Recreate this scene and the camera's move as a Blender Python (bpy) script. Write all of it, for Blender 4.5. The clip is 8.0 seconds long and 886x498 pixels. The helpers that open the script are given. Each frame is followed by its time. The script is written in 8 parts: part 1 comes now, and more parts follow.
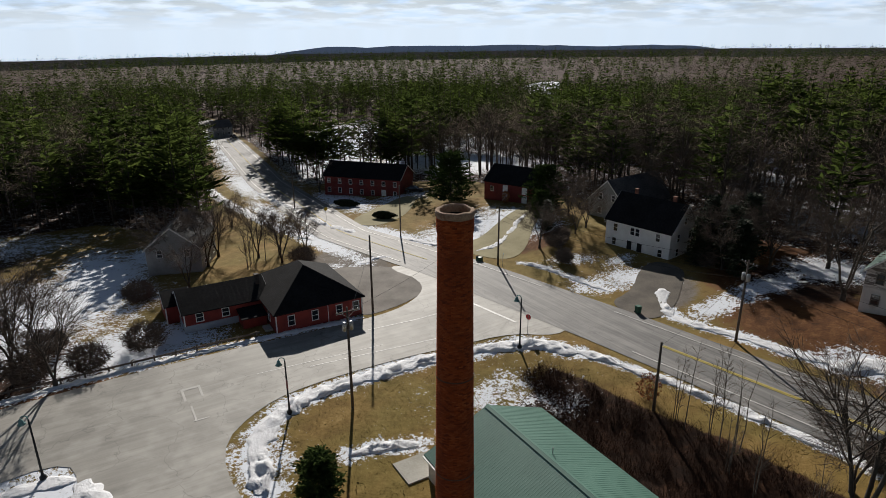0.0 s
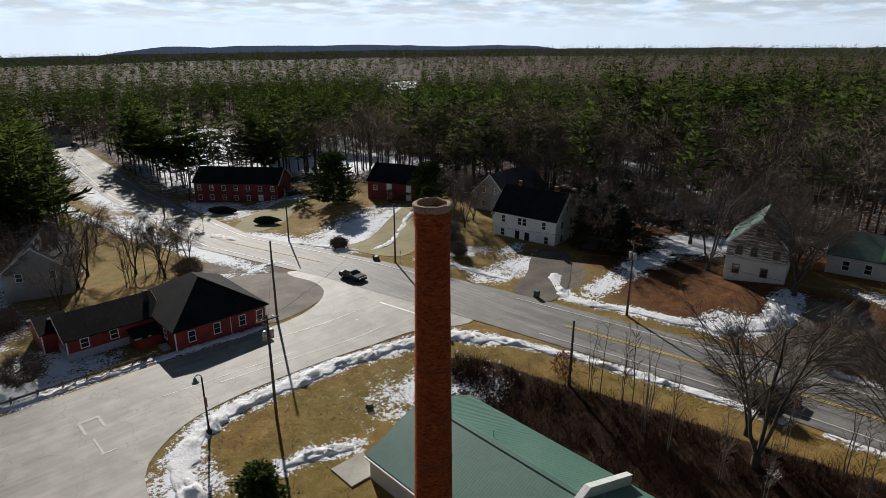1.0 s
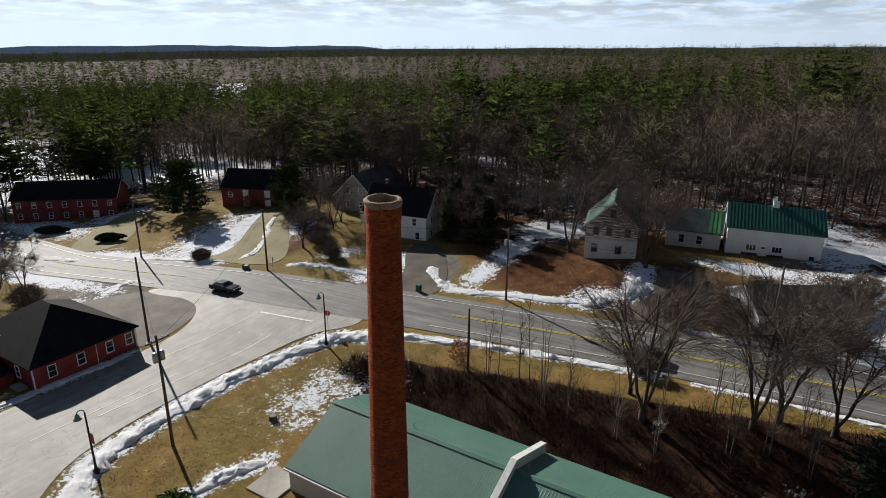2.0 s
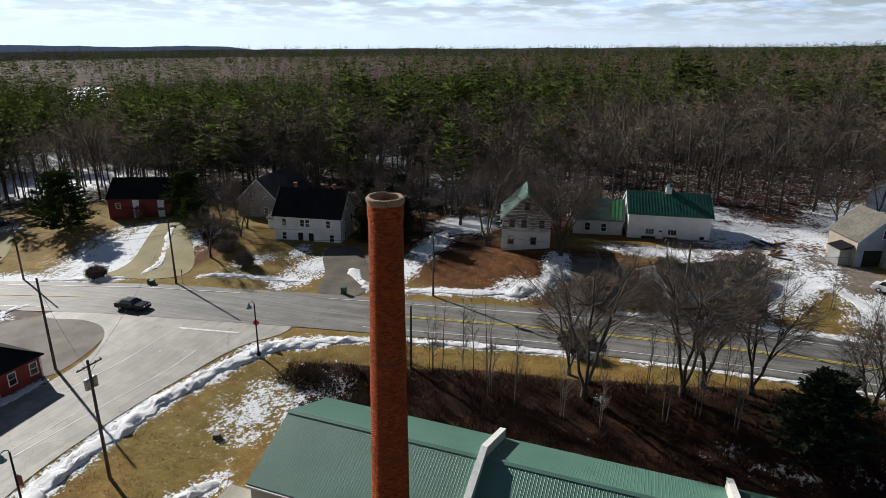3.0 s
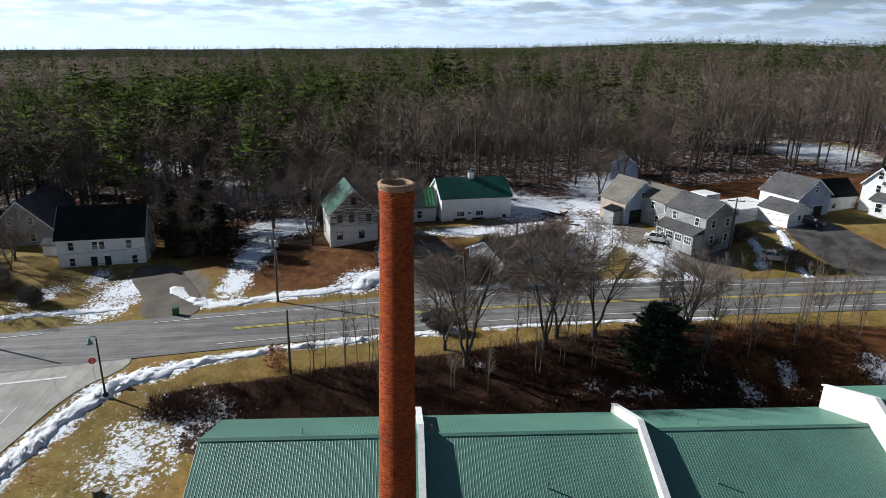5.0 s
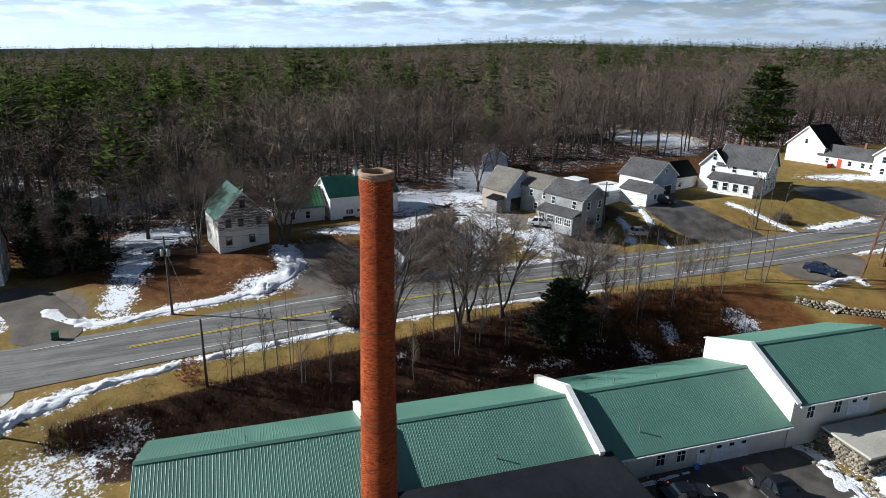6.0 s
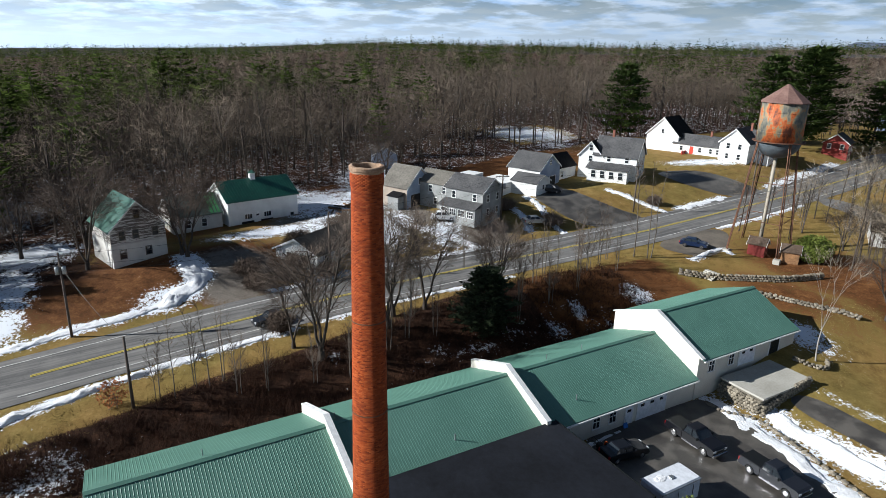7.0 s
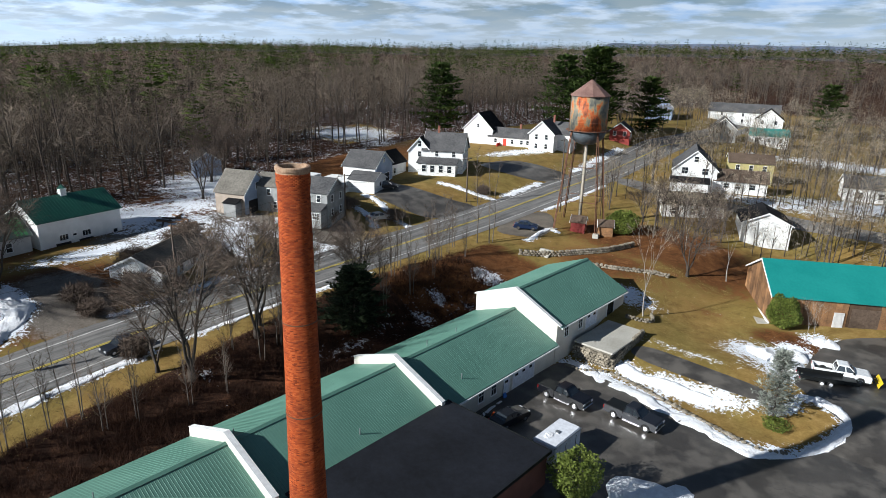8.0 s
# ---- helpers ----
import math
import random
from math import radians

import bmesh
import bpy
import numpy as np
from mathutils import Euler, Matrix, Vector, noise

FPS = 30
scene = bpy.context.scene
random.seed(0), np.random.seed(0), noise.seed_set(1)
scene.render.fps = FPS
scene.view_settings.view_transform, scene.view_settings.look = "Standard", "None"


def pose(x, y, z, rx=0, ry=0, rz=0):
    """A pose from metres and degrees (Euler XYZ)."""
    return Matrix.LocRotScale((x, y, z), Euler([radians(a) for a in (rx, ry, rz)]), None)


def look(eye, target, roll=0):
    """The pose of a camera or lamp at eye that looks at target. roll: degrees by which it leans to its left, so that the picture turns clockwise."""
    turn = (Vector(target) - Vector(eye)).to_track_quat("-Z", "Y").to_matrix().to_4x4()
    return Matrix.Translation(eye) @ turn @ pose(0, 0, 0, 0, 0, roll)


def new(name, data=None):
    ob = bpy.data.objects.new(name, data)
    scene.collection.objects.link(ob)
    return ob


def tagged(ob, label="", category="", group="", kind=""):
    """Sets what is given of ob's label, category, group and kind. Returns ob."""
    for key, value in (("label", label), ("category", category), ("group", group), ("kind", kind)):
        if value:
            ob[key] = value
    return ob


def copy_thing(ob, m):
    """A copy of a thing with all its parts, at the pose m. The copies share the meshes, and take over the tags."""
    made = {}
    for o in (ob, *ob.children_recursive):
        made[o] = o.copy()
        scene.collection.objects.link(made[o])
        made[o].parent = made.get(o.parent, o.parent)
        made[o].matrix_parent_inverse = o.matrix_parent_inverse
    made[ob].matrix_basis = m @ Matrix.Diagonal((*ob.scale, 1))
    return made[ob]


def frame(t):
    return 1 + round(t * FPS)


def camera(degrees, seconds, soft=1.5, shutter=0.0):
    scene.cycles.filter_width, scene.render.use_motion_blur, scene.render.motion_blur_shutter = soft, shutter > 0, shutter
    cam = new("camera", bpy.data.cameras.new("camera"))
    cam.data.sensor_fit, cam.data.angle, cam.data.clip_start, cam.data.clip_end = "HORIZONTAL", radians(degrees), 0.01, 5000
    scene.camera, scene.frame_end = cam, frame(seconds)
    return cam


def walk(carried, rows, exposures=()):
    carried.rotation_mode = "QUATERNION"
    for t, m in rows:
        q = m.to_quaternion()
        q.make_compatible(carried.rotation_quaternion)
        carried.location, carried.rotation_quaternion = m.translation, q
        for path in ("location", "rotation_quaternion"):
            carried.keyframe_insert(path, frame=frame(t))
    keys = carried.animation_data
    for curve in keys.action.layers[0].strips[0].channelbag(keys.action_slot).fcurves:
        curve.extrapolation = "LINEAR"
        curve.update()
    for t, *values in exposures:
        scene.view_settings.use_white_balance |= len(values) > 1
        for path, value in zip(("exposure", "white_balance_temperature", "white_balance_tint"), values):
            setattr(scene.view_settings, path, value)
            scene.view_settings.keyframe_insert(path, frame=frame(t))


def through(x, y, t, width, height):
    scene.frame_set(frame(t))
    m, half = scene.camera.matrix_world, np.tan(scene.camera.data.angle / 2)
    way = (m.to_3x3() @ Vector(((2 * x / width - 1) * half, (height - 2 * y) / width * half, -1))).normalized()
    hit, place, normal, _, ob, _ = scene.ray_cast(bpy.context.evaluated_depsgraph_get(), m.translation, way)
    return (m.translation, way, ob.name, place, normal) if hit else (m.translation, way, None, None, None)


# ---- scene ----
cam = camera(70.4, 8.0, 0.85)
METRES, EYE, TILT, LEAN, TURN = 51.8, 37.5, 0.0, 0.0, -30.4
ROWS = [
    (0.0, 0.0, 0.0, 0.0, -0.1, -19.22, 0.28),
    (0.5, -0.0535, -0.0038, -0.0012, -6.08, -19.23, 0.12),
    (1.0, -0.11, -0.0026, -0.002, -13.1, -19.24, -0.09),
    (1.5, -0.161, 0.0034, -0.0028, -20.24, -19.2, -0.26),
    (2.0, -0.2164, 0.017, -0.0041, -28.13, -19.12, -0.47),
    (3.5, -0.3749, 0.1133, -0.01, -44.84, -18.86, -0.83),
    (4.0, -0.429, 0.1594, -0.0139, -51.48, -18.7, -0.98),
    (5.5, -0.554, 0.3031, -0.0266, -69.94, -18.36, -1.27),
    (6.0, -0.5897, 0.3609, -0.0318, -77.2, -18.2, -1.34),
    (6.5, -0.6168, 0.4185, -0.0354, -82.91, -18.03, -1.38),
    (7.0, -0.64, 0.4839, -0.0372, -89.72, -17.88, -1.36),
    (7.5, -0.6535, 0.5475, -0.0388, -97.74, -17.69, -1.39),
    (8.0, -0.6554, 0.6139, -0.0401, -107.6, -17.46, -1.37),
]
walk(cam, [(t, pose(0, 0, EYE, TILT, LEAN, TURN) @ pose(METRES * x, METRES * y, METRES * z, 90 + pitch, roll, yaw)) for t, x, y, z, yaw, pitch, roll in ROWS],
     exposures=((0.0, -0.42, 6550, 11.0), (2.0, -0.26, 6450, 10.5), (4.0, -0.03, 6250, 10.0), (5.5, 0.13, 5900, 9.0), (8.0, 0.22, 5950, 8.5)))

# ---- light: a low winter sun and a sky with broken cloud ----
SUN_UP, SUN_ROUND = 26.0, 24.5
sun = new("sun", bpy.data.lights.new("sun", "SUN"))
sun.data.energy, sun.data.angle, sun.data.color = 6.9, radians(0.6), (1.0, 0.955, 0.88)
to_sun = Vector((math.sin(radians(SUN_ROUND)) * math.cos(radians(SUN_UP)), math.cos(radians(SUN_ROUND)) * math.cos(radians(SUN_UP)), math.sin(radians(SUN_UP))))
sun.matrix_world = look(to_sun * 300, (0, 0, 0))

world = bpy.data.worlds.new("winter_sky")
scene.world = world
world.use_nodes = True
wn, wl = world.node_tree.nodes, world.node_tree.links
wn.clear()


def wnode(kind, **values):
    n = wn.new(kind)
    for k, v in values.items():
        n.inputs[k].default_value = v
    return n


sky = wn.new("ShaderNodeTexSky")
sky.sky_type, sky.sun_disc = "NISHITA", False
sky.sun_elevation, sky.sun_rotation = radians(SUN_UP), radians(SUN_ROUND)
sky.air_density, sky.dust_density, sky.ozone_density = 1.0, 0.15, 2.5
tc = wn.new("ShaderNodeTexCoord")
sep = wn.new("ShaderNodeSeparateXYZ")
wl.new(tc.outputs["Generated"], sep.inputs[0])
lift = wn.new("ShaderNodeMath")
lift.operation, lift.inputs[1].default_value = "MAXIMUM", 0.0
wl.new(sep.outputs["Z"], lift.inputs[0])
lift2 = wn.new("ShaderNodeMath")
lift2.operation, lift2.inputs[1].default_value = "ADD", 0.14
wl.new(lift.outputs[0], lift2.inputs[0])
flat = wn.new("ShaderNodeVectorMath")
flat.operation = "DIVIDE"
comb = wn.new("ShaderNodeCombineXYZ")
comb.inputs[2].default_value = 1.0
wl.new(lift2.outputs[0], comb.inputs[0])
wl.new(lift2.outputs[0], comb.inputs[1])
wl.new(tc.outputs["Generated"], flat.inputs[0])
wl.new(comb.outputs[0], flat.inputs[1])
cl = wn.new("ShaderNodeTexNoise")
cl.inputs["Scale"].default_value, cl.inputs["Detail"].default_value, cl.inputs["Roughness"].default_value = 2.3, 8.0, 0.55
wl.new(flat.outputs[0], cl.inputs["Vector"])
ramp = wn.new("ShaderNodeValToRGB")
ramp.color_ramp.elements[0].position, ramp.color_ramp.elements[1].position = 0.44, 0.57
ramp.color_ramp.elements[0].color = (0.3, 0.3, 0.3, 1)
wl.new(cl.outputs[0], ramp.inputs[0])
shade = wn.new("ShaderNodeTexNoise")
shade.inputs["Scale"].default_value, shade.inputs["Detail"].default_value = 3.4, 6.0
wl.new(flat.outputs[0], shade.inputs["Vector"])
cloud_tone = wn.new("ShaderNodeValToRGB")
cloud_tone.color_ramp.elements[0].position, cloud_tone.color_ramp.elements[1].position = 0.38, 0.56
cloud_tone.color_ramp.elements[0].color, cloud_tone.color_ramp.elements[1].color = (14.2, 19.8, 28.0, 1), (23.0, 26.2, 30.0, 1)
wl.new(shade.outputs[0], cloud_tone.inputs[0])
glow_dot = wn.new("ShaderNodeVectorMath")
glow_dot.operation = "DOT_PRODUCT"
glow_dot.inputs[1].default_value = tuple(to_sun)
wl.new(tc.outputs["Generated"], glow_dot.inputs[0])
glow = wn.new("ShaderNodeMapRange")
glow.inputs["From Min"].default_value, glow.inputs["From Max"].default_value = -0.3, 1.0
glow.inputs["To Min"].default_value, glow.inputs["To Max"].default_value = 0.72, 1.65
wl.new(glow_dot.outputs["Value"], glow.inputs["Value"])
lit = wn.new("ShaderNodeVectorMath")
lit.operation = "SCALE"
wl.new(cloud_tone.outputs[0], lit.inputs[0])
wl.new(glow.outputs[0], lit.inputs["Scale"])
thin = wn.new("ShaderNodeMapRange")
thin.inputs["From Min"].default_value, thin.inputs["From Max"].default_value = 0.1, 0.32
thin.inputs["To Min"].default_value, thin.inputs["To Max"].default_value = 1.0, 0.05
wl.new(sep.outputs["Z"], thin.inputs["Value"])
veil = wn.new("ShaderNodeMath")
veil.operation = "MULTIPLY"
wl.new(ramp.outputs[0], veil.inputs[0])
wl.new(thin.outputs[0], veil.inputs[1])
haze = wn.new("ShaderNodeMapRange")
haze.inputs["From Min"].default_value, haze.inputs["From Max"].default_value = 0.0, 0.07
haze.inputs["To Min"].default_value, haze.inputs["To Max"].default_value = 0.95, 0.0
wl.new(sep.outputs["Z"], haze.inputs["Value"])
hazy = wn.new("ShaderNodeVectorMath")
hazy.operation = "SCALE"
hazy.inputs[0].default_value = (18.6, 21.9, 25.4)
wl.new(glow.outputs[0], hazy.inputs["Scale"])
clouded = wn.new("ShaderNodeMix")
clouded.data_type = "RGBA"
wl.new(veil.outputs[0], clouded.inputs["Factor"])
wl.new(sky.outputs[0], clouded.inputs["A"])
wl.new(lit.outputs[0], clouded.inputs["B"])
mixc = wn.new("ShaderNodeMix")
mixc.data_type = "RGBA"
wl.new(haze.outputs[0], mixc.inputs["Factor"])
wl.new(clouded.outputs["Result"], mixc.inputs["A"])
wl.new(hazy.outputs[0], mixc.inputs["B"])
bg = wnode("ShaderNodeBackground", Strength=0.0330)
wl.new(mixc.outputs["Result"], bg.inputs["Color"])
wout = wn.new("ShaderNodeOutputWorld")
wl.new(bg.outputs[0], wout.inputs[0])


# ---- materials ----
def nodes_of(name):
    m = bpy.data.materials.new(name)
    m.use_nodes = True
    nt = m.node_tree
    return m, nt.nodes, nt.links, nt.nodes["Principled BSDF"]


def tex_noise(n, l, vec, scale, detail=4.0, rough=0.55):
    t = n.new("ShaderNodeTexNoise")
    t.inputs["Scale"].default_value, t.inputs["Detail"].default_value, t.inputs["Roughness"].default_value = scale, detail, rough
    l.new(vec, t.inputs["Vector"])
    return t.outputs[0]


def ramp_of(n, l, fac, stops):
    r = n.new("ShaderNodeValToRGB")
    e = r.color_ramp.elements
    while len(e) < len(stops):
        e.new(0.5)
    for i, (p, c) in enumerate(stops):
        e[i].position, e[i].color = p, (*c, 1)
    l.new(fac, r.inputs[0])
    return r.outputs[0]


def mix_rgb(n, l, fac, a, b, mode="MIX"):
    m = n.new("ShaderNodeMix")
    m.data_type, m.blend_type = "RGBA", mode
    for sock, v in (("Factor", fac), ("A", a), ("B", b)):
        s = [i for i in m.inputs if i.name == sock and i.enabled][0]
        if isinstance(v, (int, float)):
            s.default_value = v
        elif isinstance(v, tuple):
            s.default_value = (*v, 1)
        else:
            l.new(v, s)
    return [o for o in m.outputs if o.enabled][0]


def mathn(n, l, op, a, b=None, c=None):
    m = n.new("ShaderNodeMath")
    m.operation = op
    for i, v in enumerate((a, b, c)):
        if v is None:
            continue
        if isinstance(v, (int, float)):
            m.inputs[i].default_value = v
        else:
            l.new(v, m.inputs[i])
    return m.outputs[0]


def bump(n, l, b, height, strength, dist=0.02):
    bn = n.new("ShaderNodeBump")
    bn.inputs["Strength"].default_value, bn.inputs["Distance"].default_value = strength, dist
    l.new(height, bn.inputs["Height"])
    l.new(bn.outputs[0], b.inputs["Normal"])


def surf(name, c1, c2, broad=0.4, fine=9.0, rough=0.8, relief=0.25, metal=0.0, island=0.0, spec=0.5, per_object=0.0, dist=0.02, through=0.0):
    """A surface of two tones, varied broadly and finely in world space."""
    m, n, l, b = nodes_of(name)
    g = n.new("ShaderNodeNewGeometry")
    pos = g.outputs["Position"]
    big = tex_noise(n, l, pos, broad, 5)
    small = tex_noise(n, l, pos, fine, 6, 0.65)
    f = mathn(n, l, "ADD", mathn(n, l, "MULTIPLY", big, 0.6), mathn(n, l, "MULTIPLY", small, 0.4))
    col = ramp_of(n, l, f, ((0.36, c1), (0.64, c2)))
    for amount, out in ((island, g.outputs["Random Per Island"]), (per_object, None)):
        if amount:
            if out is None:
                out = n.new("ShaderNodeObjectInfo").outputs["Random"]
            k = mathn(n, l, "ADD", mathn(n, l, "MULTIPLY", out, 2 * amount), 1 - amount)
            hsv = n.new("ShaderNodeHueSaturation")
            l.new(k, hsv.inputs["Value"])
            l.new(col, hsv.inputs["Color"])
            col = hsv.outputs[0]
    l.new(col, b.inputs["Base Color"])
    b.inputs["Roughness"].default_value, b.inputs["Metallic"].default_value = rough, metal
    b.inputs["Specular IOR Level"].default_value = spec
    if relief:
        bump(n, l, b, small, relief, dist)
    if through:
        # thin needles let part of the light through
        thin_leaf, both = n.new("ShaderNodeBsdfTranslucent"), n.new("ShaderNodeMixShader")
        l.new(col, thin_leaf.inputs["Color"])
        both.inputs[0].default_value = through
        l.new(b.outputs[0], both.inputs[1])
        l.new(thin_leaf.outputs[0], both.inputs[2])
        l.new(both.outputs[0], n["Material Output"].inputs["Surface"])
    return m


def siding(name, c1, c2, pitch=0.115, wear=0.0, bare=(0.12, 0.10, 0.085)):
    """Painted clapboards: a shadow line under each board, dirt, and worn paint."""
    m, n, l, b = nodes_of(name)
    g = n.new("ShaderNodeNewGeometry")
    pos = g.outputs["Position"]
    big = tex_noise(n, l, pos, 0.5, 5)
    col = ramp_of(n, l, big, ((0.35, c1), (0.65, c2)))
    sp = n.new("ShaderNodeSeparateXYZ")
    l.new(pos, sp.inputs[0])
    board = mathn(n, l, "FRACT", mathn(n, l, "DIVIDE", sp.outputs[2], pitch))
    if wear:
        mp = n.new("ShaderNodeMapping")
        mp.inputs["Scale"].default_value = (0.35, 0.35, 5.0)
        l.new(pos, mp.inputs["Vector"])
        w = tex_noise(n, l, mp.outputs[0], 1.4, 6, 0.7)
        upper = mathn(n, l, "MINIMUM", mathn(n, l, "MAXIMUM", mathn(n, l, "MULTIPLY", mathn(n, l, "SUBTRACT", sp.outputs[2], 6.9), 1.5), 0.0), 1.0)
        streaks = ramp_of(n, l, w, ((0.46, (0, 0, 0)), (0.51, (wear, wear, wear))))
        col = mix_rgb(n, l, mathn(n, l, "MULTIPLY", streaks, upper), col, bare)
    l.new(col, b.inputs["Base Color"])
    b.inputs["Roughness"].default_value = 0.65
    bump(n, l, b, board, 0.6, 0.02)
    return m


def shingles(name, c1, c2, pitch=0.14, rough=0.9):
    """Asphalt shingles: fine granules and a broken course pattern."""
    m, n, l, b = nodes_of(name)
    g = n.new("ShaderNodeNewGeometry")
    pos = g.outputs["Position"]
    sp = n.new("ShaderNodeSeparateXYZ")
    l.new(pos, sp.inputs[0])
    course = mathn(n, l, "FRACT", mathn(n, l, "DIVIDE", sp.outputs[2], pitch * 0.6))
    big = tex_noise(n, l, pos, 0.35, 5)
    tab = tex_noise(n, l, pos, 3.2, 3)
    f = mathn(n, l, "ADD", mathn(n, l, "MULTIPLY", big, 0.5), mathn(n, l, "MULTIPLY", tab, 0.5))
    l.new(ramp_of(n, l, f, ((0.36, c1), (0.64, c2))), b.inputs["Base Color"])
    b.inputs["Roughness"].default_value = rough
    b.inputs["Specular IOR Level"].default_value = 0.15
    bump(n, l, b, mathn(n, l, "ADD", course, tab), 0.4, 0.015)
    return m


def ground_material():
    """Winter turf, leaf litter, shade-darkened litter, bare soil and lying snow; how much of each lies where is in the
    sheet's 'cover'.
    """
    m, n, l, b = nodes_of("winter_ground")
    g = n.new("ShaderNodeNewGeometry")
    pos = g.outputs["Position"]
    at = n.new("ShaderNodeAttribute")
    at.attribute_name = "cover"
    sp = n.new("ShaderNodeSeparateColor")
    l.new(at.outputs["Color"], sp.inputs[0])
    big = tex_noise(n, l, pos, 0.09, 5)
    mid = tex_noise(n, l, pos, 0.55, 6, 0.65)
    fine = tex_noise(n, l, pos, 3.6, 7, 0.8)
    f = mathn(n, l, "ADD", mathn(n, l, "MULTIPLY", mid, 0.5), mathn(n, l, "MULTIPLY", fine, 0.5))
    turf = ramp_of(n, l, f, ((0.30, (0.100, 0.060, 0.018)), (0.5, (0.222, 0.140, 0.042)), (0.70, (0.36, 0.248, 0.096))))
    green = ramp_of(n, l, f, ((0.30, (0.080, 0.074, 0.014)), (0.70, (0.23, 0.20, 0.055))))
    turf = mix_rgb(n, l, ramp_of(n, l, big, ((0.40, (0, 0, 0)), (0.58, (0.45, 0.45, 0.45)))), turf, green)
    leaf = ramp_of(n, l, f, ((0.34, (0.026, 0.010, 0.0035)), (0.5, (0.105, 0.042, 0.013)), (0.66, (0.215, 0.10, 0.035))))
    col = mix_rgb(n, l, ramp_of(n, l, mathn(n, l, "ADD", sp.outputs[0], mathn(n, l, "MULTIPLY", mathn(n, l, "SUBTRACT", f, 0.5), 1.2)), ((0.42, (0, 0, 0)), (0.58, (1, 1, 1)))), turf, leaf)
    # litter darkened in colour for shade under brush and trees; amount in alpha
    shaded_litter = ramp_of(n, l, f, ((0.34, (0.009, 0.0048, 0.0034)), (0.5, (0.034, 0.016, 0.009)), (0.66, (0.12, 0.056, 0.028))))
    col = mix_rgb(n, l, ramp_of(n, l, mathn(n, l, "ADD", at.outputs["Alpha"], mathn(n, l, "MULTIPLY", mathn(n, l, "SUBTRACT", f, 0.5), 1.4)), ((0.44, (0, 0, 0)), (0.6, (1, 1, 1)))), col, shaded_litter)
    soil = ramp_of(n, l, f, ((0.35, (0.10, 0.085, 0.07)), (0.65, (0.23, 0.20, 0.17))))
    col = mix_rgb(n, l, ramp_of(n, l, mathn(n, l, "ADD", sp.outputs[2], mathn(n, l, "MULTIPLY", mathn(n, l, "SUBTRACT", f, 0.5), 0.8)), ((0.42, (0, 0, 0)), (0.58, (1, 1, 1)))), col, soil)
    speck = tex_noise(n, l, pos, 2.6, 6, 0.75)
    sn = mathn(n, l, "ADD", mathn(n, l, "ADD", sp.outputs[1], mathn(n, l, "MULTIPLY", mathn(n, l, "SUBTRACT", mid, 0.5), 1.1)), mathn(n, l, "MULTIPLY", mathn(n, l, "SUBTRACT", speck, 0.5), 2.2))
    sf = ramp_of(n, l, sn, ((0.47, (0, 0, 0)), (0.56, (1, 1, 1))))
    col = mix_rgb(n, l, sf, col, (0.80, 0.83, 0.88))
    l.new(col, b.inputs["Base Color"])
    b.inputs["Roughness"].default_value = 0.95
    b.inputs["Specular IOR Level"].default_value = 0.15
    bump(n, l, b, mathn(n, l, "ADD", f, mathn(n, l, "MULTIPLY", sf, 0.5)), 0.7, 0.12)
    return m


def asphalt_material(name, c1, c2, dust=(0.30, 0.28, 0.25), dusty=0.5, rough=0.68, tracks=None):
    """Worn road: salt-bleached tracks, tar seams, cracks and patches."""
    m, n, l, b = nodes_of(name)
    g = n.new("ShaderNodeNewGeometry")
    pos = g.outputs["Position"]
    big = tex_noise(n, l, pos, 0.16, 5, 0.6)
    fine = tex_noise(n, l, pos, 14, 4, 0.7)
    f = mathn(n, l, "ADD", mathn(n, l, "MULTIPLY", big, 0.65), mathn(n, l, "MULTIPLY", fine, 0.35))
    col = ramp_of(n, l, f, ((0.36, c1), (0.64, c2)))
    st = tex_noise(n, l, pos, 0.42, 4, 0.5)
    col = mix_rgb(n, l, ramp_of(n, l, st, ((0.46, (0, 0, 0)), (0.62, (dusty, dusty, dusty)))), col, dust)
    if tracks:
        mp = n.new("ShaderNodeMapping")
        mp.inputs["Scale"].default_value = (tracks[0], tracks[1], 1.0)
        l.new(pos, mp.inputs["Vector"])
        tr = tex_noise(n, l, mp.outputs[0], 1.0, 5, 0.7)
        col = mix_rgb(n, l, tracks[2], col, ramp_of(n, l, tr, ((0.38, tuple(v * 0.62 for v in c1)), (0.62, tuple(v * 1.18 for v in dust)))))
    vor = n.new("ShaderNodeTexVoronoi")
    vor.feature = "DISTANCE_TO_EDGE"
    vor.inputs["Scale"].default_value = 0.16
    warp = n.new("ShaderNodeVectorMath")
    warp.operation = "MULTIPLY_ADD"
    wv = n.new("ShaderNodeTexNoise")
    wv.inputs["Scale"].default_value = 0.5
    l.new(pos, wv.inputs["Vector"])
    l.new(wv.outputs["Color"], warp.inputs[0])
    warp.inputs[1].default_value = (3, 3, 3)
    l.new(pos, warp.inputs[2])
    l.new(warp.outputs[0], vor.inputs["Vector"])
    crack = ramp_of(n, l, vor.outputs["Distance"], ((0.003, (0.35, 0.35, 0.35)), (0.007, (0, 0, 0))))
    col = mix_rgb(n, l, crack, col, (0.03, 0.03, 0.03))
    l.new(col, b.inputs["Base Color"])
    b.inputs["Roughness"].default_value = rough
    b.inputs["Specular IOR Level"].default_value = 0.5
    bump(n, l, b, fine, 0.25, 0.01)
    return m


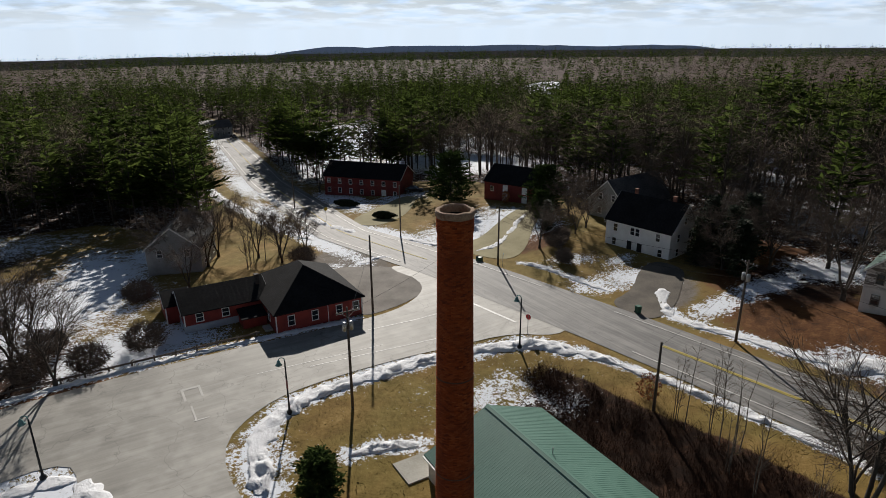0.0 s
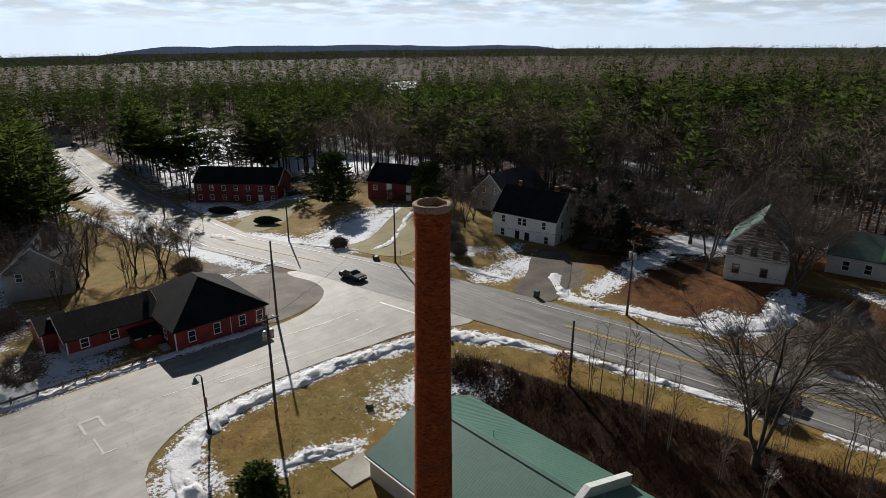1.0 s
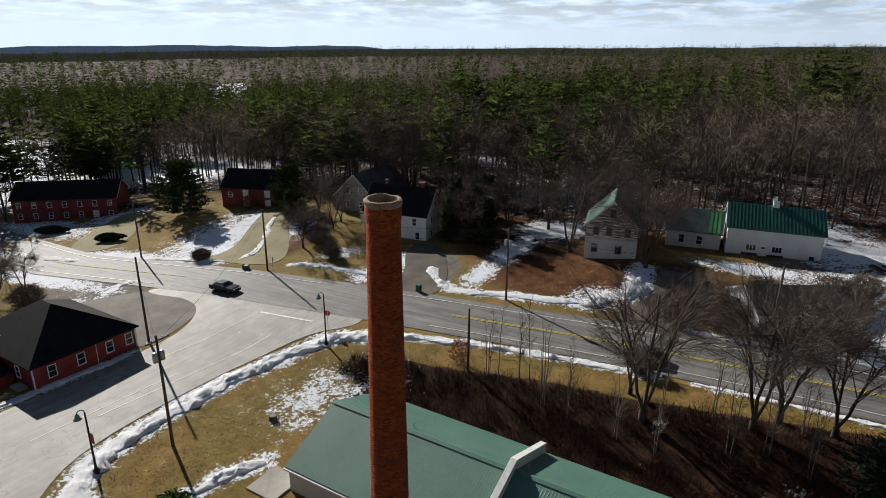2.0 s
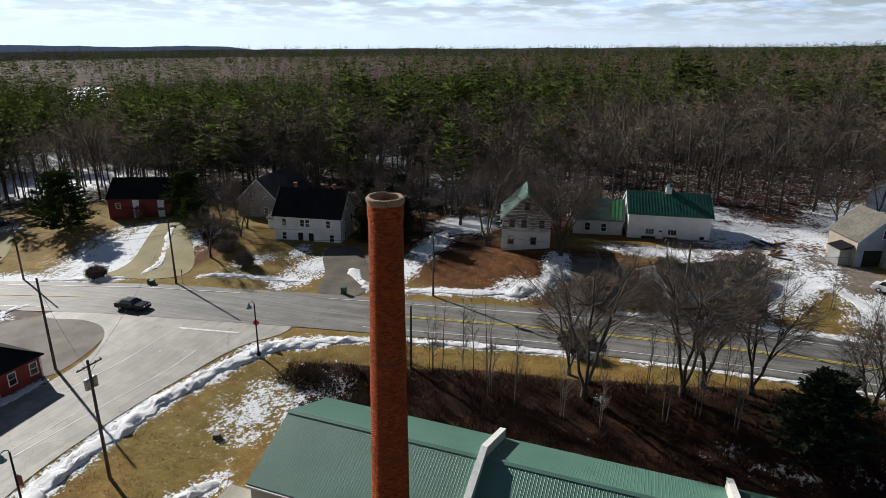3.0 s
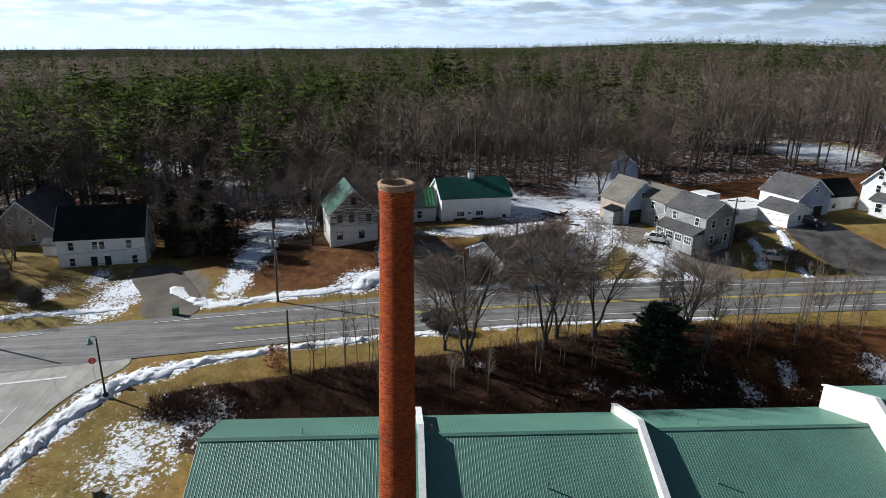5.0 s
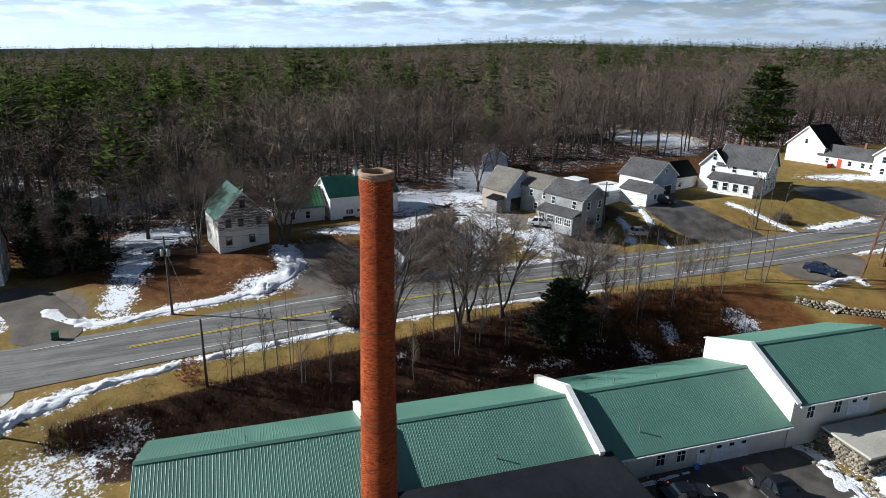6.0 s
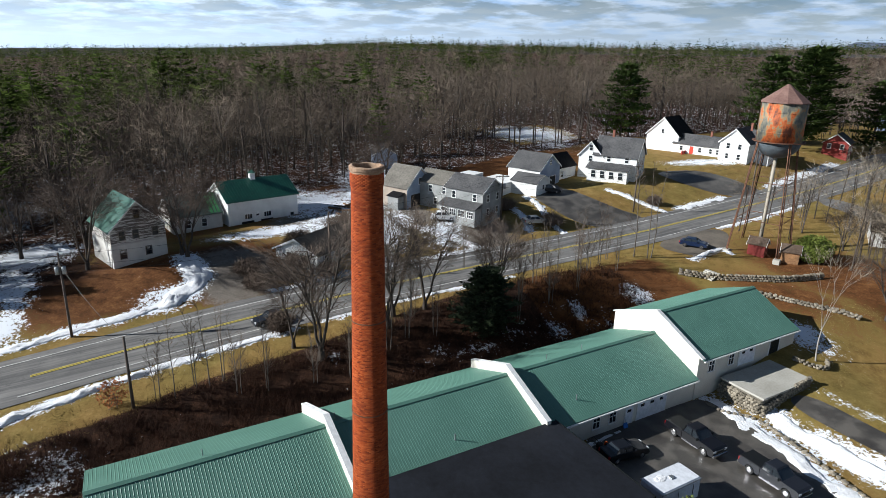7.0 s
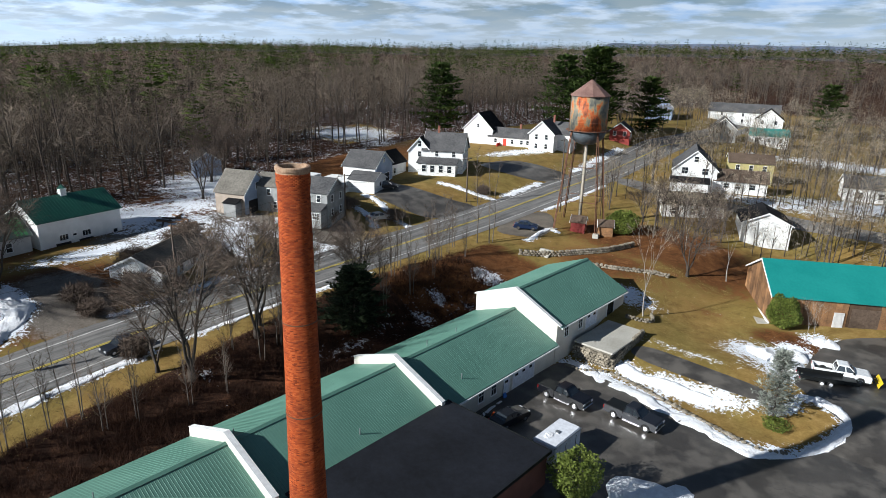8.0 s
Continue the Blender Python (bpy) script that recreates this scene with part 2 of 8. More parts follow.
def rust_tank_material():
    m, n, l, b = nodes_of("peeling_tank_paint")
    g = n.new("ShaderNodeNewGeometry")
    pos = g.outputs["Position"]
    mp = n.new("ShaderNodeMapping")
    mp.inputs["Scale"].default_value = (0.7, 0.7, 0.32)
    l.new(pos, mp.inputs["Vector"])
    a = tex_noise(n, l, mp.outputs[0], 0.62, 6, 0.62)
    c = tex_noise(n, l, pos, 3.0, 6, 0.7)
    f = mathn(n, l, "ADD", mathn(n, l, "MULTIPLY", a, 0.8), mathn(n, l, "MULTIPLY", c, 0.2))
    col = ramp_of(n, l, f, ((0.36, (0.055, 0.062, 0.058)), (0.44, (0.16, 0.15, 0.115)), (0.475, (0.27, 0.20, 0.10)), (0.505, (0.46, 0.10, 0.018)), (0.58, (0.10, 0.032, 0.016))))
    l.new(col, b.inputs["Base Color"])
    b.inputs["Roughness"].default_value = 0.7
    bump(n, l, b, c, 0.3, 0.02)
    return m


def brick_material():
    """Old chimney brick: each brick its own tone, darker burnt ones, soot and washed-out lime."""
    m, n, l, b = nodes_of("chimney_brick")
    g = n.new("ShaderNodeNewGeometry")
    pos = g.outputs["Position"]
    r = g.outputs["Random Per Island"]
    col = ramp_of(n, l, r, ((0.0, (0.16, 0.030, 0.010)), (0.2, (0.30, 0.056, 0.013)), (0.7, (0.40, 0.082, 0.018)), (1.0, (0.47, 0.12, 0.032))))
    big = tex_noise(n, l, pos, 0.7, 6, 0.6)
    col = mix_rgb(n, l, ramp_of(n, l, big, ((0.35, (0.55, 0.55, 0.55)), (0.6, (0, 0, 0)))), col, (0.20, 0.042, 0.016))
    fine = tex_noise(n, l, pos, 22, 4, 0.7)
    l.new(col, b.inputs["Base Color"])
    b.inputs["Roughness"].default_value = 0.9
    b.inputs["Specular IOR Level"].default_value = 0.2
    bump(n, l, b, fine, 0.4, 0.01)
    return m


def distant(name, c1, c2, haze_glow):
    """Far woods with the haze before them painted in as a faint glow."""
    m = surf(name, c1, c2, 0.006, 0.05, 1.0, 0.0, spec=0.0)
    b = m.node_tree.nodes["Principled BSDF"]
    b.inputs["Emission Color"].default_value, b.inputs["Emission Strength"].default_value = (*haze_glow, 1), 1.0
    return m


def plain(name, c, rough=0.5, metal=0.0, spec=0.5, coat=0.0):
    m, n, l, b = nodes_of(name)
    g = n.new("ShaderNodeNewGeometry")
    v = tex_noise(n, l, g.outputs["Position"], 2.5, 5)
    lo, hi = tuple(x * 0.88 for x in c), tuple(min(1, x * 1.08) for x in c)
    l.new(ramp_of(n, l, v, ((0.35, lo), (0.65, hi))), b.inputs["Base Color"])
    b.inputs["Roughness"].default_value, b.inputs["Metallic"].default_value = rough, metal
    b.inputs["Specular IOR Level"].default_value, b.inputs["Coat Weight"].default_value = spec, coat
    return m


GROUND = ground_material()
ASPHALT = asphalt_material("salted_asphalt", (0.085, 0.082, 0.08), (0.14, 0.136, 0.131), (0.22, 0.21, 0.195), 0.5, 0.72, (1.5, 0.035, 0.5))
SIDE_ASPHALT = asphalt_material("bleached_asphalt", (0.19, 0.178, 0.155), (0.30, 0.284, 0.25), (0.39, 0.372, 0.335), 0.6, 0.68, (0.06, 0.9, 0.22))
LOT_ASPHALT = asphalt_material("wet_lot_asphalt", (0.030, 0.027, 0.024), (0.080, 0.073, 0.064), (0.16, 0.145, 0.125), 0.5, 0.42)
GRAVEL = surf("packed_gravel", (0.13, 0.115, 0.10), (0.27, 0.245, 0.215), 0.25, 7, 0.95, 0.5)
DRIVE_GRAVEL = surf("driveway_gravel", (0.06, 0.05, 0.04), (0.16, 0.135, 0.105), 0.25, 7, 0.95, 0.5)
GRASS_DRIVE = surf("straw_track", (0.20, 0.17, 0.08), (0.34, 0.30, 0.17), 0.2, 6, 0.95, 0.4)
SNOW = surf("old_snow", (0.72, 0.72, 0.735), (0.90, 0.91, 0.93), 1.4, 4.5, 0.85, 0.7, dist=0.2, spec=0.2)
PAINT_WHITE = surf("worn_road_paint", (0.46, 0.45, 0.43), (0.74, 0.73, 0.70), 0.8, 9, 0.62, 0.1)
PAINT_YELLOW = surf("worn_yellow_paint", (0.40, 0.31, 0.05), (0.58, 0.47, 0.11), 0.8, 9, 0.8, 0.1)
BRICK = brick_material()
MORTAR = surf("chimney_mortar", (0.15, 0.050, 0.022), (0.24, 0.098, 0.050), 0.8, 12, 0.95, 0.3)
CAP = surf("chimney_cap_lime", (0.19, 0.10, 0.055), (0.46, 0.33, 0.22), 1.2, 10, 0.95, 0.4)
SOOT = surf("flue_soot", (0.012, 0.011, 0.010), (0.035, 0.03, 0.027), 1, 8, 1.0, 0.3)
GREEN_METAL = surf("green_ribbed_metal", (0.078, 0.178, 0.136), (0.108, 0.228, 0.176), 0.22, 3.0, 0.5, 0.03, 0.0, spec=0.5)
TEAL_METAL = surf("teal_sheet_metal", (0.010, 0.17, 0.155), (0.02, 0.225, 0.20), 0.2, 3.0, 0.45, 0.03)
DARK_GREEN_METAL = surf("dark_green_metal", (0.008, 0.062, 0.045), (0.02, 0.12, 0.082), 0.3, 2.5, 0.45, 0.05)
MILL_WALL = surf("cream_render", (0.52, 0.49, 0.42), (0.68, 0.65, 0.57), 0.35, 8, 0.85, 0.12)
FLAT_ROOF = surf("black_membrane", (0.0035, 0.004, 0.006), (0.013, 0.015, 0.021), 0.16, 2.2, 0.75, 0.15, spec=0.25)
WHITE_SIDING = siding("white_clapboard", (0.70, 0.70, 0.68), (0.82, 0.82, 0.80))
WORN_SIDING = siding("peeling_white_clapboard", (0.55, 0.53, 0.49), (0.68, 0.66, 0.62), 0.13, 1.0)
GREY_SIDING = siding("grey_clapboard", (0.22, 0.23, 0.225), (0.33, 0.335, 0.33))
BLUE_SIDING = siding("blue_grey_clapboard", (0.23, 0.30, 0.42), (0.32, 0.39, 0.52))
RED_SIDING = siding("barn_red_clapboard", (0.17, 0.017, 0.013), (0.27, 0.032, 0.022))
DARK_RED_SIDING = siding("dark_red_boards", (0.13, 0.014, 0.012), (0.20, 0.025, 0.02))
YELLOW_SIDING = siding("mustard_clapboard", (0.36, 0.31, 0.12), (0.46, 0.40, 0.17))
BARN_WOOD = surf("weathered_barn_boards", (0.10, 0.052, 0.024), (0.30, 0.155, 0.065), 0.5, 5, 0.85, 0.3, per_object=0.35)
CONCRETE = surf("stained_concrete", (0.30, 0.285, 0.24), (0.46, 0.44, 0.39), 0.3, 6, 0.9, 0.2)
FOUNDATION = surf("painted_foundation", (0.28, 0.31, 0.36), (0.38, 0.41, 0.46), 0.5, 6, 0.9, 0.2)
DARK_SHINGLE = shingles("dark_shingles", (0.006, 0.006, 0.007), (0.017, 0.0165, 0.018))
GREY_SHINGLE = shingles("grey_shingles", (0.05, 0.05, 0.053), (0.115, 0.113, 0.112))
TAN_SHINGLE = shingles("weathered_tan_shingles", (0.10, 0.092, 0.078), (0.20, 0.185, 0.16))
BROWN_SHINGLE = shingles("brown_shingles", (0.065, 0.045, 0.033), (0.13, 0.095, 0.07))
WHITE_TRIM = plain("white_trim", (0.78, 0.78, 0.76), 0.5)
GLASS = plain("window_glass", (0.02, 0.025, 0.03), 0.06, 0.0, 0.8)
# near-black for doors, and for panels that stand in for unlit openings
DARK_IN = plain("dark_interior", (0.012, 0.012, 0.012), 0.9)
DOOR_GREY = plain("grey_door_paint", (0.72, 0.75, 0.80), 0.5)
RED_DOOR = plain("red_porch_paint", (0.55, 0.045, 0.02), 0.5)
POLE_WOOD = surf("utility_pole_wood", (0.055, 0.042, 0.032), (0.13, 0.10, 0.08), 0.6, 10, 0.9, 0.3)
IRON = plain("black_iron", (0.02, 0.022, 0.022), 0.45, 0.6)
STEEL = plain("galvanised_steel", (0.38, 0.40, 0.41), 0.45, 0.8)
LAMP_TEAL = plain("verdigris_lamp", (0.13, 0.27, 0.26), 0.5)
RUST = surf("rusted_iron", (0.075, 0.035, 0.02), (0.19, 0.085, 0.045), 0.8, 7, 0.85, 0.3)
RUST_ROOF = surf("rusted_tank_roof", (0.12, 0.062, 0.05), (0.22, 0.13, 0.105), 0.5, 4, 0.8, 0.2)
TANK = rust_tank_material()
TANK_BELLY = surf("blue_grey_tank_belly", (0.04, 0.05, 0.06), (0.11, 0.13, 0.145), 0.7, 5, 0.7, 0.2)
STONE = surf("field_stone", (0.10, 0.085, 0.06), (0.27, 0.235, 0.18), 0.9, 8, 0.9, 0.4, island=0.4, per_object=0.35)
BARK = surf("grey_bark", (0.03, 0.023, 0.018), (0.09, 0.072, 0.058), 0.7, 9, 0.95, 0.5)
GREY_BARK = surf("young_bark", (0.07, 0.058, 0.048), (0.17, 0.145, 0.12), 0.9, 9, 0.9, 0.3)
PALE_BARK = surf("pale_bark", (0.20, 0.18, 0.155), (0.40, 0.37, 0.33), 0.9, 9, 0.9, 0.3)
TWIG = surf("bare_twigs", (0.095, 0.070, 0.054), (0.19, 0.148, 0.118), 0.07, 2, 0.95, 0.0, island=0.3, spec=0.1)
PALE_TWIG = surf("pale_twigs", (0.21, 0.175, 0.13), (0.38, 0.32, 0.245), 0.12, 2, 0.95, 0.0, island=0.3, spec=0.1)
SUNNY_NEEDLES = surf("sunlit_pine_needles", (0.018, 0.036, 0.011), (0.072, 0.098, 0.028), 0.3, 1.5, 0.95, 0.0, island=0.25, spec=0.0)
NEEDLES = surf("pine_needles", (0.021, 0.037, 0.009), (0.088, 0.116, 0.028), 0.11, 0.5, 0.95, 0.0, island=0.15, spec=0.0, through=0.25)
DARK_NEEDLES = surf("dark_spruce_needles", (0.012, 0.020, 0.009), (0.032, 0.044, 0.018), 0.2, 2, 0.8, 0.0, island=0.4, spec=0.2)
BLUE_NEEDLES = surf("blue_spruce_needles", (0.15, 0.17, 0.14), (0.34, 0.36, 0.31), 0.5, 3, 0.8, 0.0, island=0.35, spec=0.2)
HARD_CROWN = surf("hardwood_twigs", (0.074, 0.058, 0.045), (0.20, 0.162, 0.124), 0.03, 0.4, 0.95, 0.0, island=0.15, spec=0.05)
SHRUB = surf("shrub_leaves", (0.075, 0.105, 0.016), (0.21, 0.25, 0.055), 0.6, 4, 0.7, 0.0, island=0.4, spec=0.2)
RUSSET = surf("dead_beech_leaves", (0.20, 0.065, 0.018), (0.40, 0.15, 0.05), 0.6, 4, 0.8, 0.0, island=0.35, spec=0.2)
TYRE = plain("tyre_rubber", (0.018, 0.018, 0.018), 0.85)
CHROME = plain("chrome", (0.6, 0.6, 0.62), 0.2, 1.0)
GREEN_BIN = plain("green_plastic", (0.012, 0.10, 0.055), 0.5)


# ---- building blocks ----
class Mesh:
    """Collects faces; every shape is added in the thing's own metres."""

    def __init__(self):
        self.v, self.f = [], []

    def add(self, vs, fs):
        o = len(self.v)
        self.v += [tuple(p) for p in vs]
        self.f += [tuple(i + o for i in q) for q in fs]
        return self

    def box(self, x0, x1, y0, y1, z0, z1, bev=0.0):
        if bev <= 0:
            p = [(x, y, z) for z in (z0, z1) for y in (y0, y1) for x in (x0, x1)]
            return self.add(p, [(0, 2, 3, 1), (4, 5, 7, 6), (0, 1, 5, 4), (2, 6, 7, 3), (0, 4, 6, 2), (1, 3, 7, 5)])
        b = bev
        ring = [(x0 + b, y0), (x1 - b, y0), (x1, y0 + b), (x1, y1 - b), (x1 - b, y1), (x0 + b, y1), (x0, y1 - b), (x0, y0 + b)]
        mx, my = (x0 + x1) / 2, (y0 + y1) / 2
        sx, sy = (x1 - x0 - 2 * b) / (x1 - x0), (y1 - y0 - 2 * b) / (y1 - y0)
        inner = [(mx + (x - mx) * sx, my + (y - my) * sy) for x, y in ring]
        vs = [(x, y, z0) for x, y in ring] + [(x, y, z1 - b) for x, y in ring] + [(x, y, z1) for x, y in inner]
        fs = [tuple(range(7, -1, -1)), tuple(range(16, 24))]
        for k in (0, 8):
            fs += [(k + i, k + (i + 1) % 8, k + 8 + (i + 1) % 8, k + 8 + i) for i in range(8)]
        return self.add(vs, fs)

    def tube(self, a, b, r0, r1, n=6, caps=True):
        a, b = Vector(a), Vector(b)
        d = (b - a).normalized()
        u = d.orthogonal().normalized()
        w = d.cross(u)
        vs = []
        for c, r in ((a, r0), (b, r1)):
            vs += [c + (u * math.cos(2 * math.pi * i / n) + w * math.sin(2 * math.pi * i / n)) * r for i in range(n)]
        fs = [(i, (i + 1) % n, n + (i + 1) % n, n + i) for i in range(n)]
        if caps:
            fs += [tuple(range(n - 1, -1, -1)), tuple(range(n, 2 * n))]
        return self.add(vs, fs)

    def lathe(self, rows, n=24, cx=0.0, cy=0.0, caps=True):
        vs = [(cx + r * math.cos(2 * math.pi * i / n), cy + r * math.sin(2 * math.pi * i / n), z) for r, z in rows for i in range(n)]
        fs = [(k * n + i, k * n + (i + 1) % n, (k + 1) * n + (i + 1) % n, (k + 1) * n + i) for k in range(len(rows) - 1) for i in range(n)]
        if caps:
            fs += [tuple(range(n - 1, -1, -1)), tuple((len(rows) - 1) * n + i for i in range(n))]
        return self.add(vs, fs)

    def extrude(self, outline, axis, a, b):
        """A closed outline in the two other axes, drawn out along axis from a to b."""
        n = len(outline)
        put = {"x": lambda t, p: (t, p[0], p[1]), "y": lambda t, p: (p[0], t, p[1]), "z": lambda t, p: (p[0], p[1], t)}[axis]
        vs = [put(t, p) for t in (a, b) for p in outline]
        fs = [tuple(range(n - 1, -1, -1)), tuple(range(n, 2 * n))] + [(i, (i + 1) % n, n + (i + 1) % n, n + i) for i in range(n)]
        return self.add(vs, fs)

    def data(self, name, material, smooth=False):
        me = bpy.data.meshes.new(name)
        me.from_pydata(self.v, [], self.f)
        if material:
            me.materials.append(material)
        bm = bmesh.new()
        bm.from_mesh(me)
        bmesh.ops.recalc_face_normals(bm, faces=bm.faces)
        bm.to_mesh(me)
        bm.free()
        if smooth:
            me.shade_smooth()
        return me


def part(name, shape, material, parent=None, label="", smooth=False, m=None):
    """One mesh object, under a thing or under a part."""
    ob = new(name, shape.data(name, material, smooth) if isinstance(shape, Mesh) else shape)
    if parent is not None:
        ob.parent = parent
    if m is not None:
        ob.matrix_local = m
    return tagged(ob, label)


def thing(name, x, y, z, label, category, rot=0.0, group="", kind=""):
    ob = new(name)
    ob.matrix_world = pose(x, y, z, 0, 0, rot)
    ob.empty_display_size = 0.3
    return tagged(ob, label, category, group, kind)


def soup(name, verts, tris, material, parent=None):
    """One mesh from arrays of vertices and triangles."""
    verts, tris = np.asarray(verts, np.float32), np.asarray(tris, np.int32)
    me = bpy.data.meshes.new(name)
    me.vertices.add(len(verts))
    me.vertices.foreach_set("co", verts.ravel())
    me.loops.add(len(tris) * 3)
    me.loops.foreach_set("vertex_index", tris.ravel())
    me.polygons.add(len(tris))
    me.polygons.foreach_set("loop_start", np.arange(0, len(tris) * 3, 3, dtype=np.int32))
    me.update(calc_edges=True)
    me.materials.append(material)
    return me


# ---- the lie of the land ----
def sstep(a, b, x):
    t = np.clip((np.asarray(x, float) - a) / (b - a), 0, 1)
    return t * t * (3 - 2 * t)


ROAD_Y = (-400, -150, -100, -48, 0, 25, 55, 85, 120, 190, 300, 420)
ROAD_Z = (9, 8, 6.7, 4.2, 2.2, 1.2, 0.1, -0.7, -2.9, -6.5, -9, -10)
ROAD_X = (62, 68, 61.5, 60.5, 62, 61, 57.3, 52.0, 45.5, 49, 61, 72)
BANK_Y = (-400, -100, -59, -22, 28, 45, 66, 90, 120, 190, 300)
BANK_Z = (2, 3.5, 3.0, 2.8, 3.4, 2.2, 1.5, 2.2, 2.5, -1, -3)
LOW_Y = (-400, -90, -48, -30, -20, 60, 75, 95, 120, 300)
LOW_Z = (7, 6, 3.2, 1.6, -1.0, -1.0, -0.7, -0.8, -3, -9)
FAR_AZ = (-180, -60, 0, 30, 60, 80, 100, 115, 138, 160, 180)
FAR_Z = (5, -18, -25, -20, -11, -3, 9, 26, 27, 36, 34)


def road_x(y):
    return np.interp(y, ROAD_Y, ROAD_X)


def ground_z(x, y):
    x, y = np.asarray(x, float), np.asarray(y, float)
    z = np.interp(y, ROAD_Y, ROAD_Z) + sstep(64, 82, x) * np.interp(y, BANK_Y, BANK_Z)
    k = 1 - sstep(38, 48, x - (road_x(y) - 58) * 0.6)
    z = z * (1 - k) + np.interp(y, LOW_Y, LOW_Z) * k
    z = z - 2.7 * sstep(25, 12, x) * sstep(-20, -42, y) * sstep(-100, -68, y)
    r = np.hypot(x - 30, y - 20)
    far = np.interp(np.degrees(np.arctan2(x - 30, y - 20)), FAR_AZ, FAR_Z)
    w = sstep(170, 900, r)
    return z * (1 - w) + far * w - 45 * sstep(1350, 1900, r)


def gz(x, y):
    return float(ground_z(x, y))


def inside(px, py, poly):
    """Which of the points lie in a closed outline."""
    hit = np.zeros(np.shape(px), bool)
    for (x0, y0), (x1, y1) in zip(poly, poly[1:] + poly[:1]):
        cross = ((y0 > py) != (y1 > py)) & (px < (x1 - x0) * (py - y0) / ((y1 - y0) or 1e-9) + x0)
        hit ^= cross
    return hit


def blob(px, py, cx, cy, rx, ry, turn=0.0):
    """1 at an ellipse's centre, 0.5 at its edge, 0 well outside."""
    c, s = math.cos(radians(turn)), math.sin(radians(turn))
    u, v = (px - cx) * c + (py - cy) * s, -(px - cx) * s + (py - cy) * c
    return np.clip(1.0 - 0.5 * np.hypot(u / rx, v / ry), 0, 1)


def rounded(points, times=2, closed=True):
    """Cuts the corners of an outline until it runs smoothly."""
    for _ in range(times):
        out = []
        pairs = list(zip(points, points[1:] + points[:1])) if closed else list(zip(points, points[1:]))
        for a, b in pairs:
            out += [(a[0] * 0.75 + b[0] * 0.25, a[1] * 0.75 + b[1] * 0.25), (a[0] * 0.25 + b[0] * 0.75, a[1] * 0.25 + b[1] * 0.75)]
        points = out if closed else [points[0]] + out + [points[-1]]
    return points


def draped(name, outline, above, material, step=2.0, label="", category="", kind="structure"):
    """A flat-edged sheet laid on the land."""
    bm = bmesh.new()
    bm.faces.new([bm.verts.new((x, y, 0)) for x, y in outline])
    xs, ys = [p[0] for p in outline], [p[1] for p in outline]
    for lo, hi, n in ((min(xs), max(xs), (1, 0, 0)), (min(ys), max(ys), (0, 1, 0))):
        c = math.floor(lo / step) * step + step
        while c < hi:
            bmesh.ops.bisect_plane(bm, geom=bm.verts[:] + bm.edges[:] + bm.faces[:], plane_co=(c * n[0], c * n[1], 0), plane_no=n)
            c += step
    bmesh.ops.triangulate(bm, faces=bm.faces[:])
    for v in bm.verts:
        v.co.z = gz(v.co.x, v.co.y) + above
    for f in bm.faces:
        if f.normal.z < 0:
            f.normal_flip()
    me = bpy.data.meshes.new(name)
    bm.to_mesh(me)
    bm.free()
    me.materials.append(material)
    return tagged(new(name, me), label, category, kind=kind)


def strip(path, width, above, step=1.5):
    """A band along a path, as a mesh laid on the land."""
    m = Mesh()
    pts = []
    for a, b in zip(path, path[1:]):
        n = max(1, int(math.dist(a, b) / step))
        pts += [(a[0] + (b[0] - a[0]) * i / n, a[1] + (b[1] - a[1]) * i / n) for i in range(n)]
    pts.append(path[-1])
    vs = []
    for i, p in enumerate(pts):
        q, r = pts[max(0, i - 1)], pts[min(len(pts) - 1, i + 1)]
        d = Vector((r[0] - q[0], r[1] - q[1])).normalized()
        for s in (-width / 2, width / 2):
            x, y = p[0] - d.y * s, p[1] + d.x * s
            vs.append((x, y, gz(x, y) + above))
    return m.add(vs, [(2 * i, 2 * i + 1, 2 * i + 3, 2 * i + 2) for i in range(len(pts) - 1)])


# ---- ground ----
def spread(lo, hi, near_lo, near_hi, step, grow):
    c = list(np.arange(near_lo, near_hi + step / 2, step))
    s, x = step, near_hi
    while x < hi:
        s *= grow
        x += s
        c.append(x)
    s, x = step, near_lo
    while x > lo:
        s *= grow
        x -= s
        c.insert(0, x)
    return np.array(c)


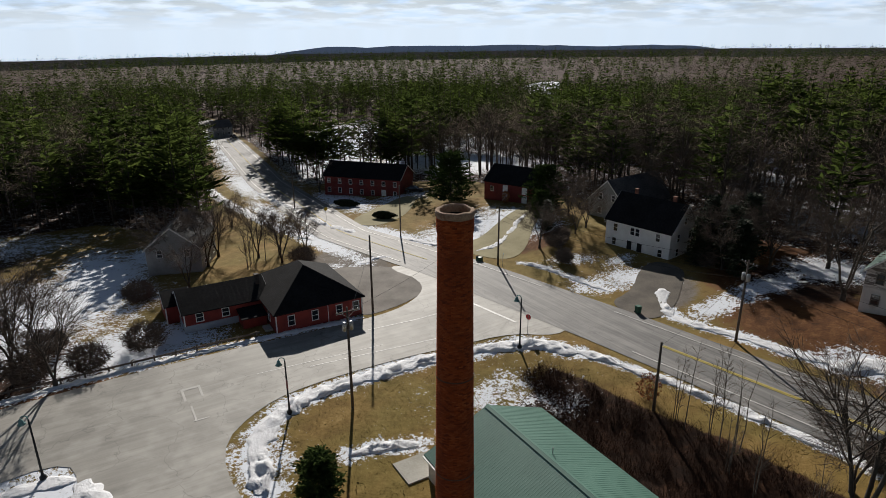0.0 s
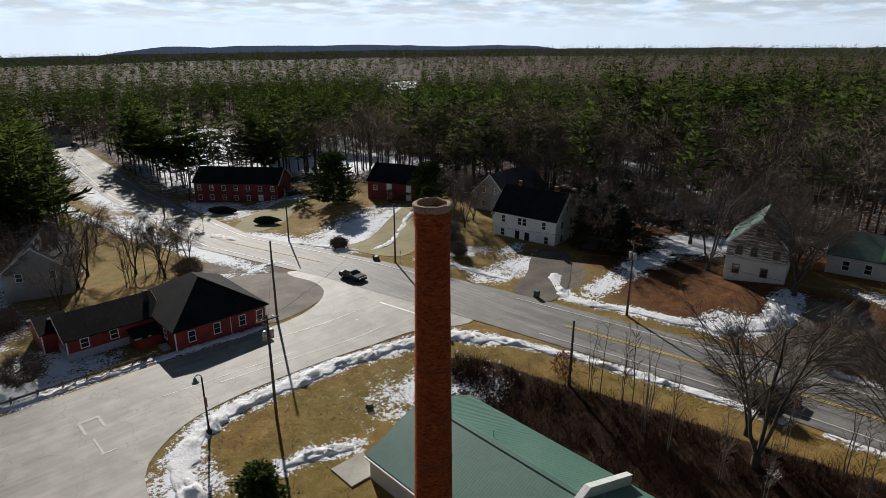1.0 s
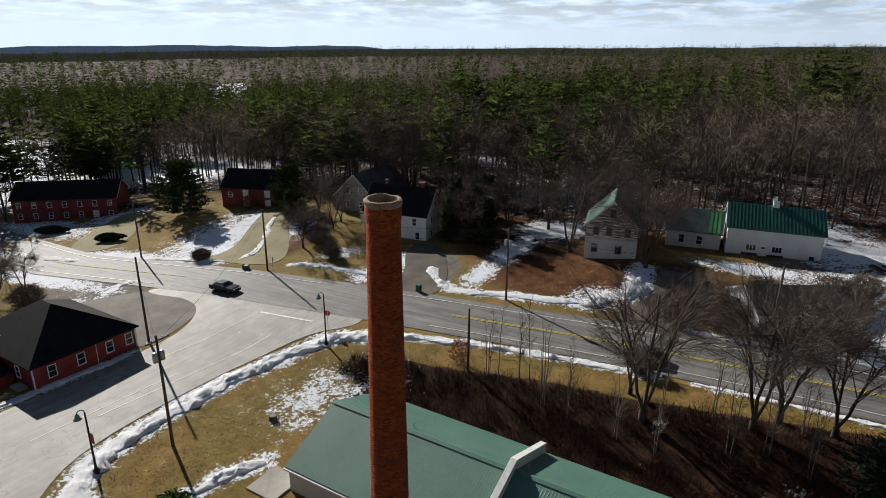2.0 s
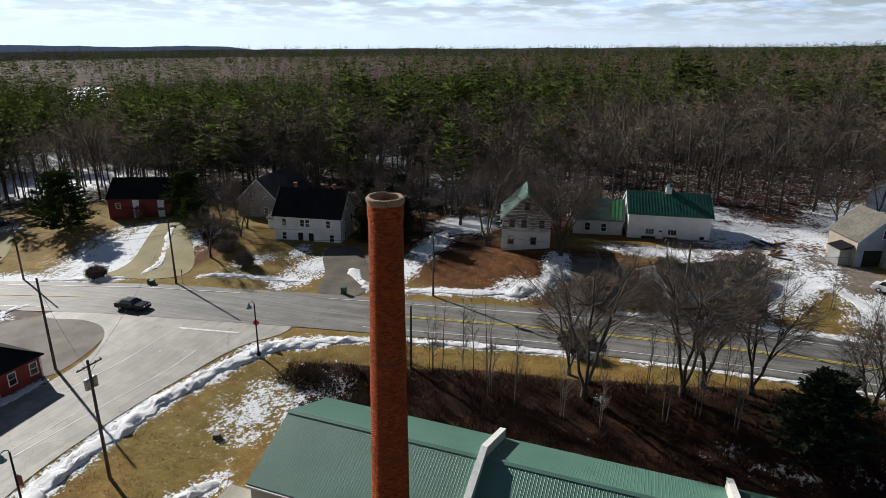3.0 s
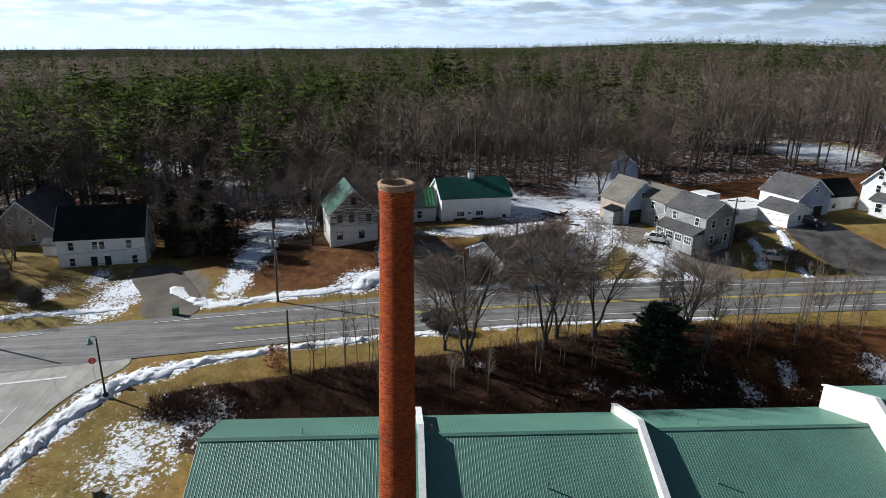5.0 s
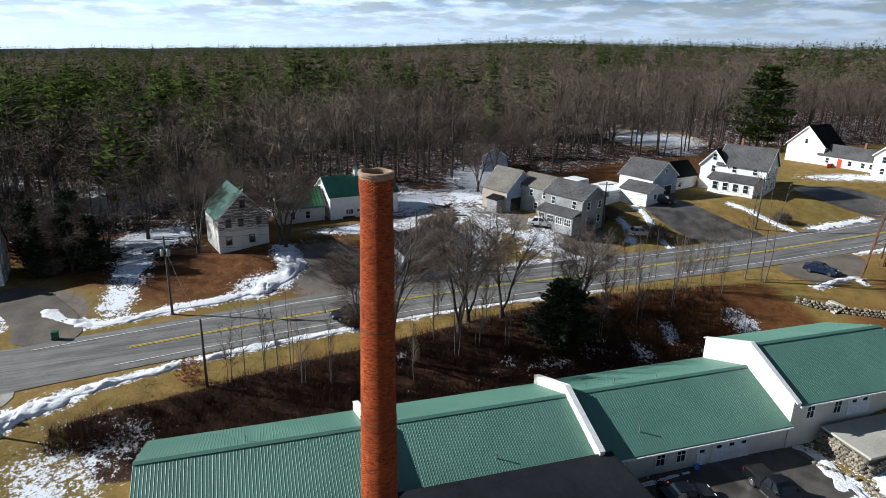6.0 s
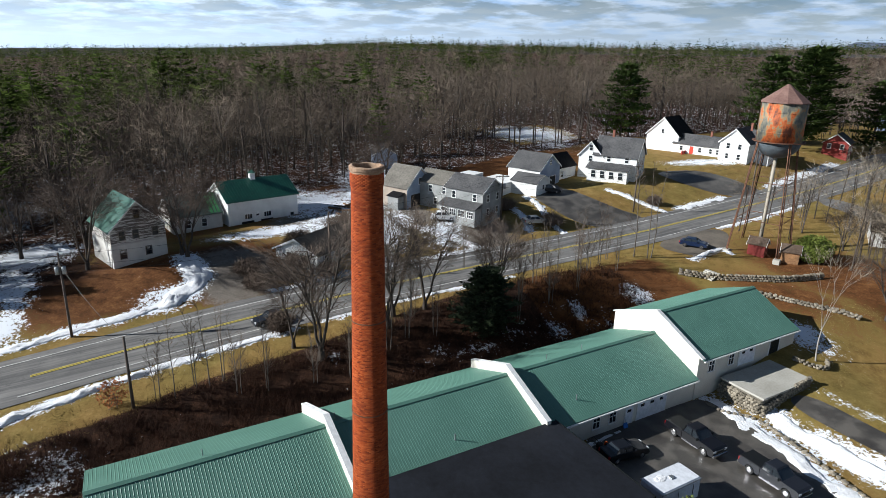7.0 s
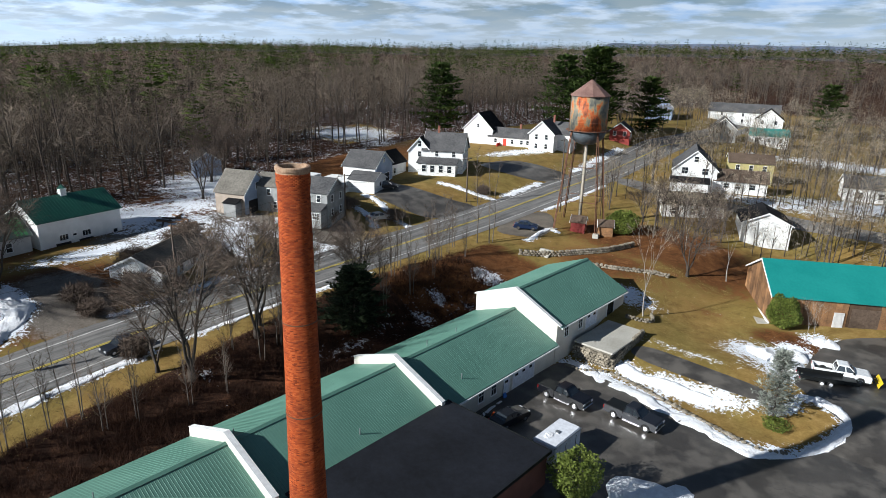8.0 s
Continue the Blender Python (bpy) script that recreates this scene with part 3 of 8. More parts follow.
# lines of ploughed snow: path, width, height, seed
BANKS = (
    ([(9.6, 47), (9.6, 52), (11.4, 56), (14.2, 58.8), (20, 60.4), (27, 60.6), (34, 60.2), (40, 58.6), (44.5, 57.2), (47.0, 54), (48.6, 50.5)], 2.6, 0.8, 1),
    ([(48.6, 51), (50.5, 46), (52.2, 40), (53.6, 32), (54.6, 24), (55.2, 18)], 1.5, 0.5, 2),
    ([(55.4, 14), (55.8, 4), (55.6, -6), (55.2, -16)], 0.8, 0.2, 3),
    ([(-40, 75.4), (-12, 75.6), (6, 76.4), (18, 75.9), (30.5, 75.2)], 1.2, 0.3, 4),
    ([(66.4, 51.5), (67.2, 46), (68.2, 42), (68.7, 36), (69.8, 31)], 1.7, 0.4, 5),
    ([(69.6, 32), (71.2, 27.6), (74.5, 25.6), (80.5, 26.4)], 2.9, 0.8, 6),
    ([(72.0, 58.4), (68.9, 55.6), (66.6, 51.5)], 2.1, 0.7, 7),
    ([(63.0, 81), (65, 77), (65.5, 70), (66.5, 63)], 1.3, 0.35, 8),
    ([(54, 108), (57.5, 98), (59, 93)], 1.6, 0.4, 9), ([(60.6, 91), (66, 92), (72, 96), (80, 102)], 1.4, 0.4, 10),
    ([(48, 118), (44.5, 132), (44, 150), (43, 175)], 2.2, 0.5, 11), ([(38.5, 118), (34, 140), (31, 170), (31, 210)], 2.2, 0.4, 12),
    ([(67.6, 17), (68.4, 6), (68, -6), (67.6, -18)], 1.2, 0.3, 13),
    ([(70, -30.5), (74, -32.5), (79, -33), (82, -30)], 1.3, 0.4, 14), ([(67, -19), (72, -16), (78, -12), (80, -8)], 1.6, 0.4, 15),
    ([(66.5, -36), (70, -36), (76, -38), (84, -40)], 1.2, 0.3, 16), ([(66, -62), (74, -60), (79, -58)], 1.4, 0.35, 17), ([(66.5, -66), (67, -80)], 2.2, 0.3, 18), ([(67.5, -97), (69.5, -112), (72, -130)], 2.4, 0.3, 19),
    ([(46.5, -45), (47, -50), (47.5, -54), (45, -53)], 1.0, 0.4, 20), ([(54.5, -62), (54.5, -74), (55.5, -90)], 1.0, 0.2, 21),
    ([(21.5, -18.6), (17, -18.0), (12, -17.2), (6, -15.8), (0, -14.6), (-3.5, -16.5)], 2.2, 0.3, 22), ([(-4.6, -17.5), (-7.0, -22), (-7.6, -26), (-4.5, -28), (-2.5, -27.5)], 1.5, 0.5, 23),
    ([(16.5, -21.5), (12, -20.8), (8, -20.8), (5, -21.0)], 2.0, 0.35, 24), ([(6, -36), (2.4, -37.4), (0, -34.5), (-0.4, -32.5)], 4.4, 0.8, 25), ([(1.8, -40.5), (0.2, -39), (0.4, -36.5)], 3.0, 0.7, 34), ([(0.6, -45.4), (-1.2, -44.4), (-2.4, -45.4)], 2.2, 0.7, 26),
    ([(17.6, 48.2), (20.5, 47.6), (24.2, 46.2)], 1.9, 0.9, 27), ([(-4.8, 57), (-3.5, 53), (-4.5, 47), (-6, 42)], 3.0, 0.7, 28), ([(-18, 56.5), (-10, 58.8), (-5, 57.5)], 2.2, 0.5, 29),
    ([(22.0, -5.5), (21.6, -1.0), (21.5, 1.5)], 0.6, 0.2, 30), ([(5, 1.5), (4.2, -1.5), (2, -3.5), (0, -3.5)], 5.2, 0.6, 31),
    ([(-2.2, -25.0), (-1.0, -23.6)], 1.6, 0.35, 32), ([(40, 97), (44, 99), (46.5, 97.5)], 1.6, 0.3, 33),
)

# where snow lies on the ground: centre, half sizes, turn
SNOW_FIELDS = (
    (-14, 104, 16, 15, 0, 1), (2, 82, 9, 5, 0, 1), (66, 104, 7, 12, -60, 0.9), (76, 100, 7, 9, 0, 0.9), (105, 270, 17, 75, -25, 1), (72, 200, 8, 14, 0, 1), (120, 190, 22, 28, 0, 1), (150, 240, 25, 20, 0, 1),
    (72.5, 49.3, 5.0, 2.0, 0, 0.8), (84, 48.6, 9, 2.6, 0, 0.8), (97, 47, 6, 6, 0, 0.9), (71.5, 30.5, 2.2, 3.2, 0, 0.7), (0, 117, 6, 15, 0, 1), (-4, 106, 8, 9, 0, 1), (9, 126, 5, 6, 0, 0.8), (71, 76, 4, 2.2, -40, 0.62), (76, 70.5, 3, 1.6, 0, 0.7), (112, 8, 9, 9, 0, 0.8), (116, -22, 16, 9, -15, 0.75), (104, -12, 8, 6, 0, 0.7), (-30, 148, 30, 12, 0, 0.6), (104, 22, 5, 6, 0, 0.8), (66, 66, 4, 3, 0, 0.7), (72, 64, 4, 5, 30, 0.75), (102, -1, 9, 9, 0, 0.8), (89, -2, 5, 10, 40, 0.8), (78, -6, 3.5, 10, 55, 0.8),
    (87, 12, 2.5, 8, 0, 0.8), (146, -88, 15, 10, 0, 0.8), (126, -82, 9, 9, 0, 0.45), (178, 104, 29, 10, 34, 0.95), (74, -15, 3, 5, 60, 0.7), (85, -95, 3, 8, -30, 0.8), (35.5, 49.5, 7.5, 5, 0, 0.54), (38.5, 46.5, 3, 2.5, 0, 0.5),
    (42.5, -14.5, 3, 2.5, 0, 0.42), (43, -2, 1.6, 7, 0, 0.36), (44, -8.8, 2.5, 2.5, 0, 0.36), (43.9, 3.2, 1.2, 1.5, 0, 0.45), (44.7, -19.6, 2, 1.2, 0, 0.65), (42.5, -29.3, 2.5, 1.4, 0, 0.85), (47.1, 15.6, 1.2, 0.8, 0, 0.6), (40, -22, 3.5, 2, 0, 0.36), (11, -28.8, 5, 0.8, 0, 0.55), (24, -37.5, 4.5, 2.6, 0, 0.8), (-12, 55, 9, 7, 0, 0.95), (10, 52, 3.5, 4.5, 0, 0.6), (1, -35, 4.5, 4, 20, 0.8), (8, -21.6, 7, 2.0, 16, 0.8), (22, -100, 20, 5, 0, 0.6), (5, -110, 20, 7, 20, 0.7),
    (15, -170, 30, 9, 0, 0.7), (37, 91, 5, 9, 20, 0.6), (58, 150, 5, 14, 0, 0.8), (53, 113, 3, 13, 12, 0.85), (39, 117, 2.2, 17, 6, 0.95), (38, 150, 3, 16, 0, 0.7), (42, 190, 4, 22, -5, 0.8), (51, 250, 5, 35, -10, 0.85), (60, 330, 8, 40, -8, 0.9), (70, 142, 7, 5, 0, 0.7), (130, 60, 18, 14, 30, 0.6), (112, 20, 9, 9, 0, 0.5), (40.5, 44, 3.5, 3, 0, 0.5),
)
LEAF_FIELDS = (
    (78, 38, 10, 13, 0), (74, 33, 6, 7, 0), (76, 22, 9, 11, 0), (31, -46, 14, 9, 0, 0.72), (20, -56, 14, 9, 0, 0.75), (14, -44, 6, 5, 0, 0.5), (2.5, -42.5, 5, 2.6, 0), (85, 52, 8, 7, 0), (71, 88, 8, 4, 0), (98, -6, 8, 8, 0),
    (110, 40, 20, 60, 0), (112, -30, 20, 60, 0), (72, 92, 10, 5, 0), (27, -60, 20, 9, 0), (-10, 80, 14, 8, 0), (60, 31, 1, 1, 0),
)
# dark litter and brush, with the shade over them put into the colour
BANK_TOP_Y = (-34, -20, -12, -8, 0, 8, 14, 20, 26, 32, 38, 45, 51, 54)
BANK_TOP_X = (51, 53.6, 54, 54, 53.2, 51.4, 50.4, 49.2, 48.8, 47.8, 46.2, 45.4, 43.8, 40)
SHADED_LITTER_FIELDS = ((-35, 140, 26, 14, 0), (-12, 80, 11, 5, 0), (88, 46, 9, 9, 0), (-16, 88, 8, 8, 0))
SOIL_FIELDS = ((88, 3, 8, 8, 0), (75, -21, 9, 7, 0), (38, 98, 8, 10, 0), (74, 21, 8, 6, 0), (86, -12, 9, 6, 0), (72, 57, 6, 4, 30))


def build_ground():
    xs, ys = spread(-2600, 2600, -30, 125, 1.0, 1.16), spread(-2600, 2600, -110, 160, 1.0, 1.16)
    X, Y = np.meshgrid(xs, ys)
    Z = ground_z(X, Y)
    near = sstep(0, 1, 1) * np.exp(-((X - 42) / 5.0) ** 2) * (np.abs(Y - 8) < 34)
    Z = Z + 0.25 * near * np.sin(X * 1.7 + 2 * np.sin(Y * 0.6)) * np.sin(Y * 1.1 + X * 0.3)
    nx, ny = len(xs), len(ys)
    verts = np.stack((X, Y, Z), -1).reshape(-1, 3)
    i = (np.arange(ny - 1)[:, None] * nx + np.arange(nx - 1)[None]).ravel()
    tris = np.concatenate((np.stack((i, i + 1, i + nx + 1), 1), np.stack((i, i + nx + 1, i + nx), 1)))
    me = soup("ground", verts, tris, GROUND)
    me.shade_smooth()
    snow, leaf, soil, shaded_litter = (np.zeros_like(X) for _ in range(4))
    for fields, out in ((SNOW_FIELDS, snow), (LEAF_FIELDS, leaf), (SOIL_FIELDS, soil), (SHADED_LITTER_FIELDS, shaded_litter)):
        for f in fields:
            np.maximum(out, blob(X, Y, *f[:5]) * (f[5] if len(f) > 5 else 1), out=out)
    for path, w, _, seed in BANKS:
        for (ax, ay), (bx, by) in zip(path, path[1:]):
            sel = (X > min(ax, bx) - 6) & (X < max(ax, bx) + 6) & (Y > min(ay, by) - 6) & (Y < max(ay, by) + 6)
            px, py = X[sel], Y[sel]
            u = np.clip(((px - ax) * (bx - ax) + (py - ay) * (by - ay)) / ((bx - ax) ** 2 + (by - ay) ** 2), 0, 1)
            d = np.hypot(px - ax - u * (bx - ax), py - ay - u * (by - ay))
            snow[sel] = np.maximum(snow[sel], 0.82 * np.clip(1 - 0.5 * d / (w * 0.62), 0, 1))
    # bank behind the mill: its dark litter also carries the brush's shade
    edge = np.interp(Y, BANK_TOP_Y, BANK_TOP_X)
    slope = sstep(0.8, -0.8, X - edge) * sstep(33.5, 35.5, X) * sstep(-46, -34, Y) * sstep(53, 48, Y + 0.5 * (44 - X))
    shaded_litter = np.maximum(shaded_litter, slope * np.where(Y > -14, 0.9, 0.42))
    leaf = np.maximum(leaf, 0.8 * slope)
    woods = sstep(0, 12, wooded(X, Y))
    out = np.hypot(X - 20, Y - 20)
    # woodland floor painted darker for the shade under the trees
    shaded_litter = np.maximum(shaded_litter, woods * 0.6)
    leaf = np.maximum(leaf, 0.7 * woods)
    snow = np.maximum(np.where(snow > 0.3, snow + 0.1, snow), 0.31 * woods * sstep(420, 260, out))
    cover = np.stack((leaf, snow, soil, shaded_litter), -1).reshape(-1, 4).astype(np.float32)
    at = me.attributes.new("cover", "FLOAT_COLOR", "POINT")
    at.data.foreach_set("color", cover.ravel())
    return tagged(new("ground", me), "winter ground of brown turf, leaf litter and old snow", "ground", kind="structure")


# open land: the road, the houses with their yards, the mill, the fields
CLEARINGS = (
    [(-80, 40), (-75, 130), (-34, 160), (2, 158), (14, 141), (20, 124), (26, 150), (30, 190), (35, 217), (40, 240), (49, 290), (58, 350), (65, 430), (82, 430), (69, 300), (60, 215), (58, 180), (80, 163), (95, 150), (100, 100), (104, 62), (100, 30), (106, 20), (112, 0), (117, -16), (133, -24), (133, -34), (115, -38), (120, -60), (122, -105), (114, -160), (114, -240), (90, -272), (40, -272), (-60, -225), (-60, -60)],
    [(68, 192), (72, 230), (112, 345), (152, 355), (135, 290), (100, 195)],
    [(112, 172), (108, 205), (135, 215), (140, 180)],
    [(132, -74), (130, -96), (158, -104), (164, -80)],
    [(150, 84), (158, 98), (190, 124), (207, 124), (196, 106), (170, 88)],
    [(285, 366), (418, 536), (480, 550), (370, 430), (325, 372)],
)


def wooded(x, y):
    """Above 0 in the woods: metres, roughly, from the nearest open land."""
    out = np.full(np.shape(x), 20.0)
    for poly in CLEARINGS:
        out = np.where(inside(x, y, poly), 0.0, out)
    return out


ground = build_ground()

# ---- roads, lots and paint ----
def along(y0, y1, off, step=6.0):
    n = max(2, int(abs(y1 - y0) / step))
    return [(float(road_x(y0 + (y1 - y0) * i / n)) + off, y0 + (y1 - y0) * i / n) for i in range(n + 1)]


WEST, EAST = -5.6, 5.9
road = draped("road", along(-230, 420, EAST) + along(420, -230, WEST), 0.07, ASPHALT, 3.0, "salt-bleached two-lane asphalt road", "road")
side = rounded([(-60, 61), (-20, 58), (-6, 62), (-4.5, 56), (-6, 42), (8, 42), (6.5, 55), (12.6, 60.9), (20, 62.4), (34, 62.2), (44, 60.2), (50, 55), (54, 58), (52, 72), (48, 88), (44, 93), (43, 90), (44.3, 84), (43, 79), (38, 75.4), (31, 74.2), (6, 75.3), (-12, 74), (-60, 71)], 2)
draped("side_road", side, 0.05, SIDE_ASPHALT, 2.0, "pale worn asphalt of the side road and junction", "road")
draped("gravel_lot", rounded([(29, 75), (38, 76), (44.4, 79.4), (45.6, 85), (44.0, 93), (34, 97), (31, 90)], 2), 0.04, GRAVEL, 2.0, "grey gravel yard beside the red building", "gravel lot")
lot = rounded([(22.8, 3), (22.8, -17), (21, -18.5), (14, -17.5), (6, -15.6), (-2, -14), (-5, -17), (-8.5, -24), (-3, -28), (-0.6, -30), (-0.8, -35), (-0.6, -41.5), (-2, -46.5), (-5, -50), (-12, -55), (-30, -60), (-60, -30), (-60, 20), (-8, 40), (8, 40), (10, 3)], 1)
draped("parking_lot", lot, 0.06, LOT_ASPHALT, 2.0, "wet dark asphalt car park behind the mill", "car park")
draped("farm_track", rounded([(17, -24), (16, -27.5), (8, -27), (0, -26.5), (-1, -24), (8, -23.6)], 2), 0.05, LOT_ASPHALT, 1.5, "short dark asphalt path between lawns", "path")
draped("house_driveway", rounded([(62.6, 60), (62.6, 52), (69, 53), (75, 57), (80, 60.5), (80, 66.5), (75, 65.5), (69, 61)], 2), 0.06, DRIVE_GRAVEL, 2.0, "dirt driveway of the white house", "driveway")
draped("straw_lane", rounded([(58, 98), (60, 84), (66, 84), (76, 94), (88, 104), (88, 109), (76, 104), (64, 97)], 2), 0.06, GRASS_DRIVE, 2.0, "pale straw-coloured lane to the red barn", "lane")
draped("straw_lane_far", rounded([(50, 128), (53, 120), (62, 124), (74, 138), (72, 144), (60, 136)], 2), 0.06, GRASS_DRIVE, 2.0, "pale straw-coloured lane to the long red building", "lane")


draped("asphalt_driveway", rounded([(65.5, -43), (65, -57), (74, -52), (84, -50), (90, -52), (90, -47), (82, -40), (74, -40)], 2), 0.06, LOT_ASPHALT, 2.0, "worn asphalt driveway of the white farmhouse", "driveway")
draped("far_driveway", rounded([(65, -84), (66, -94), (76, -90), (82, -84), (84, -76), (76, -76)], 2), 0.06, LOT_ASPHALT, 2.0, "asphalt driveway of the far white house", "driveway")
draped("car_pull_off", rounded([(46, -46), (55, -44), (56, -60), (52, -62), (46, -53)], 2), 0.05, DRIVE_GRAVEL, 2.0, "dirt pull-off beside the road below the water tower", "pull-off")
draped("village_street", rounded([(-60, -96), (-10, -92), (20, -92), (45, -97), (56, -100), (56, -94), (44, -90), (20, -86), (-10, -87), (-60, -90)], 1), 0.06, ASPHALT, 2.0, "worn asphalt village street", "road")

draped("snowy_field", rounded([(292, 372), (330, 436), (410, 534), (470, 546), (400, 466), (330, 382)], 2), 1.2, SNOW, 25.0, "far open field under smooth white snow", "snow field")

part("centre_line", strip(along(-230, 46, -0.15), 0.18, 0.12), PAINT_YELLOW, road, "worn yellow line")
part("centre_line", strip(along(-230, 46, 0.15), 0.18, 0.12), PAINT_YELLOW, road, "worn yellow line")
part("centre_line", strip(along(92, 300, 0.0), 0.2, 0.12), PAINT_YELLOW, road, "worn yellow line")
for off, spans in ((-4.1, ((-230, 47), (94, 300))), (4.3, ((-230, 57), (70, 300)))):
    for y0, y1 in spans:
        part("edge_line", strip(along(y0, y1, off), 0.15, 0.12), PAINT_WHITE, road, "worn white line")
side_ob = bpy.data.objects["side_road"]
for a, b, w in (((46.3, 70.2), (47.6, 61.6), 0.4), ((20, 66.0), (42.3, 64.0), 0.13), ((30, 71.2), (45.0, 70.2), 0.13), ((14, 67.5), (30, 66.5), 0.1)):
    part("road_line", strip([a, b], w, 0.066, 0.8), PAINT_WHITE, side_ob, "worn white line")


def turn_arrow(x, y, rot, hand):
    m = Mesh()
    pts = [(0, 0), (0.9, 0.0), (1.6, 0.25 * hand), (1.95, 0.8 * hand)]
    for a, b in zip(pts, pts[1:]):
        d = Vector((b[0] - a[0], b[1] - a[1])).normalized() * 0.11
        m.add([(a[0] - d.y, a[1] + d.x, 0), (a[0] + d.y, a[1] - d.x, 0), (b[0] + d.y, b[1] - d.x, 0), (b[0] - d.y, b[1] + d.x, 0)], [(0, 1, 2, 3)])
    m.add([(1.5, 0.8 * hand, 0), (2.4, 0.8 * hand, 0), (1.95, 1.5 * hand, 0)], [(0, 1, 2)])
    ob = part("turn_arrow", m, PAINT_WHITE, side_ob, "worn white turn arrow")
    ob.matrix_world = pose(x, y, gz(x, y) + 0.075, 0, 0, rot)


turn_arrow(40.6, 68.2, -6, 1)
turn_arrow(41.6, 65.2, -6, -1)
m = Mesh()
for x0, x1, y0, y1 in ((5.6, 7.7, 68.0, 68.4), (5.6, 5.85, 65.7, 68.0), (7.45, 7.7, 65.9, 68.0), (5.8, 7.4, 61.4, 61.6), (6.0, 6.2, 61.6, 64.5)):
    m.add([(x0, y0, 0), (x1, y0, 0), (x1, y1, 0), (x0, y1, 0)], [(0, 1, 2, 3)])
m.v = [(x, y, gz(x, y) + 0.07) for x, y, z in m.v]
part("road_mark", m, surf("faded_road_mark", (0.38, 0.365, 0.335), (0.54, 0.52, 0.49), 0.8, 6, 0.66, 0.1), side_ob, "almost worn-off painted mark")


# ---- snow ploughed up along the edges ----
def snow_bank(path, width, height, seed, label="lumpy white bank of ploughed snow", group="snow banks"):
    rng = random.Random(seed)
    pts = []
    for a, b in zip(path, path[1:]):
        n = max(1, int(math.dist(a, b) / 0.38))
        pts += [(a[0] + (b[0] - a[0]) * i / n, a[1] + (b[1] - a[1]) * i / n) for i in range(n)]
    pts.append(path[-1])
    rows, vs = 11, []
    for i, p in enumerate(pts):
        q, r = pts[max(0, i - 1)], pts[min(len(pts) - 1, i + 1)]
        d = Vector((r[0] - q[0], r[1] - q[1])).normalized()
        end = min(1.0, (i + 0.2) / 4, (len(pts) - 0.8 - i) / 4)
        w = width * max(0.25, 0.95 + 0.5 * noise.noise((p[0] * 0.3 + seed, p[1] * 0.3, 0)) + 0.5 * noise.noise((p[0] * 0.9, p[1] * 0.9, seed + 3))) * max(0.15, end) ** 0.5
        h = height * max(0.1, 0.7 + 1.1 * noise.noise((p[0] * 0.35, p[1] * 0.35, seed))) * end
        sway = 0.3 * width * noise.noise((p[0] * 0.22, p[1] * 0.22, seed + 7))
        for k in range(rows):
            s = k / (rows - 1) * 2 - 1
            side_w = 1 + 0.35 * noise.noise((p[0] * 1.7, p[1] * 1.7, seed + (5 if s < 0 else 11)))
            o = s * w / 2 * side_w + sway + 0.07 * rng.uniform(-1, 1)
            x, y = p[0] - d.y * o, p[1] + d.x * o
            lump = max(0.0, 1 - abs(s) ** 2.4) * h * max(0.08, 0.5 + 1.2 * noise.noise((x * 0.9, y * 0.9, seed)) + 0.9 * noise.noise((x * 2.3, y * 2.3, seed)) + 0.5 * rng.random())
            vs.append((x, y, gz(x, y) - 0.3 + (0.345 + lump if abs(s) < 0.99 else 0)))
    fs = [(i * rows + k, (i + 1) * rows + k, (i + 1) * rows + k + 1, i * rows + k + 1) for i in range(len(pts) - 1) for k in range(rows - 1)]
    m = Mesh().add(vs, fs)
    me = m.data("snow_bank", SNOW, True)
    return tagged(new("snow_bank", me), label, "snow bank", group)


for p, w, h, s in BANKS:
    snow_bank(rounded(p, 2, False), w * 1.05, h * 0.55, s)


# ---- windows, doors and house bodies ----
SHARED = {}


def window_on(parent, x, y, z, w, h, face, trim=None, sash=(1, 2), name="window"):
    """A framed window on a wall of the parent; face: the way it looks, in degrees about z (0 is -y)."""
    key = (w, h, sash, trim.name if trim else "")
    if key not in SHARED:
        fr = Mesh()
        t = 0.09
        fr.box(-w / 2 - t, w / 2 + t, -0.07, 0.0, h / 2, h / 2 + t)
        fr.box(-w / 2 - t - 0.03, w / 2 + t + 0.03, -0.11, 0.0, -h / 2 - t, -h / 2)
        fr.box(-w / 2 - t, -w / 2, -0.07, 0.0, -h / 2, h / 2)
        fr.box(w / 2, w / 2 + t, -0.07, 0.0, -h / 2, h / 2)
        for i in range(1, sash[0]):
            c = -w / 2 + w * i / sash[0]
            fr.box(c - 0.025, c + 0.025, -0.05, 0.0, -h / 2, h / 2)
        for i in range(1, sash[1]):
            c = -h / 2 + h * i / sash[1]
            fr.box(-w / 2, w / 2, -0.055, 0.0, c - 0.03, c + 0.03)
        SHARED[key] = (fr.data("window_frame", trim or WHITE_TRIM), Mesh().box(-w / 2, w / 2, -0.02, 0.0, -h / 2, h / 2).data("pane", GLASS))
    f = part(name, SHARED[key][0], None, parent, m=pose(x, y, z, 0, 0, face) @ Matrix.Translation((0, -0.004, 0)))
    part("pane", SHARED[key][1], None, f, "dark glass")
    return f


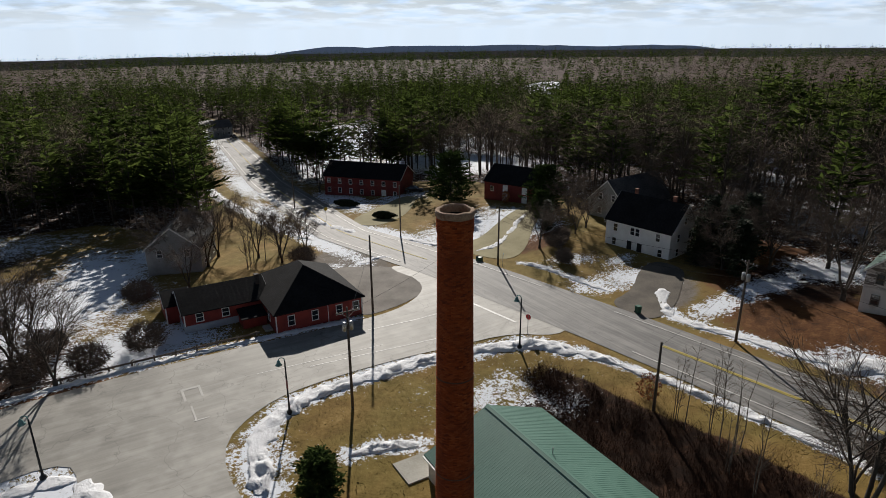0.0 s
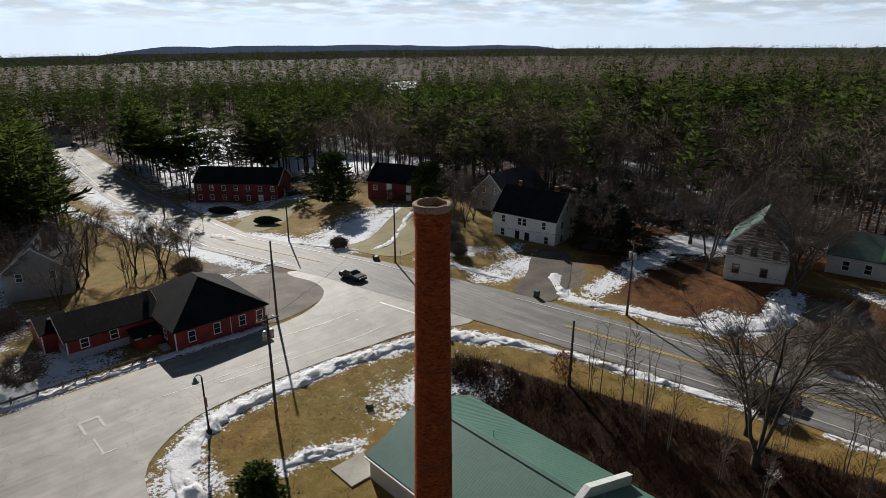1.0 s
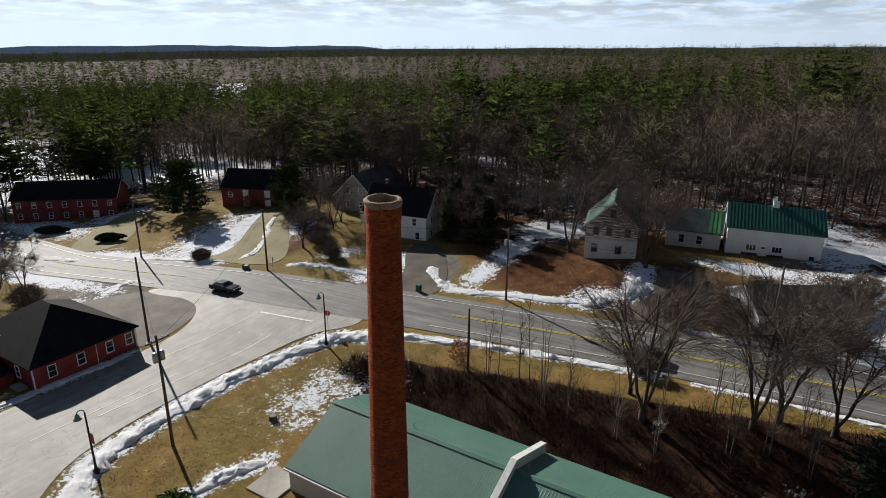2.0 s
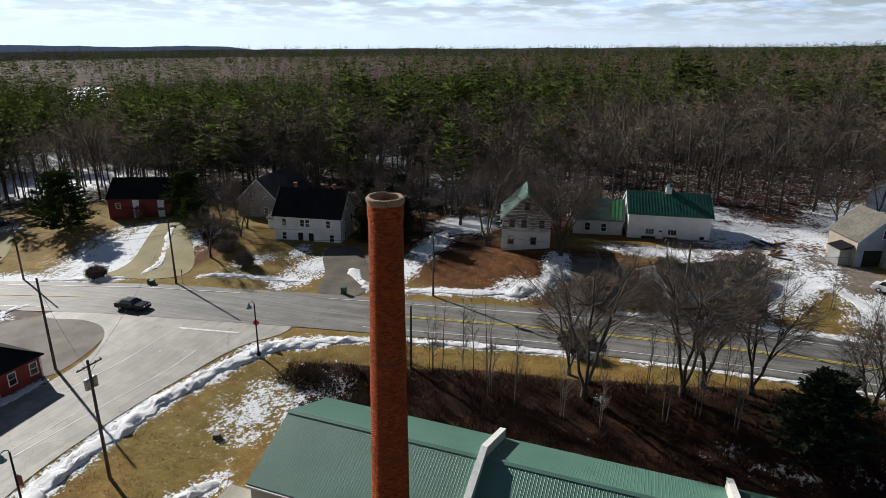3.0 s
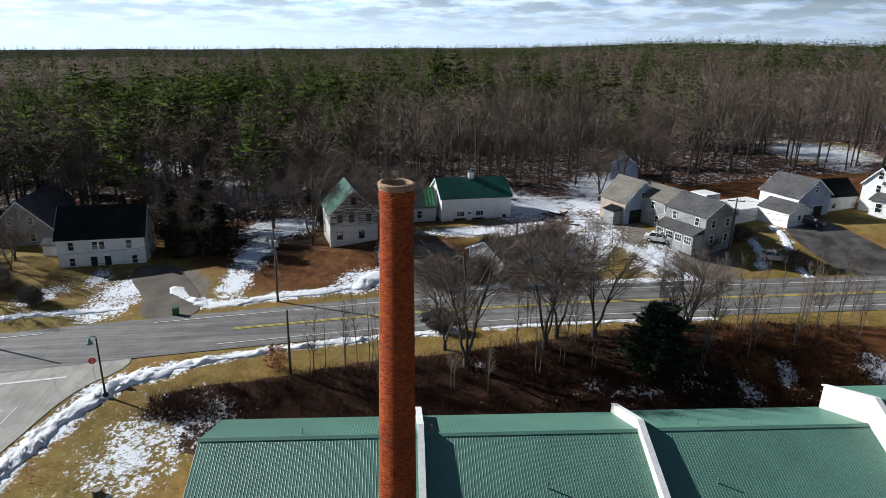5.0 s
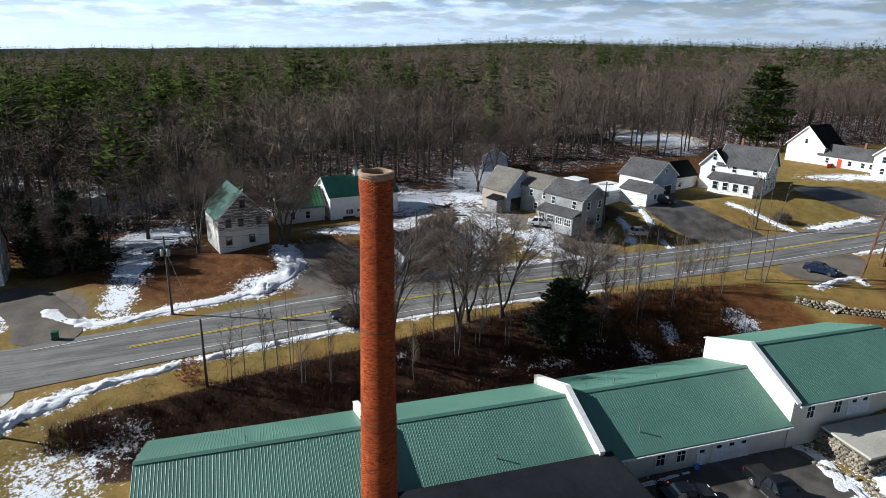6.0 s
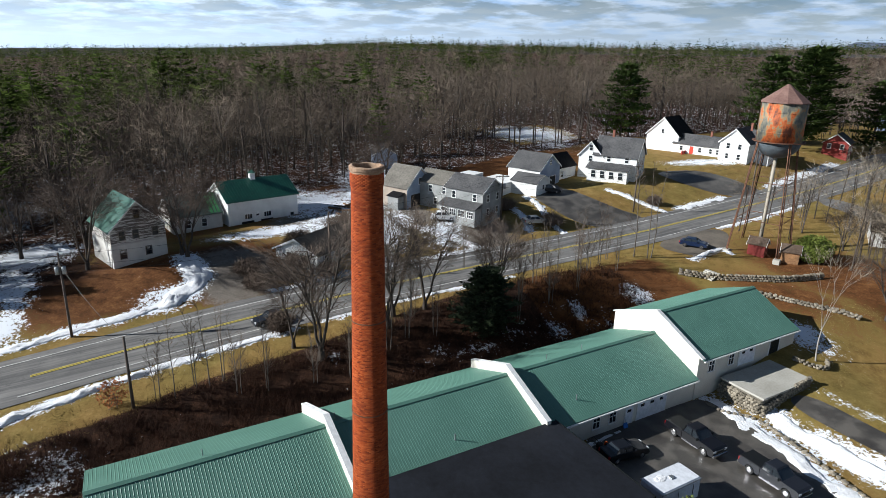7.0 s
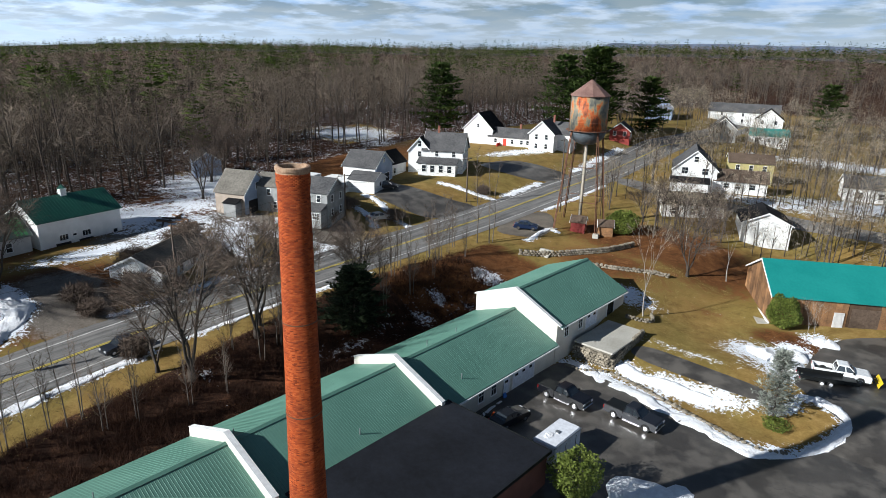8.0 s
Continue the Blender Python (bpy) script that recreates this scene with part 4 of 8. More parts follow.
def door_on(parent, x, y, z, w, h, face, material, lights=0, name="door"):
    d = Mesh()
    d.box(-w / 2 - 0.1, -w / 2, -0.08, 0, 0, h + 0.1).box(w / 2, w / 2 + 0.1, -0.08, 0, 0, h + 0.1).box(-w / 2, w / 2, -0.08, 0, h, h + 0.1)
    f = part(name, d, WHITE_TRIM, parent, m=pose(x, y, z, 0, 0, face) @ Matrix.Translation((0, -0.004, 0)))
    leaf = Mesh().box(-w / 2, w / 2, -0.04, 0, 0, h)
    n = max(1, round(w / 0.9))
    for i in range(n):
        a = -w / 2 + w * i / n
        leaf.box(a + 0.1, a + w / n - 0.1, -0.055, -0.04, 0.15, h * 0.45)
    part("leaf", leaf, material, f)
    for i in range(lights):
        c = -w / 2 + w * (i + 0.5) / lights
        part("pane", Mesh().box(c - 0.26, c + 0.26, -0.062, -0.04, h * 0.68, h * 0.68 + 0.3), GLASS, f, "dark glass")
    return f


def block(parent, L, W, eave, ridge, wall, roof, cx=0.0, cy=0.0, turn=0.0, over=0.35, base=-1.2, thick=0.14, hip=0.0, foundation=None, hi=None):
    """A gabled body with its ridge along its length L; hip: how far the ridge is cut back at each end."""
    at = pose(cx, cy, 0, 0, 0, turn)
    e2 = eave if hi is None else hi
    w = Mesh()
    if hip:
        w.box(-L / 2, L / 2, -W / 2, W / 2, base, eave)
    else:
        w.extrude([(-W / 2, base), (W / 2, base), (W / 2, e2), (0, ridge), (-W / 2, eave)], "x", -L / 2, L / 2)
    part("wall", w, wall, parent, m=at)
    r = Mesh()
    l2, o = L / 2 + over, over
    if hip:
        s = (ridge - eave) / (W / 2)
        zo = eave - s * o
        for dz in (0.02, 0.02 + thick):
            a, b = l2, W / 2 + o
            vs = [(-a, -b, zo + dz), (a, -b, zo + dz), (a, b, zo + dz), (-a, b, zo + dz), (-L / 2 + hip, 0, ridge + dz), (L / 2 - hip, 0, ridge + dz)]
            r.add(vs, [(0, 1, 5, 4), (2, 3, 4, 5), (3, 0, 4), (1, 2, 5)])
        n = len(r.v) // 2
        r.f += [(i, (i + 1) % 4, n + (i + 1) % 4, n + i) for i in range(4)]
    else:
        for sgn, ez in ((-1, eave), (1, e2)):
            s = (ridge - ez) / (W / 2)
            zo = ez - s * o
            y1 = sgn * (W / 2 + o)
            r.extrude([(0, ridge + 0.01), (y1, zo + 0.01), (y1, zo + 0.01 + thick), (0, ridge + 0.01 + thick)], "x", -l2, l2)
    ro = part("roof", r, roof, parent, m=at)
    if not hip:
        for sx in (-1, 1):
            for sgn, ez in ((-1, eave), (1, e2)):
                s = (ridge - ez) / (W / 2)
                y1 = sgn * (W / 2 + o)
                zo = ez - s * o
                x = sx * (l2 + 0.02)
                t = Mesh().extrude([(0, ridge - 0.16), (y1, zo - 0.16), (y1, zo + thick - 0.02), (0, ridge + thick - 0.02)], "x", x - 0.025, x + 0.025)
                part("bargeboard", t, WHITE_TRIM, parent, "white bargeboard", m=at)
    if foundation:
        part("foundation", Mesh().box(-L / 2 - 0.05, L / 2 + 0.05, -W / 2 - 0.05, W / 2 + 0.05, base, foundation), FOUNDATION if foundation > 0.6 else CONCRETE, parent, m=at)
    return ro


def stack(parent, x, y, z0, z1, w=0.5, material=None):
    m = Mesh().box(x - w / 2, x + w / 2, y - w / 2, y + w / 2, z0, z1).box(x - w / 2 - 0.05, x + w / 2 + 0.05, y - w / 2 - 0.05, y + w / 2 + 0.05, z1, z1 + 0.12)
    return part("chimney", m, material or surf("house_chimney_brick", (0.16, 0.06, 0.04), (0.26, 0.11, 0.075), 2, 14, 0.9, 0.4), parent, "small brick chimney")


# ---- the mill: four joined bays with green metal roofs ----
MX, RX, FX = 22.6, 28.9, 35.0


def mill_bay(name, y0, y1, near, ridge, far, label, ribs=0.26):
    z0 = -1.6
    ob = thing(name, RX, (y0 + y1) / 2, z0, label, "mill building", group="mill bays")
    oy, oz = (y0 + y1) / 2, z0
    L = (y1 - y0) / 2
    w = Mesh().extrude([(MX - RX, 0), (FX - RX, 0), (FX - RX, far - oz), (0, ridge - oz), (MX - RX, near - oz)], "y", -L + 0.01, L - 0.01)
    part("wall", w, MILL_WALL, ob)
    for side, (xe, ze) in (("near", (MX - 0.45, near - 0.2)), ("far", (FX + 0.45, far - 0.15))):
        x1, z1 = xe - RX, ze - oz
        s = Mesh().extrude([(0, ridge - oz + 0.02), (x1, z1 + 0.02), (x1, z1 + 0.14), (0, ridge - oz + 0.14)], "y", -L, L)
        ro = part("roof", s, GREEN_METAL, ob)
        r = Mesh()
        n = int(2 * L / ribs)
        ux, uz = x1, z1 - (ridge - oz)
        for i in range(n + 1):
            c = -L + 0.03 + (2 * L - 0.06) * i / n
            h, b = 0.014, 0.036
            vs = []
            for px, pz in ((0, ridge - oz + 0.14), (x1, z1 + 0.14)):
                vs += [(px, c - b, pz), (px, c - b * 0.4, pz + h), (px, c + b * 0.4, pz + h), (px, c + b, pz)]
            r.add(vs, [(0, 1, 5, 4), (1, 2, 6, 5), (2, 3, 7, 6), (4, 5, 6, 7), (0, 3, 2, 1)])
        tagged(part("ribs", r, GREEN_METAL, ro), "raised ribs of the metal sheet", kind="stuff")
    cap = Mesh().extrude([(-0.3, ridge - oz + 0.06), (0.0, ridge - oz + 0.2), (0.3, ridge - oz + 0.06), (0.3, ridge - oz + 0.09), (0.0, ridge - oz + 0.23), (-0.3, ridge - oz + 0.09)], "y", -L, L)
    part("ridge_cap", cap, GREEN_METAL, ob)
    g = Mesh().box(MX - RX - 0.62, MX - RX - 0.46, -L, L, near - oz - 0.3, near - oz - 0.16)
    part("gutter", g, WHITE_TRIM, ob, "white gutter")
    return ob


def parapet(y, near, ridge, far, rise=1.0, thick=0.45):
    """A raised fire wall between two bays, its top following the roof."""
    ob = thing("fire_wall", RX, y, -1.6, "white parapet wall stepping up between the mill roofs", "parapet", group="fire walls")
    m = Mesh()
    o = [(MX - 0.35 - RX, 0), (FX + 0.35 - RX, 0), (FX + 0.35 - RX, far + rise + 1.6), (0.15, ridge + rise + 1.6), (MX - 0.35 - RX, near + rise + 1.6)]
    m.extrude(o, "y", -thick / 2, thick / 2)
    part("wall", m, MILL_WALL, ob)
    c = Mesh()
    for (xa, za), (xb, zb) in ((o[4], o[3]), (o[3], o[2])):
        c.extrude([(xa, za), (xb, zb), (xb, zb + 0.06), (xa, za + 0.06)], "y", -thick / 2 - 0.05, thick / 2 + 0.05)
    part("coping", c, WHITE_TRIM, ob, "white metal coping")
    return ob


bay_a = mill_bay("mill_bay_west", 23.2, 41.3, 1.85, 4.5, 2.15, "low cream mill bay under a green ribbed metal roof")
bay_b = mill_bay("mill_bay_middle", 4.2, 22.8, 1.85, 4.5, 2.15, "low cream mill bay beside the brick chimney, green metal roof")
bay_c = mill_bay("mill_bay_garage", -16.8, 3.8, 1.85, 4.55, 2.3, "low cream mill bay with a garage door, green metal roof")
bay_d = mill_bay("mill_bay_east", -34.6, -17.2, 4.0, 7.0, 4.6, "taller cream mill bay with a green metal roof above the patio")
parapet(23.0, 1.85, 4.5, 2.15)
parapet(4.0, 1.85, 4.5, 2.15)
ew = thing("gable_parapet", RX, -17.0, -1.6, "tall cream gable wall where the mill roof steps up", "parapet")
part("wall", Mesh().extrude([(MX - 0.1 - RX, 0), (FX + 0.1 - RX, 0), (FX + 0.1 - RX, 6.5), (0, 8.85), (MX - 0.1 - RX, 5.85)], "y", -0.2, 0.2), MILL_WALL, ew)
for a, b in (((MX - 0.5 - RX, 5.7), (0, 8.85)), ((0, 8.85), (FX + 0.4 - RX, 6.35))):
    part("bargeboard", Mesh().extrude([a, b, (b[0], b[1] + 0.14), (a[0], a[1] + 0.14)], "y", -0.26, 0.26), WHITE_TRIM, ew)

DX = MX - RX
for y in (-2.4, -4.6):
    window_on(bay_c, DX, y + 6.5, 2.25, 0.85, 1.45, -90, sash=(2, 2))
door_on(bay_c, DX, -6.9 + 6.5, 0.62, 1.0, 2.1, -90, DOOR_GREY, 1)
door_on(bay_c, DX, -10.2 + 6.5, 0.62, 4.2, 2.3, -90, DOOR_GREY, 3, "garage_door")
for y, w, h in ((-19.2, 0.85, 1.5), (-22.6, 0.85, 1.5)):
    window_on(bay_d, DX, y + 25.9, 4.35, w, h, -90, sash=(2, 2))
door_on(bay_d, DX, -25.4 + 25.9, 3.0, 2.8, 2.1, -90, DOOR_GREY, 2, "garage_door")
door_on(bay_d, DX, -30.6 + 25.9, 3.0, 1.8, 2.1, -90, GLASS, 0, "glazed_door")
# west gable: a window and a door under the roof
window_on(bay_a, -3.6, 9.04, 2.2, 0.9, 1.3, 180, sash=(2, 2))
door_on(bay_a, -1.2, 9.04, 0.6, 1.2, 2.1, 180, DARK_IN)
for y, bay in ((13.0, bay_b), (-1.0, bay_c)):
    x, z = MX + 1.6, 1.85 + 1.6 * 0.42
    v = Mesh().tube((0, 0, 0), (0, 0, 0.75), 0.06, 0.06, 10).lathe([(0.1, 0), (0.06, 0.1)], 10)
    part("vent_pipe", v, STEEL, bay, "grey vent pipe", m=Matrix.Translation((x - RX, y - bay.location.y, z + 1.6)))
for y in (-1.6, -6.5, 33.0, 22.0):
    bay = bay_c if y < 3 else (bay_a if y > 23.2 else bay_b)
    part("vent_pipe", Mesh().tube((0, 0, 0), (0, 0, 0.6), 0.05, 0.05, 10), STEEL, bay, "grey vent pipe", m=Matrix.Translation((0.9, y - bay.location.y, 5.95)))

# the flat-roofed wing between chimney and car park
wing = thing("flat_roof_wing", 16.6, 12.5, -1.6, "flat-roofed brick wing of the mill with a black membrane roof", "mill wing")
WB = surf("wing_brick", (0.13, 0.05, 0.035), (0.22, 0.085, 0.055), 0.5, 14, 0.9, 0.4)
part("wall", Mesh().box(-5.8, 5.95, -9.3, 9.3, 0, 3.9), WB, wing)
part("roof", Mesh().box(-6.0, 6.0, -9.5, 9.5, 3.9, 4.12, 0.04), FLAT_ROOF, wing)
part("edge_trim", Mesh().box(-6.06, -5.98, -9.55, 9.55, 3.85, 4.17).box(-6.06, 6.0, -9.58, -9.5, 3.85, 4.17), IRON, wing, "black roof edge")


# ---- the brick chimney ----
def build_chimney():
    z0, top = -1.2, 29.2
    ob = thing("mill_chimney", 15.3, 24.9, z0, "tall round orange-red brick factory chimney with a crumbling pale rim", "chimney")
    rng = random.Random(5)

    def radius(z):
        return 1.28 - (z - z0) / (top - z0) * 0.42

    core = Mesh().lathe([(radius(z0), 0), (radius(top) - 0.012, top - z0)], 40, caps=False)
    H = top - z0
    part("mortar_core", core, MORTAR, ob, smooth=True)
    course, n = 0.078, 0
    V, T = [], []
    z = 0.0
    k = 0
    while z < H - 0.02:
        zz = z + z0
        r = radius(zz)
        band = 0.0
        fromtop = H - z
        if 0.25 < fromtop < 1.15:
            band = 0.06 * min(1.0, (1.15 - fromtop) / 0.35)
        count = int(2 * math.pi * r / 0.215)
        for i in range(count):
            if fromtop < 0.16 and rng.random() < 0.3:
                continue
            a0 = 2 * math.pi * (i + 0.5 * (k % 2)) / count
            a1 = a0 + 2 * math.pi / count * 0.968
            ro = r + band + 0.007 + rng.uniform(-0.004, 0.004)
            ri = r - 0.05
            o = len(V)
            for rr in (ri, ro):
                for a in (a0, a1):
                    for h in (z + 0.0045, z + course - 0.0045):
                        V.append((rr * math.cos(a), rr * math.sin(a), h))
            for q in ((4, 6, 7, 5), (0, 4, 5, 1), (2, 3, 7, 6), (1, 5, 7, 3), (0, 2, 6, 4)):
                T += [(o + q[0], o + q[1], o + q[2]), (o + q[0], o + q[2], o + q[3])]
        z += course
        k += 1
    bricks = new("brickwork", soup("brickwork", V, T, BRICK))
    bricks.parent = ob
    tagged(bricks, "weathered orange-red bricks in level courses", kind="stuff")
    # crumbling lime-stained rim and the flue inside
    R = radius(top)
    rows = [(R - 0.11, H - 1.3), (R - 0.11, H + 0.13), (R - 0.05, H + 0.17), (R + 0.07, H + 0.15), (R + 0.12, H + 0.09), (R + 0.12, H - 0.06), (R + 0.06, H - 0.14), (R + 0.07, H - 0.2), (R + 0.0, H - 0.26)]
    rim = Mesh().lathe(rows, 44, caps=False)
    rim.v = [(x * (1 + 0.02 * noise.noise((x * 3, y * 3, 1))), y * (1 + 0.02 * noise.noise((x * 3, y * 3, 1))), zz + 0.07 * noise.noise((x * 2.5, y * 2.5, zz))) for x, y, zz in rim.v]
    part("rim", rim, CAP, ob, "crumbling pale mortar rim")
    part("flue", Mesh().lathe([(0.02, H - 5), (R - 0.13, H - 5), (R - 0.13, H - 0.2)], 32, caps=False), SOOT, ob, "soot-black flue")
    for zz in (9.0, 15.5, 21.5):
        rr = radius(zz + z0) + 0.03
        part("iron_band", Mesh().lathe([(rr, zz), (rr + 0.02, zz), (rr + 0.02, zz + 0.07), (rr, zz + 0.07)], 40, caps=False), RUST, ob, "rusty iron band")
    return ob


build_chimney()


# ---- houses ----
def at(x, y):
    return gz(x, y)


def place_house(name, x, y, z, rot, label, category="house", group=""):
    return thing(name, x, y, z, label, category, rot, group)


# red building on the corner: hip-roofed front and a long rear wing
h = place_house("red_corner_building", 25.2, 83.5, -0.7, 0, "dark red clapboard building with white corners and a black hip roof")
block(h, 14.6, 12.4, 2.9, 6.6, RED_SIDING, DARK_SHINGLE, turn=90, hip=6.2, base=-0.4)
block(h, 11.4, 8.2, 2.75, 4.6, RED_SIDING, DARK_SHINGLE, cx=-10.9, cy=3.4, base=-0.4, foundation=0.95, over=0.3)
block(h, 3.4, 6.0, 2.5, 3.7, RED_SIDING, DARK_SHINGLE, cx=-16.6, cy=6.6, base=-0.4, over=0.2)
part("wall", Mesh().box(-9.6, -6.4, -3.4, -0.2, -0.4, 1.35), RED_SIDING, h)
part("porch_roof", Mesh().extrude([(-3.6, 1.35), (-0.2, 2.0), (-0.2, 2.12), (-3.6, 1.47)], "x", -9.8, -6.3), DARK_SHINGLE, h)
stack(h, -6.0, 2.0, 3.2, 5.4, 0.55, surf("soot_chimney_brick", (0.03, 0.025, 0.022), (0.08, 0.06, 0.05), 2, 14, 0.9, 0.4))
for x in (-4.1, -0.8, 2.7, 5.2):
    window_on(h, x, -7.3, 1.55, 0.8, 1.35, 0, sash=(1, 2))
for x in (-14.6, -11.2):
    window_on(h, x, -0.7, 1.9, 0.85, 1.1, 0, sash=(1, 2))
window_on(h, -6.2, -4.2, 1.55, 0.8, 1.35, -90, sash=(1, 2))
for a in ((-6.23, -6.07, -7.33, -7.27, -0.4, 2.75), (6.04, 6.23, -7.33, -7.27, -0.4, 2.75), (-16.63, -16.47, -0.73, -0.67, 0.95, 2.7), (-18.33, -18.17, 3.57, 3.63, -0.4, 2.45), (1.05, 1.13, -7.33, -7.27, -0.4, 2.6), (-6.3, 6.3, -7.35, -7.29, 2.62, 2.8)):
    part("corner_board", Mesh().box(*a), WHITE_TRIM, h, "white trim board")
part("step", Mesh().box(-7.3, -6.3, -5.9, -4.2, -0.2, 0.25), CONCRETE, h, "concrete step")

# two-storey white house
h = place_house("white_house", 84.6, 72.2, 0.7, -80, "white clapboard two-storey house with a black shingle roof")
block(h, 12.6, 8.4, 5.2, 9.2, WHITE_SIDING, DARK_SHINGLE, base=-1.0, over=0.3)
for x, z in ((-4.3, 3.9), (-0.9, 3.9), (0.1, 3.9), (4.0, 3.9), (-4.4, 1.35), (4.6, 1.35)):
    window_on(h, x, -4.2, z, 0.75, 1.25, 0)
for x in (-1.3, 0.7):
    door_on(h, x, -4.2, 0.0, 0.95, 2.1, 0, DARK_IN)
for y in (-1.8, 1.8):
    for z in (1.4, 3.9):
        window_on(h, 6.3, y, z, 0.75, 1.25, 90)
window_on(h, 6.3, 0, 6.5, 0.7, 1.1, 90)
stack(h, -3.6, 0.3, 8.4, 10.1)
stack(h, 3.8, 0.3, 8.4, 10.1)

# grey gabled house behind it
h = place_house("grey_gabled_house", 98.0, 89.8, 1.0, 6, "pale grey gabled house with a grey shingle roof, behind bare trees")
block(h, 15.0, 9.6, 3.4, 8.0, GREY_SIDING, GREY_SHINGLE, base=-2, over=0.3)
for y in (-1.6, 1.6):
    window_on(h, -7.5, y, 4.6, 0.75, 1.2, -90)
    window_on(h, -7.5, y, 1.6, 0.75, 1.2, -90)
shed = place_house("garden_shed", 86.0, 80.2, at(86, 80), -90, "low white garden shed behind the house", "shed")
block(shed, 5.0, 3.0, 1.9, 2.6, WHITE_SIDING, GREY_SHINGLE, base=-1, over=0.2)

# red barn
h = place_house("red_barn", 88.6, 116.0, -0.1, -66, "dark red barn with white doors and a black roof")
block(h, 12.5, 9.5, 4.2, 7.4, DARK_RED_SIDING, DARK_SHINGLE, base=-2, over=0.3)
for x in (-0.6, 4.4):
    door_on(h, x, -4.75, 0.0, 1.1, 1.8, 0, WHITE_TRIM)
    door_on(h, x, -4.75, 2.2, 1.1, 1.5, 0, WHITE_TRIM)
window_on(h, -4.2, -4.75, 2.6, 0.8, 1.0, 0)

# long red building in the trees
h = place_house("long_red_building", 68.2, 156.2, -4.7, -48, "long two-storey dark red building with white windows", "building")
block(h, 22.0, 10.0, 5.2, 8.2, DARK_RED_SIDING, DARK_SHINGLE, base=-3, over=0.4)
for i in range(7):
    for z in (1.3, 3.8):
        if (i, z) != (5, 1.3):
            window_on(h, -9.6 + 3.2 * i, -5.0, z, 0.8, 1.2, 0)
door_on(h, 6.4, -5.0, 0, 1.1, 2.1, 0, WHITE_TRIM)

# derelict house with a green roof
h = place_house("derelict_green_roof_house", 87.1, 33.2, 4.3, 14, "derelict house with peeling white clapboards and a green metal roof")
block(h, 8.8, 7.8, 5.1, 8.9, WORN_SIDING, DARK_GREEN_METAL, base=-2, over=0.35)
GREY_WOOD = plain("bare_grey_trim", (0.17, 0.15, 0.13), 0.9)
for y, z in ((2.4, 1.3), (-1.2, 1.3)):
    window_on(h, -4.4, y, z, 0.8, 1.2, -90, GREY_WOOD)
for y, z in ((2.3, 4.1), (0.4, 4.1), (-2.4, 4.1), (0, 7.0)):
    window_on(h, -4.4, y, z, 0.75, 1.2, -90, GREY_WOOD)

# low connecting shed and the white barn
DULL_GREEN = surf("dull_patched_metal", (0.045, 0.075, 0.062), (0.10, 0.135, 0.115), 0.6, 3.0, 0.55, 0.05)
h = place_house("connecting_shed", 97.4, 22.6, 4.3, -82, "low peeling white shed with a patched green metal roof", "shed")
block(h, 8.2, 7.4, 3.1, 5.8, WORN_SIDING, DULL_GREEN, base=-2, over=0.25)
for x in (-1.7, 1.0):
    window_on(h, x, -3.7, 1.7, 0.8, 1.3, 0)
NEW_GREEN = surf("bright_green_sheet", (0.06, 0.26, 0.09), (0.10, 0.36, 0.13), 0.5, 4, 0.5, 0.05)
for k in range(3):
    x = 2.2 + 0.62 * k
    part("new_sheet", Mesh().extrude([(-3.8, 3.02), (-0.5 + 0.2 * k, 5.43 + 0.14 * k), (-0.5 + 0.2 * k, 5.48 + 0.14 * k), (-3.8, 3.07)], "x", x, x + 0.42), NEW_GREEN, h, "bright green replacement roof sheet", m=Matrix.Translation((0, 0, 0.17)))
h = place_house("white_barn", 99.1, 11.4, 4.4, -80, "white clapboard barn with a dark green metal roof and cupola", "barn")
block(h, 13.2, 9.0, 4.7, 7.4, WHITE_SIDING, DARK_GREEN_METAL, base=-2, over=0.3)
rib = Mesh()
for i in range(27):
    x = -6.5 + 13.0 * i / 26
    for s in (-1, 1):
        rib.tube((x, 0, 7.57), (x, s * 4.78, 4.7), 0.035, 0.035, 4)
tagged(part("roof_rib", rib, DARK_GREEN_METAL, h, "raised roof ribs"), kind="stuff")
for x in (-3.0, 0.6):
    window_on(h, x, -4.5, 1.7, 1.3, 0.85, 0, sash=(3, 1))
    # flat dark panel on the wall instead of a shaded hole
    part("lower_opening_panel", Mesh().box(x - 1.3, x + 1.0, -4.56, -4.5, -0.2, 0.85), DARK_IN, h, "near-black panel in place of a shaded lower opening")
door_on(h, -1.3, -4.5, 0.3, 0.9, 2.0, 0, WHITE_TRIM, 1)
window_on(h, 5.4, -4.5, 1.0, 0.7, 0.6, 0, sash=(1, 1))
cu = Mesh().box(-0.45, 0.45, -0.45, 0.45, 7.2, 8.5)
part("cupola", cu, WHITE_TRIM, h, "small white cupola")
part("cupola_roof", Mesh().lathe([(0.8, 8.5), (0.02, 9.1)], 4), DARK_GREEN_METAL, h, m=pose(0, 0, 0, 0, 0, 0))

# low white cabin close to the road
h = place_house("roadside_cabin", 76.5, 6.0, 3.2, -58, "low white cabin with a dark weathered roof", "cabin")
block(h, 13.5, 8.0, 2.4, 4.3, WHITE_SIDING, shingles("mossy_brown_shingles", (0.085, 0.072, 0.058), (0.17, 0.148, 0.12)), base=-1.5, over=0.4)
for x in (-4.6, -2.0, 1.5, 4.5):
    window_on(h, x, -4.0, 1.4, 0.9, 1.0, 0)
for y in (-2, 1.4):
    window_on(h, -6.75, y, 1.4, 0.9, 1.2, -90)

